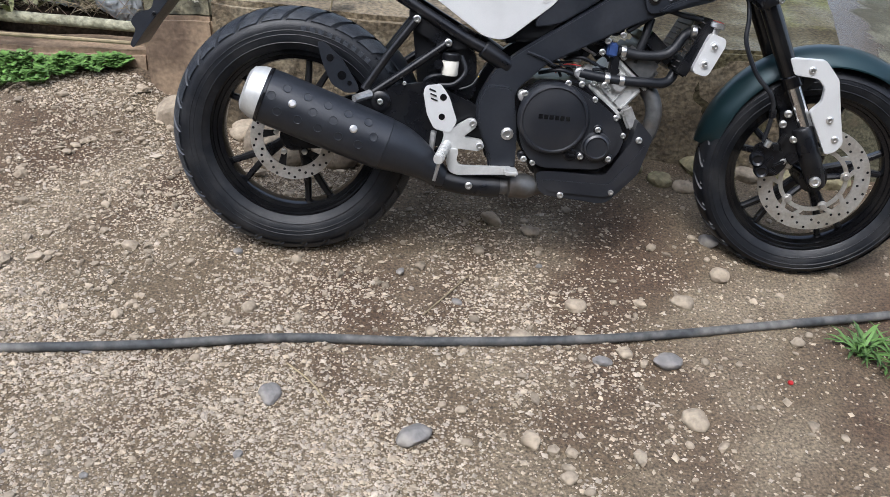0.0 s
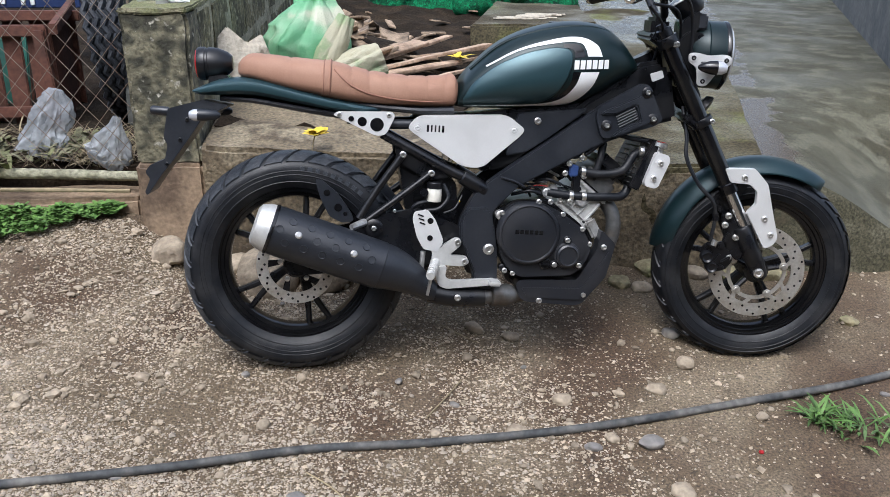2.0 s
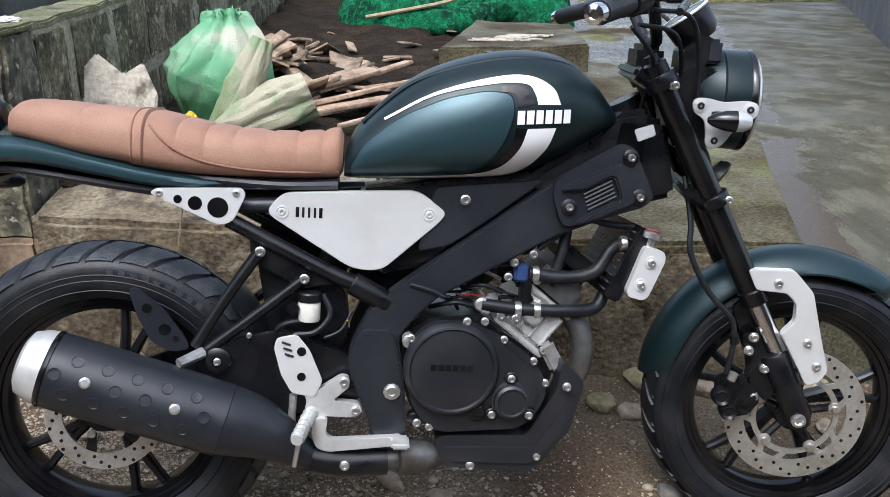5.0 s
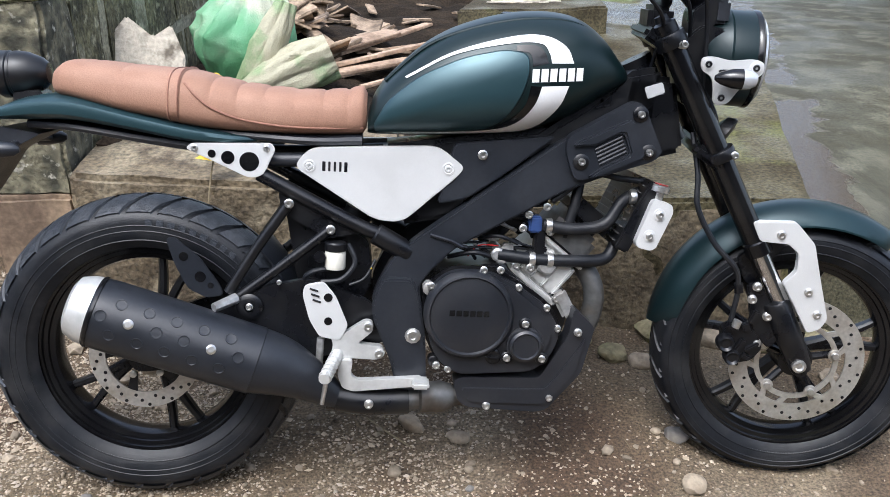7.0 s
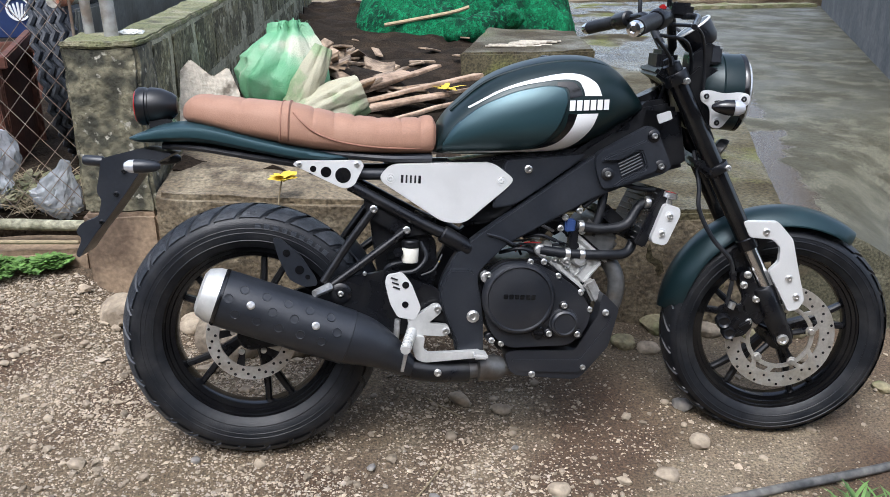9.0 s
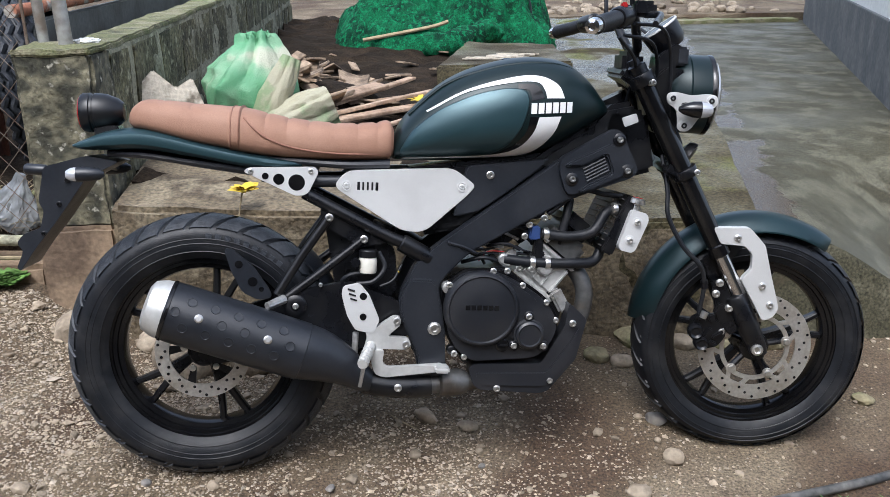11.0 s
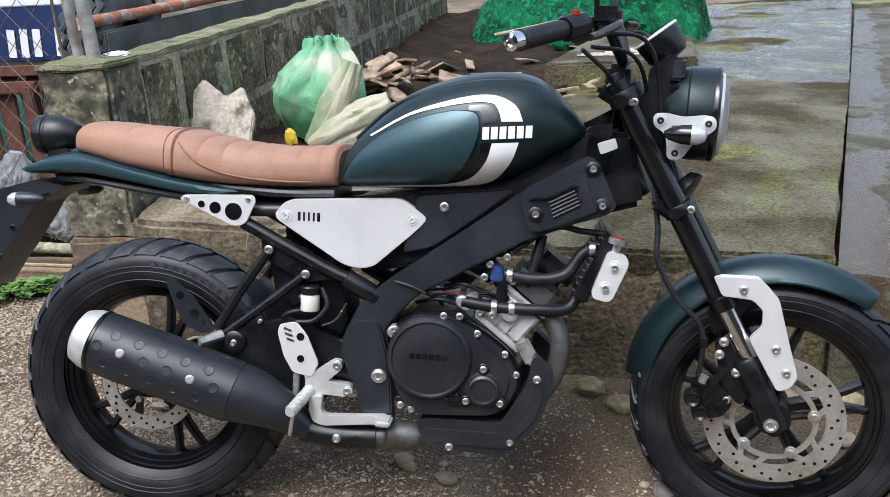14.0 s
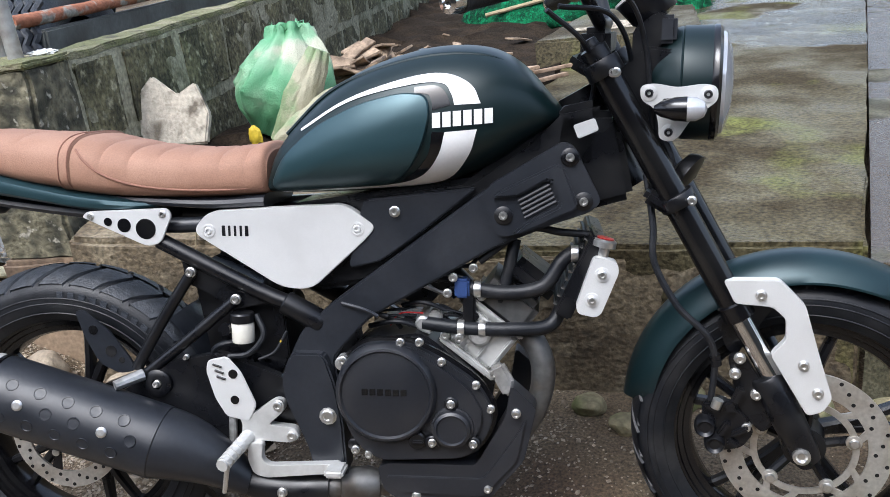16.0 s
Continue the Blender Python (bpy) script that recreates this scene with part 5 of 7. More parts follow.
for k in range(6):
    u0 = 0.602 + k * 0.0135
    part("badge_bar", plate([(u0, 0.122), (u0 + 0.0105, 0.1225), (u0 + 0.0105, 0.134), (u0, 0.1335)], 0.158, 0.161, 0.0005), GLOSS, cl, "embossed badge bar")
pc = part("pump_cover", turned([(0.040, 0.0), (0.037, 0.014), (0.0335, 0.015), (0.032, 0.025), (0.027, 0.028), (0.0245, 0.024), (0.004, 0.024)], (0.757, -0.136, 0.064), (0, -1, 0), 32), CASE, eng, "small round black pump cover")
for u, w in ((0.755, 0.107), (0.793, 0.036), (0.722, 0.036)):
    part("lug", turned([(0.0135, 0.0), (0.0125, 0.014), (0.0105, 0.016)], (u, -0.136, w), (0, -1, 0), 16), BLACK, pc)
    bolt(u, 0.151, w, 0.0062, pc)
part("filler_plug", turned([(0.016, 0), (0.016, 0.010), (0.013, 0.013)], (0.695, -0.138, 0.037), (0, -1, 0), 20), GLOSS, eng, "black oil filler plug")
part("plug_grip", box((0.024, 0.008, 0.006), Matrix.Translation((0.695, -0.153, 0.037)), 0.002), BLACK, eng)
for u, w in ((0.612, 0.196), (0.575, 0.128), (0.667, 0.211), (0.565, 0.176), (0.738, 0.178), (0.797, 0.138), (0.822, 0.096), (0.581, 0.066), (0.583, 0.012), (0.607, 0.005), (0.70, 0.212)):
    bolt(u, 0.138, w, 0.0062, eng)
for sgn in (1,):
    part("case_lug", turned([(0.013, -0.01), (0.013, 0.014), (0.009, 0.016)], (0.562, -0.118, 0.168), (0, -1, 0), 16), ALU, eng)
    part("case_lug", turned([(0.011, -0.01), (0.011, 0.012), (0.007, 0.014)], (0.578, -0.118, 0.018), (0, -1, 0), 16), BLACK, eng)
part("cover_step", plate(rounded([(0.690, 0.196), (0.742, 0.168), (0.788, 0.132), (0.812, 0.088), (0.800, 0.048), (0.776, 0.030), (0.70, 0.06)], 0.02, 4), 0.136, 0.147, 0.006), CASE, cc)
# cylinder leaning forward, in steps
cyl_m = Matrix.Translation((0.772, 0, 0.165)) @ Matrix.Rotation(radians(38), 4, "Y")
cyl = part("cylinder", box((0.102, 0.168, 0.085), cyl_m @ Matrix.Translation((0, 0, 0.052)), 0.010), CAST, eng, "bright cast aluminium cylinder")
part("flange", box((0.122, 0.172, 0.012), cyl_m @ Matrix.Translation((0.002, 0, 0.006)), 0.003), CAST, cyl)
part("top_flange", box((0.110, 0.172, 0.010), cyl_m @ Matrix.Translation((0, 0, 0.096)), 0.003), CAST, cyl)
for k in range(4):
    part("rib", box((0.007, 0.178, 0.07), cyl_m @ Matrix.Translation((-0.042 + 0.028 * k, 0, 0.052)), 0.003), CAST, cyl)
part("gasket", box((0.112, 0.174, 0.004), cyl_m @ Matrix.Translation((0, 0, 0.104)), 0.001), GLOSS, cyl)
for x, z in ((-0.055, 0.016), (0.055, 0.016), (-0.048, 0.112), (0.048, 0.112)):
    q = cyl_m @ Vector((x, 0, z))
    bolt(q.x, 0.088, q.z, 0.0068, cyl)
head = part("cylinder_head", box((0.10, 0.16, 0.07), cyl_m @ Matrix.Translation((0, 0, 0.125)), 0.012), HEADER, eng, "dull grey cylinder head")
part("head_cover", box((0.10, 0.15, 0.05), cyl_m @ Matrix.Translation((0, 0, 0.182)), 0.016), BLACK, eng, "black cylinder head cover")
part("head_lug", turned([(0.02, 0.0), (0.02, 0.02), (0.015, 0.025)], (0.80, -0.075, 0.215), (0, -1, 0), 18), ALU, head)
part("starter", turned([(0.014, -0.05), (0.014, 0.03), (0.010, 0.034)], (0.70, -0.06, 0.232), (0, -1, 0), 18), ALU, eng)
part("side_case", box((0.03, 0.02, 0.06), Matrix.Translation((0.842, -0.09, 0.135)) @ Matrix.Rotation(radians(-30), 4, "Y"), 0.006), ALU, eng)
part("throttle_body", turned([(0.026, -0.04), (0.026, 0.05)], (0.73, -0.02, 0.315), (0.6, 0, -0.6), 20), BLACK, eng)
part("intake_box", plate(rounded([(0.60, 0.30), (0.74, 0.39), (0.78, 0.34), (0.70, 0.25)], 0.02, 3), -0.06, 0.06, 0.01), BLACK, eng)
part("coil_block", box((0.026, 0.03, 0.034), Matrix.Translation((0.770, -0.085, 0.298)), 0.004), BLUE, eng, "blue and black connector")
part("connector", box((0.022, 0.026, 0.08), Matrix.Translation((0.782, -0.082, 0.262)), 0.004), BLACK, eng)
for pts, r, mt in (([(0.70, -0.06, 0.30), (0.73, -0.08, 0.32), (0.77, -0.08, 0.315)], 0.004, RUBBER), ([(0.66, -0.07, 0.26), (0.70, -0.085, 0.27), (0.74, -0.08, 0.255)], 0.004, RUBBER), ([(0.64, -0.08, 0.225), (0.66, -0.09, 0.25), (0.70, -0.085, 0.25)], 0.0014, RED),
                   ([(0.60, -0.07, 0.22), (0.65, -0.088, 0.235), (0.69, -0.08, 0.225)], 0.005, RUBBER), ([(0.72, -0.07, 0.34), (0.78, -0.08, 0.335), (0.80, -0.07, 0.36)], 0.004, RUBBER)):
    part("wire", bar(pts, r, 8, 6), mt, eng)
crnd = random.Random(31)
for k in range(16):
    u, w = crnd.uniform(0.63, 0.83), crnd.uniform(0.215, 0.33)
    if w > 0.23 + (u - 0.6) * 0.62:
        w = 0.225 + (u - 0.6) * 0.3
    v = crnd.uniform(0.055, 0.088)
    part("wire", bar([(u, -v, w), (u + crnd.uniform(-0.03, 0.03), -v - 0.008, w + crnd.uniform(0.005, 0.03)), (u + crnd.uniform(0.02, 0.06), -v, w + crnd.uniform(-0.02, 0.02))], crnd.uniform(0.002, 0.0045), 7, 5), crnd.choice((RUBBER, RUBBER, BLACK, ALU)), eng)
for k in range(9):
    u, w = crnd.uniform(0.66, 0.86), crnd.uniform(0.215, 0.29)
    part("fitting", box((crnd.uniform(0.012, 0.026), 0.02, crnd.uniform(0.012, 0.024)), Matrix.Translation((u, -crnd.uniform(0.06, 0.088), w)) @ pose(0, 0, 0, 0, crnd.uniform(-40, 40), 0), 0.003), crnd.choice((BLACK, ALU, BLACK, HEADER)), eng)
for pts, r in (([(0.785, -0.092, 0.298), (0.85, -0.095, 0.292), (0.91, -0.095, 0.305), (0.945, -0.085, 0.352), (0.985, -0.07, 0.370)], 0.0125), ([(0.70, -0.085, 0.232), (0.78, -0.092, 0.226), (0.86, -0.095, 0.227), (0.92, -0.085, 0.232), (0.945, -0.07, 0.268)], 0.0125),
               ([(0.80, -0.09, 0.345), (0.88, -0.08, 0.40), (0.94, -0.075, 0.395), (1.0, -0.07, 0.39)], 0.0065), ([(0.86, -0.06, 0.38), (0.85, -0.07, 0.33), (0.835, -0.07, 0.27)], 0.011)):
    part("coolant_hose", bar(pts, r, 12, 8), RUBBER, eng, "black rubber coolant hose")
for u, w in ((0.797, 0.297), (0.768, 0.227), (0.805, 0.226), (0.962, 0.362)):
    part("hose_clamp", turned([(0.0142, -0.006), (0.0148, -0.004), (0.0148, 0.004), (0.0142, 0.006)], (u, -0.0935, w), (1, 0, 0), 16), BOLT, eng, "bright hose clamp")
for u, v, w in ((0.755, 0.10, 0.318), (0.745, 0.10, 0.29), (0.765, 0.1, 0.21), (0.79, 0.1, 0.335)):
    bolt(u, v, w, 0.0065, eng)

# skid cover
for sgn in (1, -1):
    sk = part("belly_cover", plate(rounded([(0.619, -0.022), (0.640, -0.014), (0.795, -0.012), (0.848, 0.080), (0.856, 0.138), (0.901, 0.098), (0.880, 0.000), (0.815, -0.080), (0.795, -0.086), (0.650, -0.078), (0.632, -0.066)], 0.010, 3), 0.085 * sgn, 0.132 * sgn, 0.009), CASE, bike, "matte black belly cover")
    part("crease", plate(rounded([(0.635, -0.036), (0.81, -0.034), (0.868, 0.05), (0.884, 0.08), (0.868, 0.0), (0.808, -0.068), (0.655, -0.066)], 0.008, 2), 0.128 * sgn, 0.137 * sgn, 0.004), CASE, sk)
    for u, w in ((0.866, 0.088), (0.817, -0.052), (0.69, -0.073)):
        bolt(u, 0.135 * sgn, w, 0.0068, sk)
part("belly_pan", plate(rounded([(0.64, -0.05), (0.80, -0.05), (0.875, 0.03), (0.872, 0.0), (0.81, -0.078), (0.65, -0.075)], 0.01, 2), -0.09, 0.09, 0.006), MATTE, bike)

# exhaust
ex = part("exhaust_pipe", bar([(0.845, -0.02, 0.225), (0.885, -0.05, 0.205), (0.910, -0.06, 0.155), (0.905, -0.055, 0.09), (0.87, -0.05, 0.02), (0.80, -0.055, -0.045), (0.68, -0.085, -0.064), (0.56, -0.115, -0.068), (0.45, -0.125, -0.07), (0.38, -0.13, -0.06)], 0.0215, 16, 8), HEADER, bike, "dull grey exhaust pipe")
part("pipe_sleeve", bar([(0.53, -0.12, -0.070), (0.45, -0.128, -0.071), (0.37, -0.13, -0.060)], 0.0285, 18, 4), BLACK, ex, "black pipe sleeve")
part("pipe_joint", turned([(0.024, -0.03), (0.031, -0.026), (0.033, 0.02), (0.026, 0.04)], (0.58, -0.112, -0.066), (1, 0.15, 0.02), 20), HEADER, ex, "scorched pipe joint")
bolt(0.452, 0.158, -0.066, 0.0075, ex)
A, Bm = Vector((-0.058, -0.172, 0.112)), Vector((0.232, -0.158, 0.020))
ax = (Bm - A).normalized()
L = (Bm - A).length
mf = part("muffler", turned([(0.060, -0.004), (0.0665, 0.0), (0.0675, 0.02), (0.0675, L * 0.6), (0.066, L), (0.064, L + 0.002)], A, ax, 56), MATTE, bike, "matte black dimpled muffler")
part("end_cap", turned([(0.066, 0.0), (0.064, -0.018), (0.055, -0.040), (0.042, -0.047), (0.030, -0.047), (0.028, -0.03)], A - ax * 0.006, ax, 48), CAST, mf, "bright brushed end cap")
part("seam_band", turned([(0.0655, -0.010), (0.0685, -0.006), (0.0685, -0.001), (0.0655, 0.0)], A, ax, 48, caps=False), GLOSS, mf)
bm = bmesh.new()
rings = []
for k in range(15):
    t = k / 14
    p = Bm.lerp(Vector((0.385, -0.132, -0.058)), t) + Vector((0, 0, 0.012 * math.sin(math.pi * t)))
    r = 0.0645 - 0.036 * t ** 1.4
    dd = (ax * (1 - t) + Vector((0.9, 0.15, -0.25)).normalized() * t).normalized()
    s1 = dd.cross(Vector((0, 1, 0))).normalized()
    s2 = dd.cross(s1)
    rings.append([bm.verts.new(p + r * (math.cos(a) * s1 + math.sin(a) * s2)) for a in (2 * math.pi * q / 40 for q in range(40))])
ring_faces(bm, rings)
part("muffler_cone", bm, MATTE, mf, "matte black tapering muffler cone")
up = (Vector((0, 0, 1)) - ax * ax.z).normalized()
out = up.cross(ax) if up.cross(ax).y < 0 else ax.cross(up)
for row, (ang, start, count) in enumerate(((42, 0.042, 5), (16, 0.014, 6), (-10, 0.038, 5))):
    for k in range(count):
        nrm = (out * math.cos(radians(ang)) + up * math.sin(radians(ang))).normalized()
        p = A + ax * (start + 0.051 * k) + nrm * 0.0672
        if row == 1 and k in (1, 4):
            part("bolt", turned([(0.0095, -0.002), (0.0095, 0.0015), (0.006, 0.004), (0.003, 0.004)], p, nrm, 14), BOLT, mf)
        else:
            part("dimple", turned([(0.0112, -0.001), (0.0108, 0.0010), (0.0098, 0.0010), (0.0092, 0.0002), (0.004, -0.0002)], p, nrm, 18), MATTE, mf, "round dimple")

# swingarm, guards and rear brake
part("swingarm", plate(rounded([(-0.035, 0.005), (-0.02, 0.03), (0.12, 0.085), (0.24, 0.155), (0.33, 0.175), (0.45, 0.13), (0.51, 0.06), (0.40, 0.02), (0.20, -0.005), (-0.01, -0.03)], 0.015, 3), 0.088, 0.108, 0.006), BLACK, bike, "black swingarm")
part("swingarm", plate(rounded([(-0.035, 0.005), (-0.02, 0.03), (0.12, 0.085), (0.33, 0.14), (0.45, 0.13), (0.51, 0.06), (0.40, 0.02), (-0.01, -0.03)], 0.015, 3), -0.108, -0.088, 0.006), BLACK, bike, "black swingarm")
part("swing_boss", turned([(0.026, -0.01), (0.026, 0.008), (0.02, 0.012), (0.010, 0.012), (0.009, 0.006)], (0.212, -0.108, 0.115), (0, -1, 0), 20), BLACK, bike)
bolt(0.212, 0.118, 0.115, 0.006)
bolt(0.268, 0.11, 0.165, 0.004)
bm = bmesh.new()
rows = []
for k in range(15):
    a = radians(4 + 42 * k / 14)
    row = []
    for outer in (0, 1):
        for j in (range(-5, 6) if not outer else range(5, -6, -1)):
            r = 0.336 - 0.02 * abs(j / 5) ** 2 + outer * 0.004
            row.append(bm.verts.new((r * math.cos(a), j / 5 * 0.07, r * math.sin(a) - 0.006)))
    rows.append(row)
ring_faces(bm, rows)
part("rear_hugger", bm, MATTE, bike, "matte black inner mudguard")
cg = part("chain_guard", plate(rounded([(0.046, 0.240), (0.062, 0.243), (0.110, 0.205), (0.150, 0.150), (0.158, 0.128), (0.125, 0.122), (0.088, 0.140), (0.062, 0.19)], 0.010, 3), 0.082, 0.087, 0.002), MATTE, bike, "black guard plate with cut-outs")
for u, w, r in ((0.080, 0.205, 0.009), (0.112, 0.165, 0.011), (0.132, 0.148, 0.006)):
    part("hole", turned([(r, 0), (r, 0.001)], (u, -0.087, w), (0, -1, 0), 14), GLOSS, cg)
part("inner_case", plate(rounded([(0.27, 0.33), (0.44, 0.25), (0.45, 0.16), (0.40, 0.07), (0.30, 0.16)], 0.015, 3), -0.07, 0.07, 0.012), BLACK, bike)
part("shock", bar([(0.42, 0, 0.30), (0.36, 0, 0.12)], 0.03, 16, 2), BLACK, bike)
rs = part("brake_reservoir", turned([(0.019, 0), (0.0205, 0.004), (0.0205, 0.034), (0.019, 0.037)], (0.376, -0.105, 0.196), (0, 0, 1), 22), FLUID, bike, "milky brake fluid reservoir")
part("lid", turned([(0.0215, 0), (0.0215, 0.014), (0.019, 0.017)], (0.376, -0.105, 0.233), (0, 0, 1), 22), BLACK, rs, "black reservoir lid")
part("lug", turned([(0.011, 0), (0.011, 0.01)], (0.347, -0.112, 0.221), (0, -1, 0), 14), BLACK, rs)
part("brake_line", bar([(0.37, -0.105, 0.197), (0.335, -0.11, 0.19), (0.318, -0.105, 0.175), (0.335, -0.10, 0.165)], 0.0055, 8, 6), RUBBER, bike)
part("brake_line", bar([(0.40, -0.10, 0.245), (0.415, -0.11, 0.21), (0.39, -0.118, 0.178), (0.35, -0.115, 0.17)], 0.0055, 8, 6), RUBBER, bike)
part("wire", bar([(0.455, -0.10, 0.215), (0.435, -0.11, 0.18), (0.405, -0.112, 0.165)], 0.003, 8, 6), RUBBER, bike)
part("wire_tag", box((0.006, 0.004, 0.005), Matrix.Translation((0.447, -0.112, 0.20)), 0.002), YELLOW, bike)
hp = part("heel_plate", plate(rounded([(0.316, 0.150), (0.320, 0.170), (0.356, 0.178), (0.380, 0.150), (0.406, 0.090), (0.392, 0.058), (0.350, 0.066), (0.330, 0.10)], 0.007, 3), 0.135, 0.140, 0.0015), SILVER, bike, "silver heel guard with slots")
for u, w, r in ((0.366, 0.146, 0.0085), (0.367, 0.098, 0.008)):
    part("hole", turned([(r, 0), (r, 0.001)], (u, -0.140, w), (0, -1, 0), 16), GLOSS, hp)
for k in range(3):
    part("slot", bar([(0.330 + 0.003 * k, -0.1405, 0.163 - 0.011 * k), (0.346 + 0.003 * k, -0.1405, 0.158 - 0.011 * k)], 0.0022, 6, 1), GLOSS, hp)
ph = part("peg_bracket", plate(rounded([(0.365, 0.085), (0.392, 0.068), (0.438, 0.100), (0.454, 0.098), (0.456, 0.080), (0.425, 0.052), (0.474, 0.048), (0.482, 0.030), (0.466, 0.020), (0.410, 0.022), (0.385, 0.0), (0.372, 0.018), (0.378, 0.050)], 0.008, 3), 0.118, 0.138, 0.005), CAST, bike, "cast silver foot peg bracket")
for u, w in ((0.445, 0.089), (0.468, 0.034)):
    bolt(u, 0.136, w, 0.0085, ph)
peg = part("foot_peg", bar([(0.388, -0.13, 0.030), (0.372, -0.185, 0.012), (0.366, -0.215, 0.006)], (0.013, 0.011), 12, 4), CAST, bike, "ribbed silver rider foot peg")
for k in range(6):
    t = k / 5
    part("rib", turned([(0.0134, -0.003), (0.0134, 0.003)], (0.384 - 0.016 * t, -0.142 - 0.064 * t, 0.026 - 0.018 * t), (-0.25, -0.9, -0.3), 10), CAST, peg)
part("feeler", bar([(0.370, -0.20, 0.002), (0.362, -0.20, -0.05)], (0.005, 0.0042), 8, 2), BOLT, peg)
bp = part("brake_pedal", plate(rounded([(0.392, 0.022), (0.418, 0.022), (0.414, -0.008), (0.426, -0.019), (0.532, -0.012), (0.556, -0.010), (0.556, -0.028), (0.532, -0.031), (0.420, -0.043), (0.398, -0.036), (0.388, -0.008)], 0.008, 3), 0.134, 0.151, 0.004), CAST, bike, "cast silver brake pedal")
part("toe_pad", box((0.034, 0.045, 0.014), Matrix.Translation((0.552, -0.160, -0.018)), 0.004), CAST, bp)
part("brake_switch", bar([(0.352, -0.115, 0.055), (0.35, -0.115, 0.0)], 0.0075, 10, 2), ALU, bike)

# radiator
rad = part("radiator", box((0.03, 0.24, 0.15), Matrix.Translation((0.972, 0, 0.325)) @ Matrix.Rotation(radians(24), 4, "Y"), 0.004), BLACK, bike, "black radiator with silver side guard")
for k in range(9):
    part("fin", box((0.034, 0.20, 0.0025), Matrix.Translation((0.968 + 0.0062 * (k - 4), 0, 0.325 + 0.014 * (k - 4))) @ Matrix.Rotation(radians(24), 4, "Y"), 0), HEADER, rad)
rg = part("guard", plate(rounded([(0.992, 0.366), (1.030, 0.356), (1.034, 0.340), (1.006, 0.268), (0.996, 0.262), (0.968, 0.268), (0.964, 0.280)], 0.010, 3), 0.108, 0.138, 0.006), SILVER, rad, "silver radiator end guard")
for u, w in ((1.006, 0.335), (0.990, 0.292)):
    part("recess", turned([(0.0125, 0), (0.0125, 0.002), (0.0095, 0.0025)], (u, -0.1375, w), (0, -1, 0), 16), SILVER, rg)
    bolt(u, 0.139, w, 0.0065, rg)
part("filler_neck", turned([(0.012, -0.03), (0.012, 0.0), (0.021, 0.002), (0.021, 0.012), (0.017, 0.015)], (1.008, -0.11, 0.376), (0.2, 0, 1), 20), BOLT, rad, "bright radiator cap")
part("cap_label", turned([(0.0155, 0), (0.0155, 0.0012)], (1.0112, -0.11, 0.3915), (0.2, 0, 1), 20), RED, rad, "red cap label")
# side stand on the far side
part("side_stand", bar([(0.42, 0.09, 0.0), (0.27, 0.15, -0.16), (0.17, 0.20, -0.27)], 0.011, 12, 4), BLACK, bike, "black side stand")


# ---- yard behind the fence ----
thing("fence_bed", prism([(-3.5, 0.93), (-0.675, 0.93), (-0.62, 2.0), (-0.45, 7.3), (-8.0, 7.3)], -0.1, [0.40, 0.38, 0.42, 0.45, 0.45], 0.0, 0.15, 0.04, 17), SOIL, "dark littered soil behind the fence", "soil", kind="structure")
thing("curb", prism([(-3.5, 0.78), (-0.68, 0.78), (-0.68, 0.925), (-3.5, 0.925)], -0.05, [0.345, 0.315, 0.325, 0.355], 0.016, 0.09, 0.012, 19), RENDERED, "low worn concrete curb under the fence", "curb", kind="structure")
thing("bottom_rail", roughen(bar([(-2.6, 0.85, 0.47), (-1.6, 0.845, 0.425), (-0.68, 0.84, 0.382)], 0.019, 12, 8), 0.004, 12), MORTAR, "pale crusted pole lying along the fence foot", "pole")
thing("thin_pole", bar([(-2.2, 0.80, 0.385), (-1.2, 0.79, 0.36), (-0.72, 0.785, 0.345)], 0.007, 8, 4), DRYGRASS, "thin dry cane on the curb", "cane")
fence = holder("chain_link_fence", "rusty galvanised chain-link fence", "fence")
cw, ch, z0, z1 = 0.078, 0.092, 0.40, 1.72
xr, xl = -0.668, -2.3
span = xr - xl
k = -int((z1 - z0) / ch) - 1
slope = ch / cw
while xl + k * cw < xr:
    for sgn in (1, -1):
        pts = []
        n = 24
        for q in range(n + 1):
            z = z0 + (z1 - z0) * q / n
            x = xl + k * cw + (z - z0) / slope
            x = x if sgn > 0 else xl + xr - x
            if xl <= x <= xr:
                pts.append((x, 0.885 + 0.012 * noise.noise(Vector((x * 3, z * 3, 0))) + sgn * 0.0016, z))
        if len(pts) > 2:
            part("wire", bar(pts, 0.0013, 5, 1), WIRE, fence)
    k += 1
part("edge_rod", bar([(-0.668, 0.885, 0.38), (-0.672, 0.885, 1.75)], 0.005, 8, 2), WIRE, fence)


def plank(name, size, m, material, label, cat, group="", seed=0):
    bm = box(size, None, min(size) * 0.2)
    bmesh.ops.subdivide_edges(bm, edges=[e for e in bm.edges if e.calc_length() > 0.12], cuts=4, use_grid_fill=True)
    roughen(bm, min(size) * 0.35, 7, seed)
    return thing(name, bm, material, label, cat, m, group)


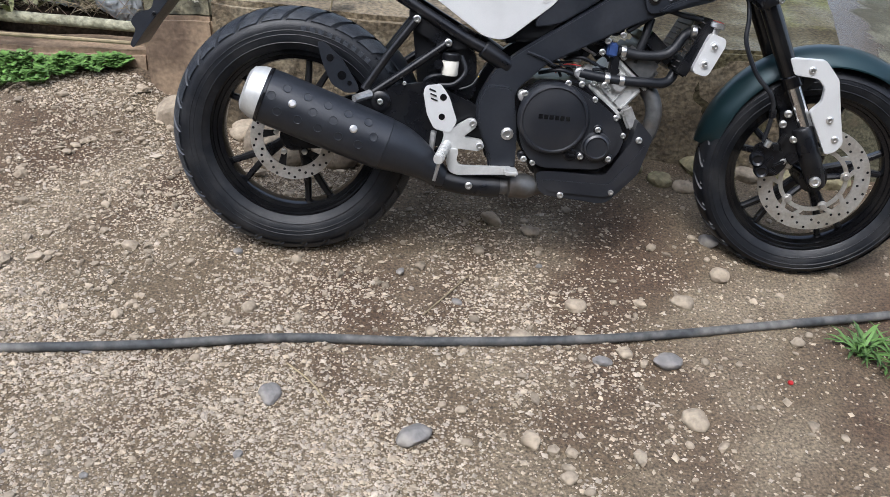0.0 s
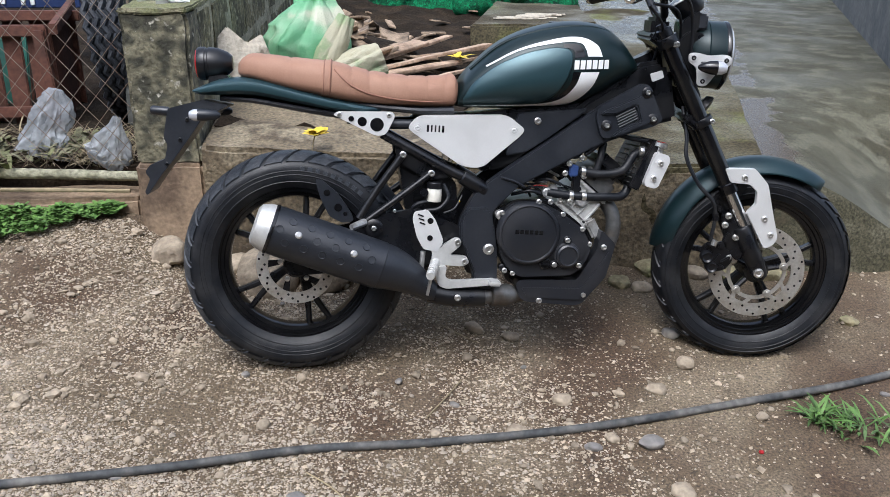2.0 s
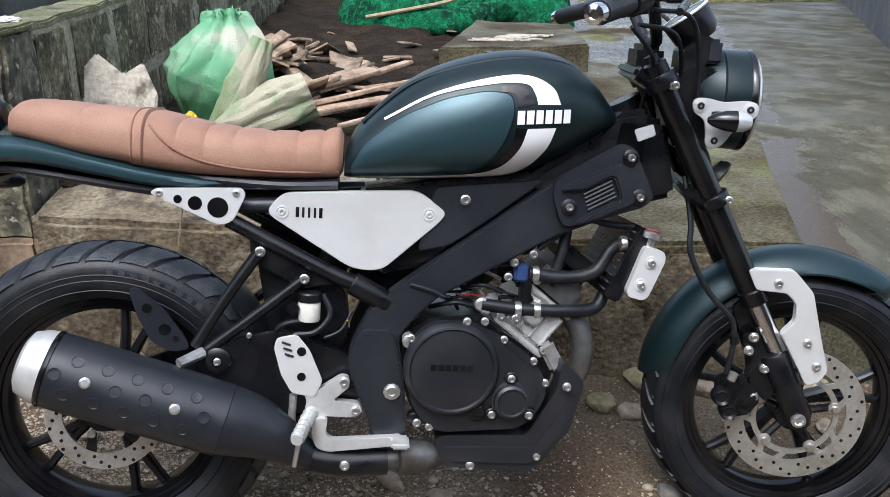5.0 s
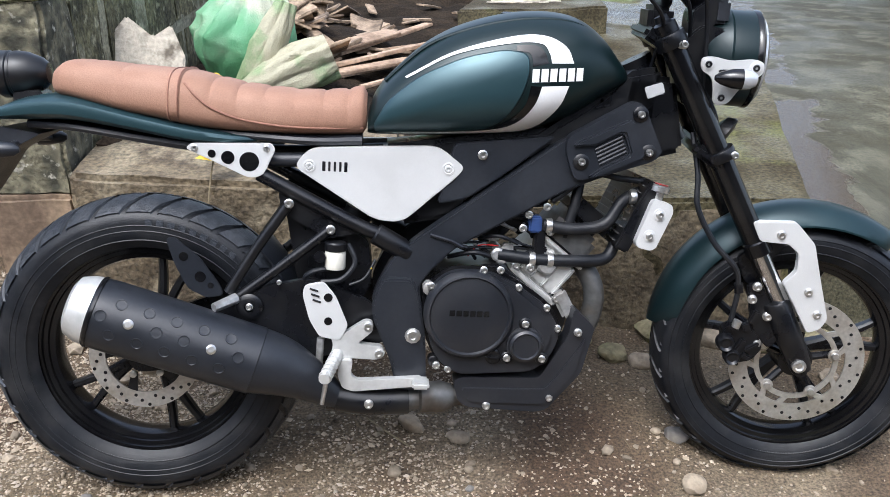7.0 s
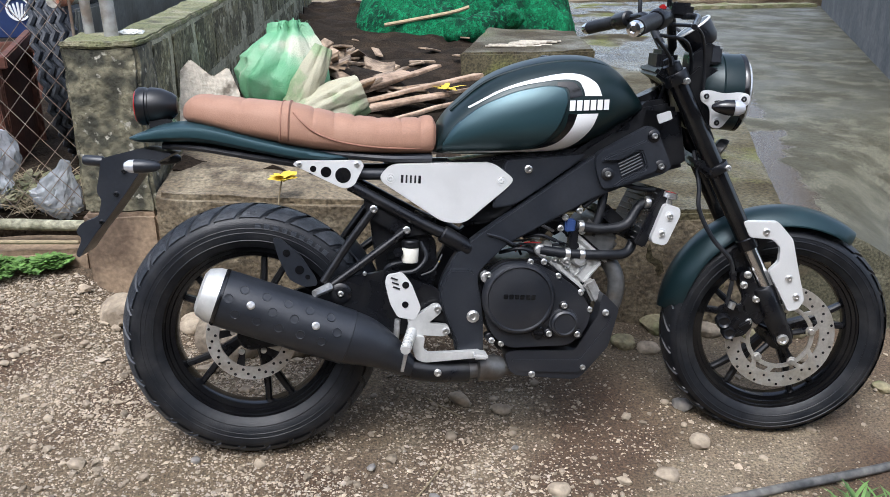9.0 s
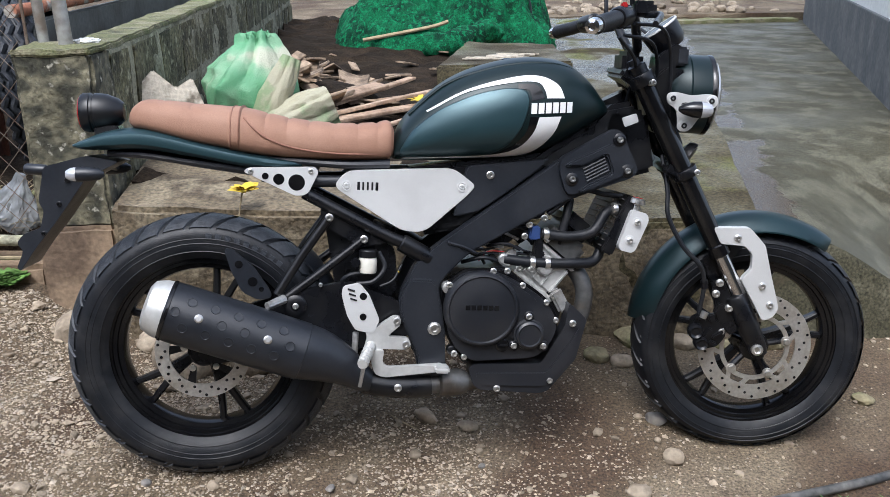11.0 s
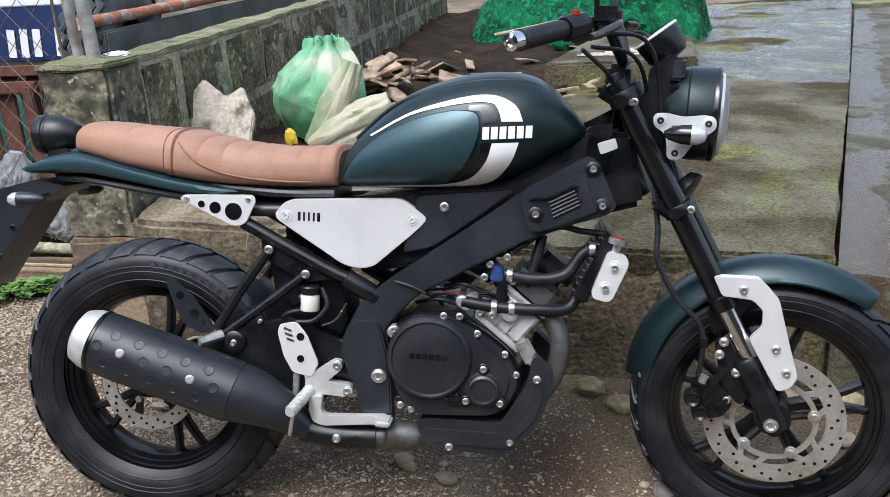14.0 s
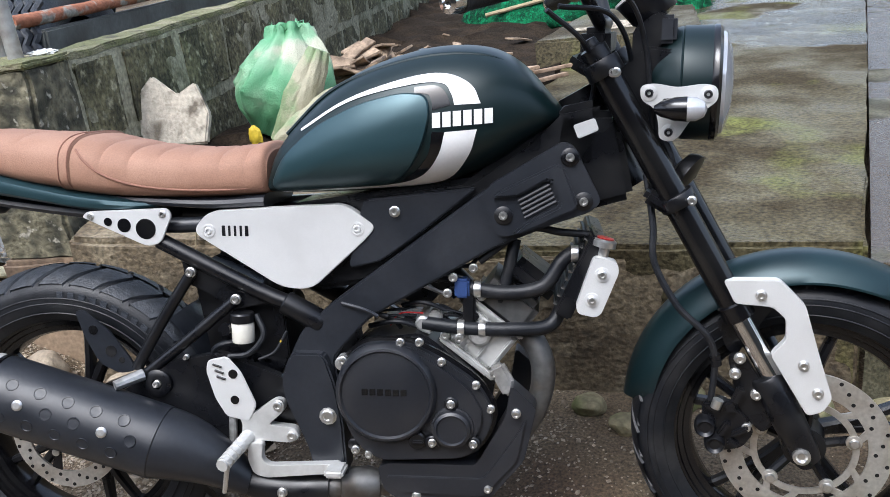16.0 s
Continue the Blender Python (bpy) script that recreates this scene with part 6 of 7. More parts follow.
crate = holder("wooden_crate", "red-brown slatted open wooden crate behind the fence", "crate")
crnd = random.Random(12)
for x in np.arange(-2.2, -1.17, 0.098):
    part("slat", box((0.074, 0.016, 0.46), Matrix.Translation((float(x), 1.525, 0.60)) @ pose(0, 0, 0, 0, crnd.uniform(-2, 2), 0), 0.004), CRATE, crate)
for x in np.arange(-2.2, -1.2, 0.12):
    part("slat", box((0.09, 0.016, 0.44), Matrix.Translation((float(x), 2.0, 0.60)), 0.004), CRATE, crate)
for k in range(5):
    part("slat", box((0.016, 0.075, 0.44), Matrix.Translation((-1.165 - 0.015 * k, 1.57 + 0.095 * k, 0.60)), 0.004), CRATE, crate)
for y, z in ((1.495, 0.815), (1.495, 0.475), (1.97, 0.815)):
    part("rail", box((1.08, 0.034, 0.046), Matrix.Translation((-1.70, y, z)), 0.005), CRATE, crate)
part("rail", box((0.036, 0.62, 0.046), Matrix.Translation((-1.185, 1.80, 0.835)) @ pose(0, 0, 0, 3, 0, 9), 0.005), CRATE, crate, "side rail")
for x in (-1.175, -1.45):
    part("corner_post", box((0.045, 0.04, 0.44), Matrix.Translation((x, 1.478, 0.60)) @ pose(0, 0, 0, 0, -4, 0), 0.005), CRATE, crate)
thing("teal_panel", box((0.30, 0.02, 0.30), Matrix.Translation((-1.52, 1.80, 0.60)) @ pose(0, 0, 0, -8, 4, 6), 0.006), TEAL, "chipped teal green panel standing inside the crate", "panel")


def truck_tyre(m, R, half, label):
    ob = holder("truck_tyre", label, "tyre", m, "old tyres")
    prof = [(R * 0.56, -half * 0.8), (R * 0.7, -half), (R * 0.88, -half * 1.02), (R * 0.97, -half * 0.85), (R * 0.985, 0), (R * 0.97, half * 0.85), (R * 0.88, half * 1.02), (R * 0.7, half), (R * 0.56, half * 0.8)]
    part("carcass", turned(prof, (0, 0, 0), (0, 1, 0), 56, caps=False), RUBBER_DUSTY, ob)
    for j in range(5):
        y = half * 0.8 * (j - 2) / 2
        pts = []
        for q in range(161):
            a = 2 * math.pi * q / 160
            yy = y + 0.009 * math.sin(a * 40)
            pts.append(Vector((R * 0.992 * math.cos(a), yy, R * 0.992 * math.sin(a))))
        part("tread_rib", tube(bmesh.new(), pts, 0.013, 6, 1), RUBBER_DUSTY, ob)
    return ob


truck_tyre(Matrix.Translation((-0.935, 1.80, 0.80)) @ pose(0, 0, 0, 5, 0, -84), 0.41, 0.085, "worn truck tyre standing behind the fence")
thing("rusty_pipe", roughen(bar([(-0.87, 1.36, 1.055), (-0.80, 2.0, 1.06), (-0.74, 3.0, 1.065), (-0.68, 4.6, 1.07)], 0.024, 12, 6), 0.004, 9), RUST, "rusty orange pipe with pale crust above the wall", "pipe")
thing("grey_sheet", roughen(box((0.03, 3.4, 0.60), Matrix.Translation((-0.785, 3.15, 0.72)) @ pose(0, 0, 0, 0, 3, -2), 0.008), 0.006, 3), SHEET, "dull grey metal sheet leaning behind the wall", "sheet")

sign = holder("sign_board", "navy blue painted sign board with white marks", "sign")
for x in (-2.45, -1.5):
    part("leg", box((0.04, 0.03, 1.2), Matrix.Translation((x, 2.885, 0.98)), 0.004), CRATE, sign, "wooden sign leg")
part("panel", box((1.15, 0.02, 0.29), Matrix.Translation((-1.985, 2.85, 0.89)), 0.006), NAVY, sign)
part("top_band", box((1.15, 0.024, 0.06), Matrix.Translation((-1.985, 2.85, 1.068)), 0.006), WHITE, sign, "white band")
part("upper_panel", box((1.15, 0.02, 0.5), Matrix.Translation((-1.985, 2.86, 1.35)), 0.006), NAVY, sign)
for k, (x, wd) in enumerate(((-2.105, 0.05), (-2.03, 0.05), (-1.955, 0.05), (-1.825, 0.05))):
    part("mark", box((wd, 0.006, 0.155), Matrix.Translation((x, 2.837, 0.845)) @ pose(0, 0, 0, 0, 5, 0), 0.004), WHITE, sign, "white painted bar")
for x in (-1.715, -1.665):
    part("mark", box((0.026, 0.006, 0.14), Matrix.Translation((x, 2.837, 0.83)) @ pose(0, 0, 0, 0, -2, 0), 0.004), WHITE, sign, "white painted bar")
part("emblem", turned([(0.058, -0.002), (0.062, 0.0), (0.062, 0.004), (0.053, 0.004), (0.051, -0.002)], (-1.525, 2.837, 0.895), (0, -1, 0), 24, caps=False), WHITE, sign, "white round emblem")
for k in range(5):
    part("emblem_bar", box((0.011, 0.006, 0.085 - 0.012 * abs(k - 2)), Matrix.Translation((-1.525 + 0.017 * (k - 2), 2.837, 0.885)) @ pose(0, 0, 0, 0, 9 * (k - 2), 0), 0.002), WHITE, sign, "white emblem bar")


def crumpled(name, size, m, material, label, cat, seed, amount=0.32, freq=2.2, group="", pleat=1.0, fine=0.03, deep=0.13):
    bm = bmesh.new()
    bmesh.ops.create_icosphere(bm, subdivisions=5, radius=1.0)
    for v in bm.verts:
        d = v.co.normalized()
        e = Vector((d.x * pleat, d.y * pleat, d.z / pleat))
        fold = 1 - abs(noise.noise(e * freq * 1.6 + Vector((seed, 0, 0)))) * 2
        k = 1 + amount * hill(*d, freq, seed) + deep * fold + fine * (1 - 2 * abs(noise.noise(d * 9 + Vector((0, seed, 0)))))
        v.co = Vector((d.x * size[0], d.y * size[1], d.z * size[2])) * k
        v.co.z = max(v.co.z, -size[2] * 0.72)
    return thing(name, bm, material, label, cat, m, group)


crumpled("paper_scrap", (0.035, 0.03, 0.008), Matrix.Translation((-0.50, 0.90, 1.0)), WALLWHITE, "white paper scrap on the mossy post", "paper", 2.2)


def blades(name, spots, n, length, width, material, label, cat, flatness, seed, height_at, kind="stuff"):
    """Many thin bent leaves in one object."""
    rnd = random.Random(seed)
    vs, fs = [], []
    for k in range(n):
        cx, cy, r = spots[rnd.randrange(len(spots))]
        a, q = rnd.uniform(0, 2 * math.pi), r * math.sqrt(rnd.random())
        x, y = cx + q * math.cos(a), cy + q * math.sin(a)
        z = height_at(x, y)
        dr = rnd.uniform(0, 2 * math.pi)
        ln, wd = length * rnd.uniform(0.5, 1.3), width * rnd.uniform(0.6, 1.3)
        rise = (1 - flatness) * rnd.uniform(0.4, 1.0) + 0.08
        d, sd = Vector((math.cos(dr), math.sin(dr), 0)), Vector((-math.sin(dr), math.cos(dr), 0))
        b = len(vs)
        for t, w in ((0, 0.35), (0.35, 1.0), (0.7, 0.8), (1.0, 0.05)):
            p = Vector((x, y, z)) + d * ln * t * (1 - 0.3 * rise) + Vector((0, 0, ln * rise * (t - 0.55 * t * t) * 1.6))
            vs += [tuple(p + sd * wd * w), tuple(p - sd * wd * w)]
        fs += [(b + 2 * i, b + 2 * i + 1, b + 2 * i + 3, b + 2 * i + 2) for i in range(3)]
    me = bpy.data.meshes.new(name)
    me.from_pydata(vs, [], fs)
    me.materials.append(material)
    return tagged(new(name, me), label, cat, kind=kind)


weed_spots = [(-1.30, 0.70, 0.08), (-1.22, 0.69, 0.09), (-1.13, 0.70, 0.08), (-1.04, 0.70, 0.07), (-1.45, 0.68, 0.1), (-1.6, 0.66, 0.12), (-0.86, 0.73, 0.05), (-0.95, 0.72, 0.05), (-0.78, 0.74, 0.03), (-1.2, 0.64, 0.06)]
blades("low_weeds", weed_spots, 2600, 0.028, 0.0085, LEAF, "low bright green weeds along the curb", "weeds", 0.35, 3, lambda x, y: ground_height(x, y) + 0.02 + 0.03 * abs(noise.noise(Vector((x * 14, y * 14, 2)))))
blades("grass_tuft", [(1.40, -0.40, 0.07), (1.47, -0.44, 0.08), (1.36, -0.37, 0.03)], 130, 0.085, 0.0042, LEAF, "small green grass tuft in the dirt", "grass", 0.35, 8, lambda x, y: ground_height(x, y))
blades("dry_litter", [(-1.0, 1.1, 0.2), (-1.3, 1.15, 0.25), (-0.85, 1.05, 0.15), (-1.6, 1.2, 0.3)], 900, 0.16, 0.0028, DRYGRASS, "tangled dry grass and twigs behind the fence", "litter", 0.6, 11, lambda x, y: 0.40)
blades("litter_leaves", [(-1.15, 1.0, 0.2), (-0.95, 1.1, 0.15), (-1.4, 1.05, 0.2)], 260, 0.07, 0.013, MOSS, "dull green leaves among the dry litter", "leaves", 0.4, 13, lambda x, y: 0.43)
blades("dirt_straws", [(0.2, -0.3, 0.7), (0.9, -0.4, 0.6), (-0.6, 0.0, 0.5), (0.4, 0.2, 0.3)], 70, 0.05, 0.0011, DRYGRASS, "bits of straw lying on the dirt", "straw", 0.97, 21, lambda x, y: ground_height(x, y) + 0.004)

# ---- scraps on the soil bed ----
def sack(axis, radii, material, label, seed, folds=8, flat=0.8, name="woven_sack", cat="sack", group="sacks", crease=1.0):
    """A slumped woven sack: pleats gather towards its mouth, hollows and creases break its sides."""
    bm = bmesh.new()
    centre = spline(axis, 12)
    n = len(centre)
    rings = []
    for i, p in enumerate(centre):
        t = i / (n - 1)
        r = float(np.interp(t, np.linspace(0, 1, len(radii)), radii))
        d = (centre[min(i + 1, n - 1)] - centre[max(i - 1, 0)]).normalized()
        s1 = d.cross(Vector((0, 1, 0))).normalized()
        s2 = d.cross(s1)
        ring = []
        for q in range(72):
            a = 2 * math.pi * q / 72
            c = Vector((math.cos(a), math.sin(a), t * 1.3))
            pleat = abs(math.sin(folds * a / 2 + 1.6 * noise.noise(c * 1.1 + Vector((seed, 0, 0)))))
            k = 1 + (0.06 + 0.26 * t) * (pleat - 0.6) + 0.22 * noise.noise(c * 1.5 + Vector((0, seed, 0))) + 0.08 * crease * (1 - 2 * abs(noise.noise(c * 3.4 + Vector((0, 0, seed))))) + 0.05 * crease * noise.noise(c * 8) * (crease - 0.6)
            ring.append(bm.verts.new(p + r * k * (math.cos(a) * s1 + flat * math.sin(a) * s2)))
        rings.append(ring)
    ring_faces(bm, rings)
    return thing(name, bm, material, label, cat, group=group, smooth=50)


sack([(-0.185, 1.70, 0.545), (-0.15, 1.72, 0.63), (-0.10, 1.74, 0.74), (-0.075, 1.77, 0.85), (-0.075, 1.80, 0.915)], (0.05, 0.115, 0.165, 0.165, 0.13, 0.085, 0.075), BAG, "crumpled pale green woven sack on the scrap heap", 1.7)
sack([(-0.12, 1.58, 0.545), (-0.04, 1.585, 0.63), (0.03, 1.60, 0.75), (0.075, 1.62, 0.85)], (0.025, 0.05, 0.06, 0.05, 0.035), BAG_PALE, "cream fold of woven sacking", 4.9, 5)
sack([(-0.10, 1.53, 0.55), (0.0, 1.53, 0.585), (0.12, 1.55, 0.635), (0.225, 1.57, 0.675)], (0.03, 0.06, 0.075, 0.08, 0.07), BAG_PALE, "pale cream woven sack beside the green sack", 6.3, 7)
sack([(-0.85, 0.945, 0.40), (-0.82, 0.945, 0.45), (-0.795, 0.945, 0.52), (-0.775, 0.945, 0.58)], (0.055, 0.075, 0.062, 0.045, 0.022, 0.012), PLASTIC, "crumpled clear plastic bag against the fence", 3.1, 5, 0.5, "plastic_bag", "bag", "litter bags", 2.4)
sack([(-1.10, 1.05, 0.41), (-1.075, 1.06, 0.50), (-1.04, 1.07, 0.58), (-1.02, 1.07, 0.66)], (0.085, 0.08, 0.06, 0.065, 0.05, 0.02), PLASTIC, "crumpled dirty plastic bag in dry grass", 8.4, 6, 0.5, "plastic_bag", "bag", "litter bags", 2.4)
sack([(-1.42, 1.02, 0.44), (-1.36, 1.02, 0.455), (-1.30, 1.02, 0.45)], (0.03, 0.055, 0.06, 0.03), PLASTIC, "flattened white plastic bag in dry grass", 5.7, 6, 0.6, "plastic_bag", "bag", "litter bags", 2.4)
blades("sack_fringe", [(-0.075, 1.79, 0.055)], 260, 0.055, 0.0022, BAG, "frayed green sack strands", "strands", 0.1, 4, lambda x, y: 0.895)
crumpled("yellow_wrapper", (0.022, 0.012, 0.04), Matrix.Translation((-0.185, 1.55, 0.575)), YELLOW, "crumpled yellow wrapper under the sack", "wrapper", 2.9, 0.2, 1.2, "", 1.5, 0.008)

SHARD = [(-0.24, -0.09), (0.13, -0.095), (0.15, 0.0), (0.115, 0.105), (0.055, 0.07), (-0.02, 0.14), (-0.07, 0.085), (-0.155, 0.04), (-0.25, -0.02)]
bm = bmesh.new()
f = bm.faces.new([bm.verts.new((x, 0, z)) for x, z in SHARD])
ext = bmesh.ops.extrude_face_region(bm, geom=[f])
for v in ext["geom"]:
    if isinstance(v, bmesh.types.BMVert):
        v.co.y = 0.045
bmesh.ops.bevel(bm, geom=list(bm.edges), offset=0.006, segments=2, affect="EDGES", clamp_overlap=True)
SHARDM = mat("pale_broken_slab", (0.50, 0.45, 0.36), 0.9, grain=0.3, grain_size=60, stain=(0.16, 0.135, 0.1), stain_size=16, stain_at=(0.52, 0.66), bump=0.6, bump_size=60)
thing("broken_slab", bm, SHARDM, "broken pale concrete piece leaning on the wall", "rubble", Matrix.Translation((-0.375, 1.26, 0.725)) @ pose(0, 0, 0, -18, 0, 10))

rnd = random.Random(14)
for x, y, z, ln, wd, yaw, tilt in ((0.42, 1.95, 0.60, 0.95, 0.075, 37, 3), (0.30, 1.78, 0.575, 0.75, 0.07, 33, 1), (0.56, 1.95, 0.575, 0.9, 0.028, 36, 2), (0.24, 2.05, 0.615, 0.6, 0.10, 44, 4), (0.62, 2.25, 0.585, 0.7, 0.022, 20, 2),
                                   (0.42, 2.25, 0.61, 0.65, 0.05, 52, 3), (0.10, 1.75, 0.57, 0.4, 0.06, 25, 0), (0.50, 1.70, 0.565, 0.5, 0.022, 45, 1)):
    plank("loose_board", (ln, wd, 0.014), Matrix.Translation((x, y, z)) @ pose(0, 0, 0, rnd.uniform(-10, 10), -tilt, yaw), WOOD, "weathered brown scrap board on the heap", "board", "scrap boards", rnd.uniform(0, 90))
for k in range(46):
    x, y = 0.12 + rnd.gauss(0, 0.16), 2.35 + rnd.gauss(0, 0.38)
    z = 0.55 + 0.20 * math.exp(-((x - 0.08) ** 2 / 0.05 + (y - 2.35) ** 2 / 0.25)) * rnd.uniform(0.5, 1.1)
    plank("bark_scrap", (rnd.uniform(0.10, 0.30), rnd.uniform(0.05, 0.13), 0.012), Matrix.Translation((x, y, z)) @ pose(0, 0, 0, rnd.uniform(-28, 28), rnd.uniform(-25, 25), rnd.uniform(0, 180)), BARK, "curled brown bark or cardboard scrap", "scrap", "bark scraps", rnd.uniform(0, 90))
for k in range(16):
    x, y = rnd.uniform(-0.1, 1.2), rnd.uniform(2.6, 4.2)
    plank("bark_scrap", (rnd.uniform(0.05, 0.16), rnd.uniform(0.02, 0.07), 0.01), Matrix.Translation((x, y, 0.555)) @ pose(0, 0, 0, rnd.uniform(-20, 20), rnd.uniform(-12, 12), rnd.uniform(0, 180)), BARK, "small dry scrap on the dark soil", "scrap", "bark scraps", rnd.uniform(0, 90))
thing("heap_core", roughen(pebble(0.3, 4, 3, 0.45), 0.03, 8), SOIL, "dark soil heap under the scraps", "heap", Matrix.Translation((0.12, 2.3, 0.52)))
blades("yellow_frond", [(0.62, 1.98, 0.02)], 14, 0.10, 0.011, YELLOW, "yellow fallen palm leaf on the boards", "leaf", 0.8, 6, lambda x, y: 0.60)
blades("yellow_flower", [(-0.035, 0.655, 0.012)], 14, 0.06, 0.02, YELLOW, "small yellow leaf on the ledge", "leaf", 0.5, 9, lambda x, y: 0.575)
thing("leaf_stalk", bar([(-0.04, 0.655, 0.58), (-0.05, 0.635, 0.53), (-0.06, 0.615, 0.46)], 0.0025, 6), DRYGRASS, "thin dry stalk hanging over the ledge", "stalk")

bm = prism([(0.78, 2.86), (1.57, 2.95), (1.66, 3.78), (1.12, 4.06)], 0.45, 0.635, 0.012, 0.1, 0.01, 31)
thing("concrete_block", bm, SLAB, "mossy flat concrete block beside the walkway", "block")
for k in range(5):
    plank("pale_stick", (rnd.uniform(0.2, 0.4), 0.025, 0.008), Matrix.Translation((1.12 + 0.05 * k, 3.1 + 0.05 * k, 0.64)) @ pose(0, 0, 0, 0, 0, rnd.uniform(-12, 8)), SHARDM, "pale split stick on the concrete block", "stick", "pale sticks", k)


# green netting heaps: lumpy drapes
def drape(name, cx, cy, rx, ry, h, seed, label, z0=0.52):
    bm = bmesh.new()
    n = 90
    rows = []
    for j in range(n + 1):
        row = []
        for i in range(n + 1):
            u, v = 2 * i / n - 1, 2 * j / n - 1
            r = math.hypot(u, v) * (1 + 0.28 * noise.noise(Vector((u * 1.6 + seed, v * 1.6, 0))))
            up = max(0.0, 1 - r * r) * min(1.0, 7 * (1 - max(abs(u), abs(v))))
            fold = 1 - 2 * abs(noise.noise(Vector((u * 3 + seed, v * 5, 1.0))))
            z = h * up ** 0.7 * (0.8 + 0.35 * noise.noise(Vector((u * 2.2, v * 2.2, seed))) + 0.34 * fold + 0.10 * noise.noise(Vector((u * 9, v * 9, seed)))) + 0.012 * noise.noise(Vector((u * 26, v * 26, seed)))
            row.append(bm.verts.new((cx + rx * u, cy + ry * v, z0 - 0.03 + max(0, z))))
        rows.append(row)
    ring_faces(bm, rows, False)
    return thing(name, bm, NET, label, "netting", group="netting heaps")


drape("green_netting", 0.78, 5.1, 0.62, 0.6, 0.36, 2.3, "heap of dark green fishing net on the soil")
drape("green_netting", 1.45, 5.3, 0.60, 0.7, 0.62, 7.9, "draped green fishing net beside the walkway")
thing("net_roll", roughen(bar([(0.86, 4.30, 0.58), (1.0, 4.22, 0.60), (1.15, 4.30, 0.64), (1.3, 4.42, 0.66), (1.38, 4.6, 0.62)], 0.085, 18, 8), 0.03, 9), NET, "rolled dark green net bundle", "netting")
thing("bamboo_pole", bar([(0.42, 4.55, 0.60), (0.9, 4.58, 0.68), (1.05, 4.6, 0.72)], 0.014, 8, 3), DRYGRASS, "dry cane across the net heap", "cane")
thing("hoop", bar([(1.72, 4.9, 0.5), (1.75, 4.95, 0.75), (1.68, 5.0, 0.98), (1.55, 5.05, 1.1)], 0.008, 8, 6), MATTE, "dark bent hoop in the netting", "hoop")
for k in range(60):
    x, y = rnd.uniform(2.4, 5.2), rnd.uniform(7.7, 9.5)
    thing("rubble_stone", pebble(rnd.uniform(0.03, 0.09), k, 2), STONE, "rubble stone in the far yard", "stone", Matrix.Translation((x, y, 0.52)) @ pose(0, 0, 0, 0, 0, rnd.uniform(0, 360)), "far rubble")
thing("moss_edge", roughen(prism([(3.62, 7.1), (5.2, 7.25), (5.2, 7.42), (3.62, 7.4)], 0.43, 0.475, 0.006, 0.06, 0.0), 0.012, 6), MOSS, "moss strip at the pavement's end", "moss", kind="structure")

# ---- stones, hose and gravel on the dirt ----
stones = [(0.949, -0.206, 0.024, STONE, "pale flat stone on the dirt"), (1.074, -0.089, 0.030, STONE, "rough brown stone lump on the dirt"), (1.082, 0.07, 0.030, GREYSTONE, "flat grey stone half sunk in dirt"), (0.659, -0.248, 0.026, STONE, "pale rough stone on the dirt"),
          (0.88, -0.627, 0.028, STONE, "rough brown stone lump on the dirt"), (0.509, -0.702, 0.026, STONE, "smooth tan stone on the dirt"), (0.259, -0.703, 0.034, GREYSTONE, "flat grey-brown stone on the gravel"), (0.506, -0.377, 0.030, STONE, "pale stone against the hose"),
          (0.855, -0.447, 0.031, GREYSTONE, "round blue-grey stone against the hose"), (1.01, 0.40, 0.038, MOSSSTONE, "mossy stone by the ledge foot"), (1.075, 0.36, 0.034, STONE, "tan stone by the ledge foot"), (0.93, 0.47, 0.042, MOSSSTONE, "mossy stone by the ledge foot"),
          (-0.56, 0.60, 0.075, STONE, "large tan stone at the post's foot"), (1.58, 0.42, 0.05, MOSSSTONE, "large mossy stone by the pavement edge"), (1.55, 0.27, 0.03, STONE, "pale stone behind the front wheel"), (1.70, 0.10, 0.026, MOSSSTONE, "mossy stone by the pavement edge"),
          (-0.073, -0.10, 0.016, STONE, "small pale stone on gravel"), (-0.165, -0.286, 0.018, STONE, "small pale stone on gravel"), (-0.064, -0.589, 0.024, GREYSTONE, "flat grey-brown stone on the gravel"), (0.42, -0.01, 0.018, STONE, "small tan stone under the bike"),
          (0.46, 0.15, 0.03, STONE, "orange-tan stone under the bike"), (0.57, 0.1, 0.022, STONE, "tan stone under the bike"), (1.20, -0.36, 0.016, STONE, "small tan stone on the dirt"), (0.76, -0.42, 0.018, STONE, "small tan stone by the hose"),
          (0.70, -0.45, 0.02, GREYSTONE, "small grey stone by the hose"), (0.58, -0.80, 0.017, STONE, "small pale stone on the dirt"), (0.36, -0.62, 0.015, STONE, "small pale stone on the dirt"), (1.52, -0.5, 0.024, STONE, "smooth tan stone by the grass"),
          (-0.22, 0.52, 0.13, STONE, "mossy rubble behind the rear wheel"), (-0.02, 0.50, 0.12, STONE, "rubble stone behind the rear wheel"), (0.16, 0.52, 0.10, MOSSSTONE, "mossy rubble behind the rear wheel"), (-0.33, 0.60, 0.06, STONE, "rubble stone behind the rear wheel"),
          (0.79, 0.46, 0.035, STONE, "tan stone by the ledge foot"), (0.66, 0.50, 0.03, STONE, "tan stone by the ledge foot"), (1.15, 0.50, 0.05, MOSSSTONE, "mossy stone by the ledge foot"), (1.30, 0.45, 0.045, STONE, "tan stone by the ledge foot"), (1.44, 0.44, 0.05, MOSSSTONE, "mossy stone by the ledge foot")]
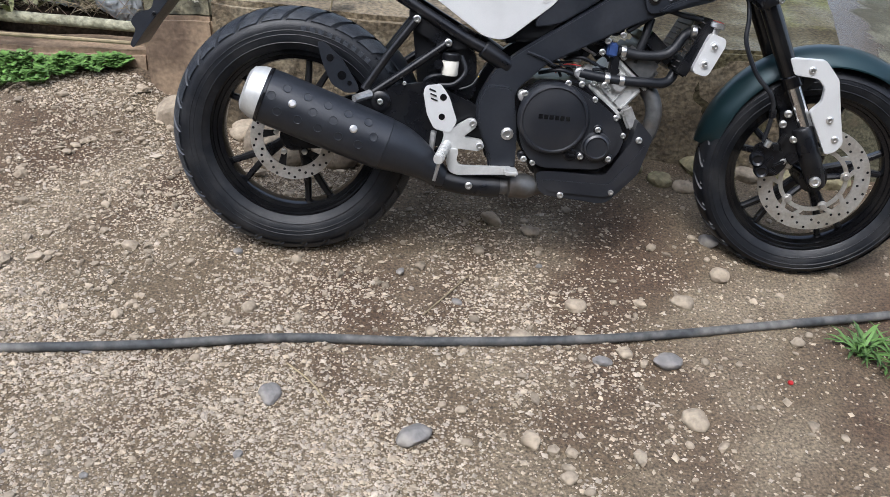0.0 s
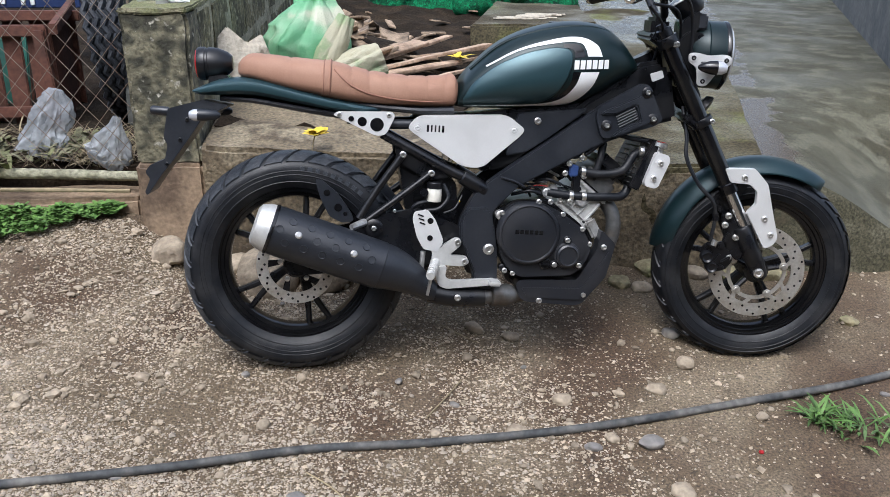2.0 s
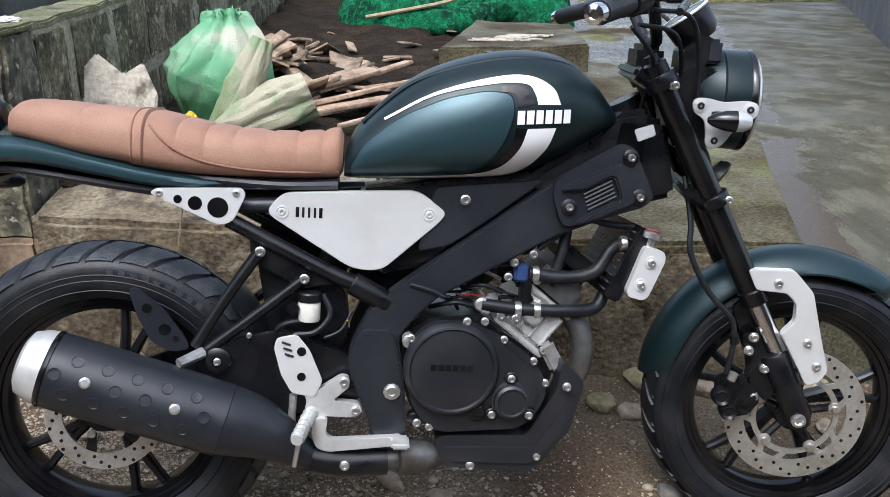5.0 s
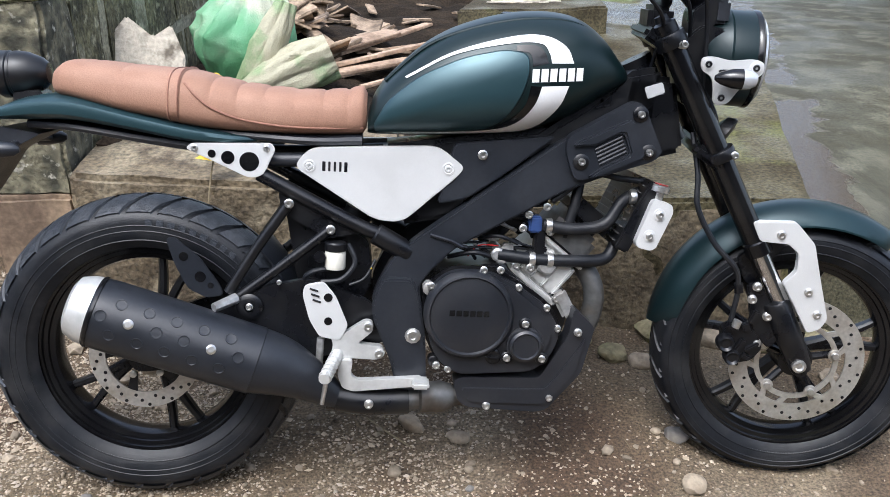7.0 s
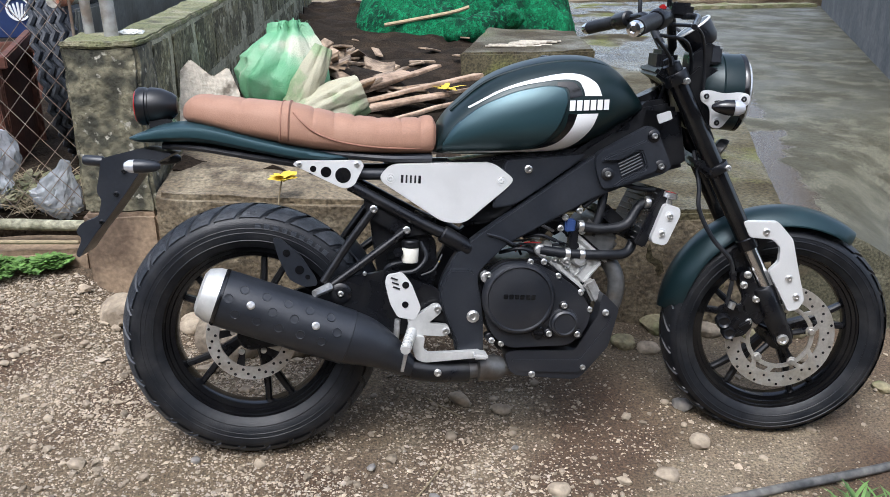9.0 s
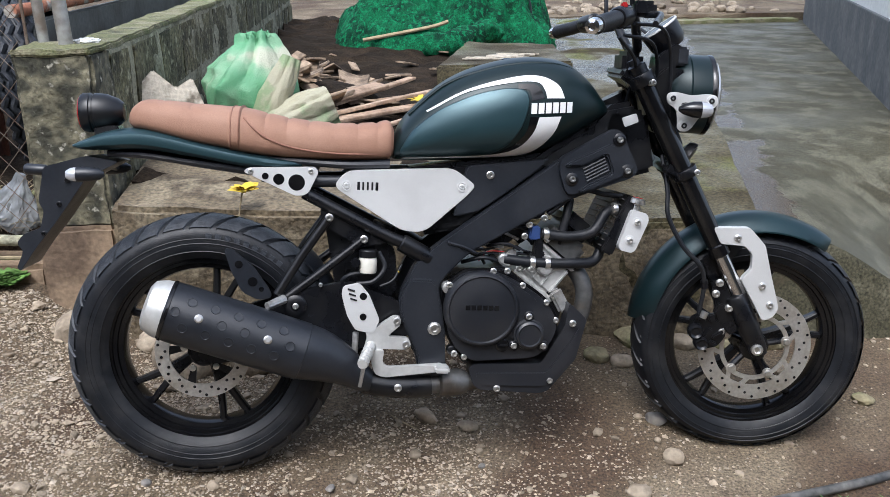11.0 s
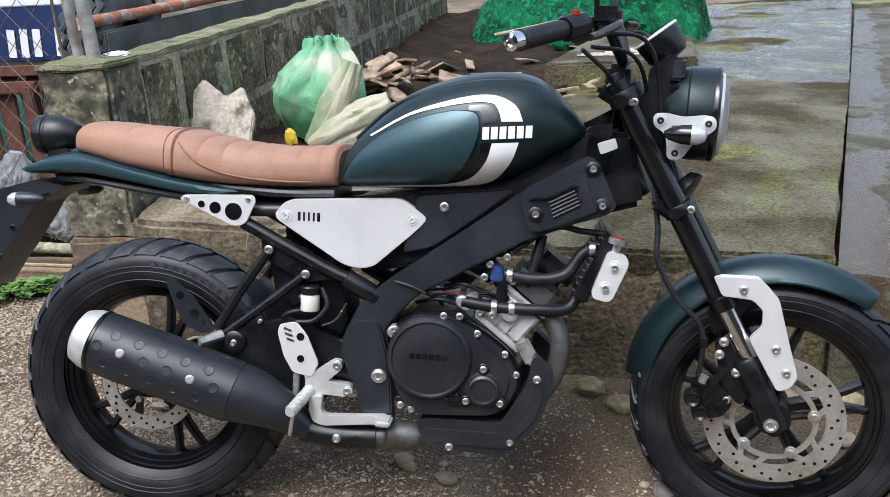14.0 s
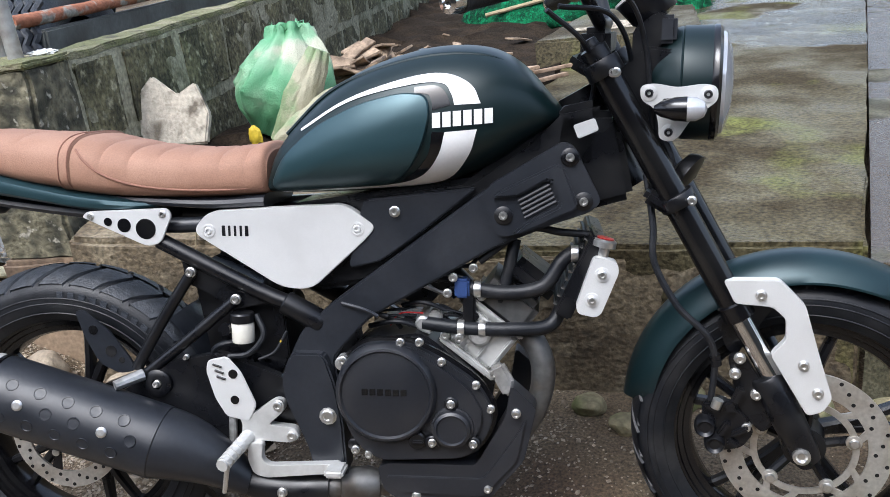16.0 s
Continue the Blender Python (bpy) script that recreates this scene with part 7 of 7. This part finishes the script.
for k, (x, y, r, material, label) in enumerate(stones):
    thing("stone", pebble(r, k + 2, 3, 0.62), material, label, "stone", Matrix.Translation((x, y, ground_height(x, y) + r * 0.22)) @ pose(0, 0, 0, rnd.uniform(-8, 8), rnd.uniform(-8, 8), rnd.uniform(0, 360)), "yard stones")
for k in range(80):
    x, y = rnd.uniform(-1.3, 1.7), rnd.uniform(-1.0, 0.5)
    r = rnd.uniform(0.008, 0.016)
    thing("stone", pebble(r, k + 60, 2, 0.6), STONE if rnd.random() < 0.75 else GREYSTONE, "small stone lying on the dirt", "stone", Matrix.Translation((x, y, ground_height(x, y) + r * 0.25)) @ pose(0, 0, 0, 0, 0, rnd.uniform(0, 360)), "yard stones")
for pts in ([(0.27, -0.307), (0.33, -0.22), (0.388, -0.127)], [(-0.042, -0.487), (0.02, -0.55), (0.071, -0.621)], [(0.354, 0.174), (0.40, 0.125), (0.459, 0.064)]):
    thing("dry_stick", bar([(x, y, ground_height(x, y) + 0.006) for x, y in pts], 0.0022, 6, 3), DRYGRASS, "thin dry stick on the dirt", "stick", group="dry sticks")
thing("red_scrap", pebble(0.008, 3, 2), RED, "small red plastic scrap on the dirt", "scrap", Matrix.Translation((1.135, -0.50, ground_height(1.135, -0.5) + 0.004)))
hose_pts = [(-2.2, -0.62), (-1.4, -0.52), (-0.75, -0.475), (-0.389, -0.448), (-0.063, -0.408), (0.279, -0.404), (0.626, -0.388), (0.916, -0.345), (1.226, -0.283), (1.50, -0.235), (2.0, -0.15), (2.8, -0.2)]
thing("garden_hose", tube(bmesh.new(), [(x, y, ground_height(x, y) + 0.011) for x, y in hose_pts], 0.0115, 12, 14), HOSE, "dusty black water hose lying across the dirt", "hose")


def gravel(name, n, size, material, label, seed, dense):
    """Loose gravel in one mesh of angular bits."""
    rng = np.random.RandomState(seed)
    if size > 0.005:
        bm = bmesh.new()
        bmesh.ops.create_icosphere(bm, subdivisions=1, radius=1.0)
        base = np.array([v.co[:] for v in bm.verts])
        tri = np.array([[v.index for v in f.verts] for f in bm.faces])
        bm.free()
    else:
        base = np.array([(1, 0, 0), (0, 1, 0), (-1, 0, 0), (0, -1, 0), (0, 0, 1), (0, 0, -1)], float)
        tri = np.array([(0, 1, 4), (1, 2, 4), (2, 3, 4), (3, 0, 4), (1, 0, 5), (2, 1, 5), (3, 2, 5), (0, 3, 5)])
    spots = []
    while len(spots) < n:
        x, y = rng.uniform(-2.6, 2.6), rng.uniform(-2.4, 0.72)
        fade = max(0.0, min(1.0, (2.6 - abs(x)) / 1.1)) * max(0.0, min(1.0, (y + 2.4) / 1.2))
        if rng.rand() < dense(x, y) * fade:
            spots.append((x, y, ground_height(x, y)))
    spots = np.array(spots)
    r = size * np.exp(rng.normal(0, 0.42, n))
    jag = 1 + rng.uniform(-0.22, 0.22, (n, len(base), 1))
    sq = np.stack([rng.uniform(0.8, 1.4, n), rng.uniform(0.6, 1.0, n), rng.uniform(0.4, 0.75, n)], 1)
    pts = base[None] * jag * sq[:, None, :] * r[:, None, None]
    a = rng.uniform(0, 2 * np.pi, n)
    c, s = np.cos(a)[:, None], np.sin(a)[:, None]
    x, y = pts[:, :, 0] * c - pts[:, :, 1] * s, pts[:, :, 0] * s + pts[:, :, 1] * c
    pts = np.stack([x, y, pts[:, :, 2]], 2) + spots[:, None, :] + np.stack([0 * r, 0 * r, r * 0.25], 1)[:, None, :]
    faces = (tri[None] + (np.arange(n) * len(base))[:, None, None]).reshape(-1, 3)
    me = bpy.data.meshes.new(name)
    me.from_pydata(pts.reshape(-1, 3).tolist(), [], faces.tolist())
    me.materials.append(material)
    return tagged(new(name, me), label, "gravel", kind="stuff")


def patchy(x, y):
    left = 1 / (1 + math.exp((x - 0.62 + 0.25 * y) * 6))
    n = 0.5 + 0.9 * noise.noise(Vector((x * 2.3, y * 2.3, 7.0))) + 0.5 * noise.noise(Vector((x * 7, y * 7, 3.0)))
    return max(0.03, min(1.0, (0.07 + 0.93 * left) * max(0.08, n + 0.15)))


gravel("fine_gravel", 95000, 0.0029, GRAVEL, "fine brown gravel bits in the dirt", 2, patchy)
gravel("pale_gravel", 46000, 0.0027, GRAVEL_PALE, "fine pale gravel bits in the dirt", 5, lambda x, y: patchy(x, y) ** 1.5)
gravel("foreground_grit", 60000, 0.0027, GRAVEL_PALE, "pale grit in the near dirt", 12, lambda x, y: (0.1 + 0.9 * patchy(x, y)) * max(0.0, min(1.0, (-0.02 - y) / 0.3)) * max(0.02, min(1.0, (0.70 - x) / 0.5)))
gravel("cobbles", 420, 0.0105, STONE, "brown pebbles near the post", 15, lambda x, y: 1.0 if x < -0.35 and y > -0.35 else 0.06)
gravel("coarse_gravel", 2300, 0.0066, STONE, "coarse brown gravel on the dirt", 9, lambda x, y: 0.25 + 0.5 * patchy(x, y) + (0.4 if x < -0.4 else 0))
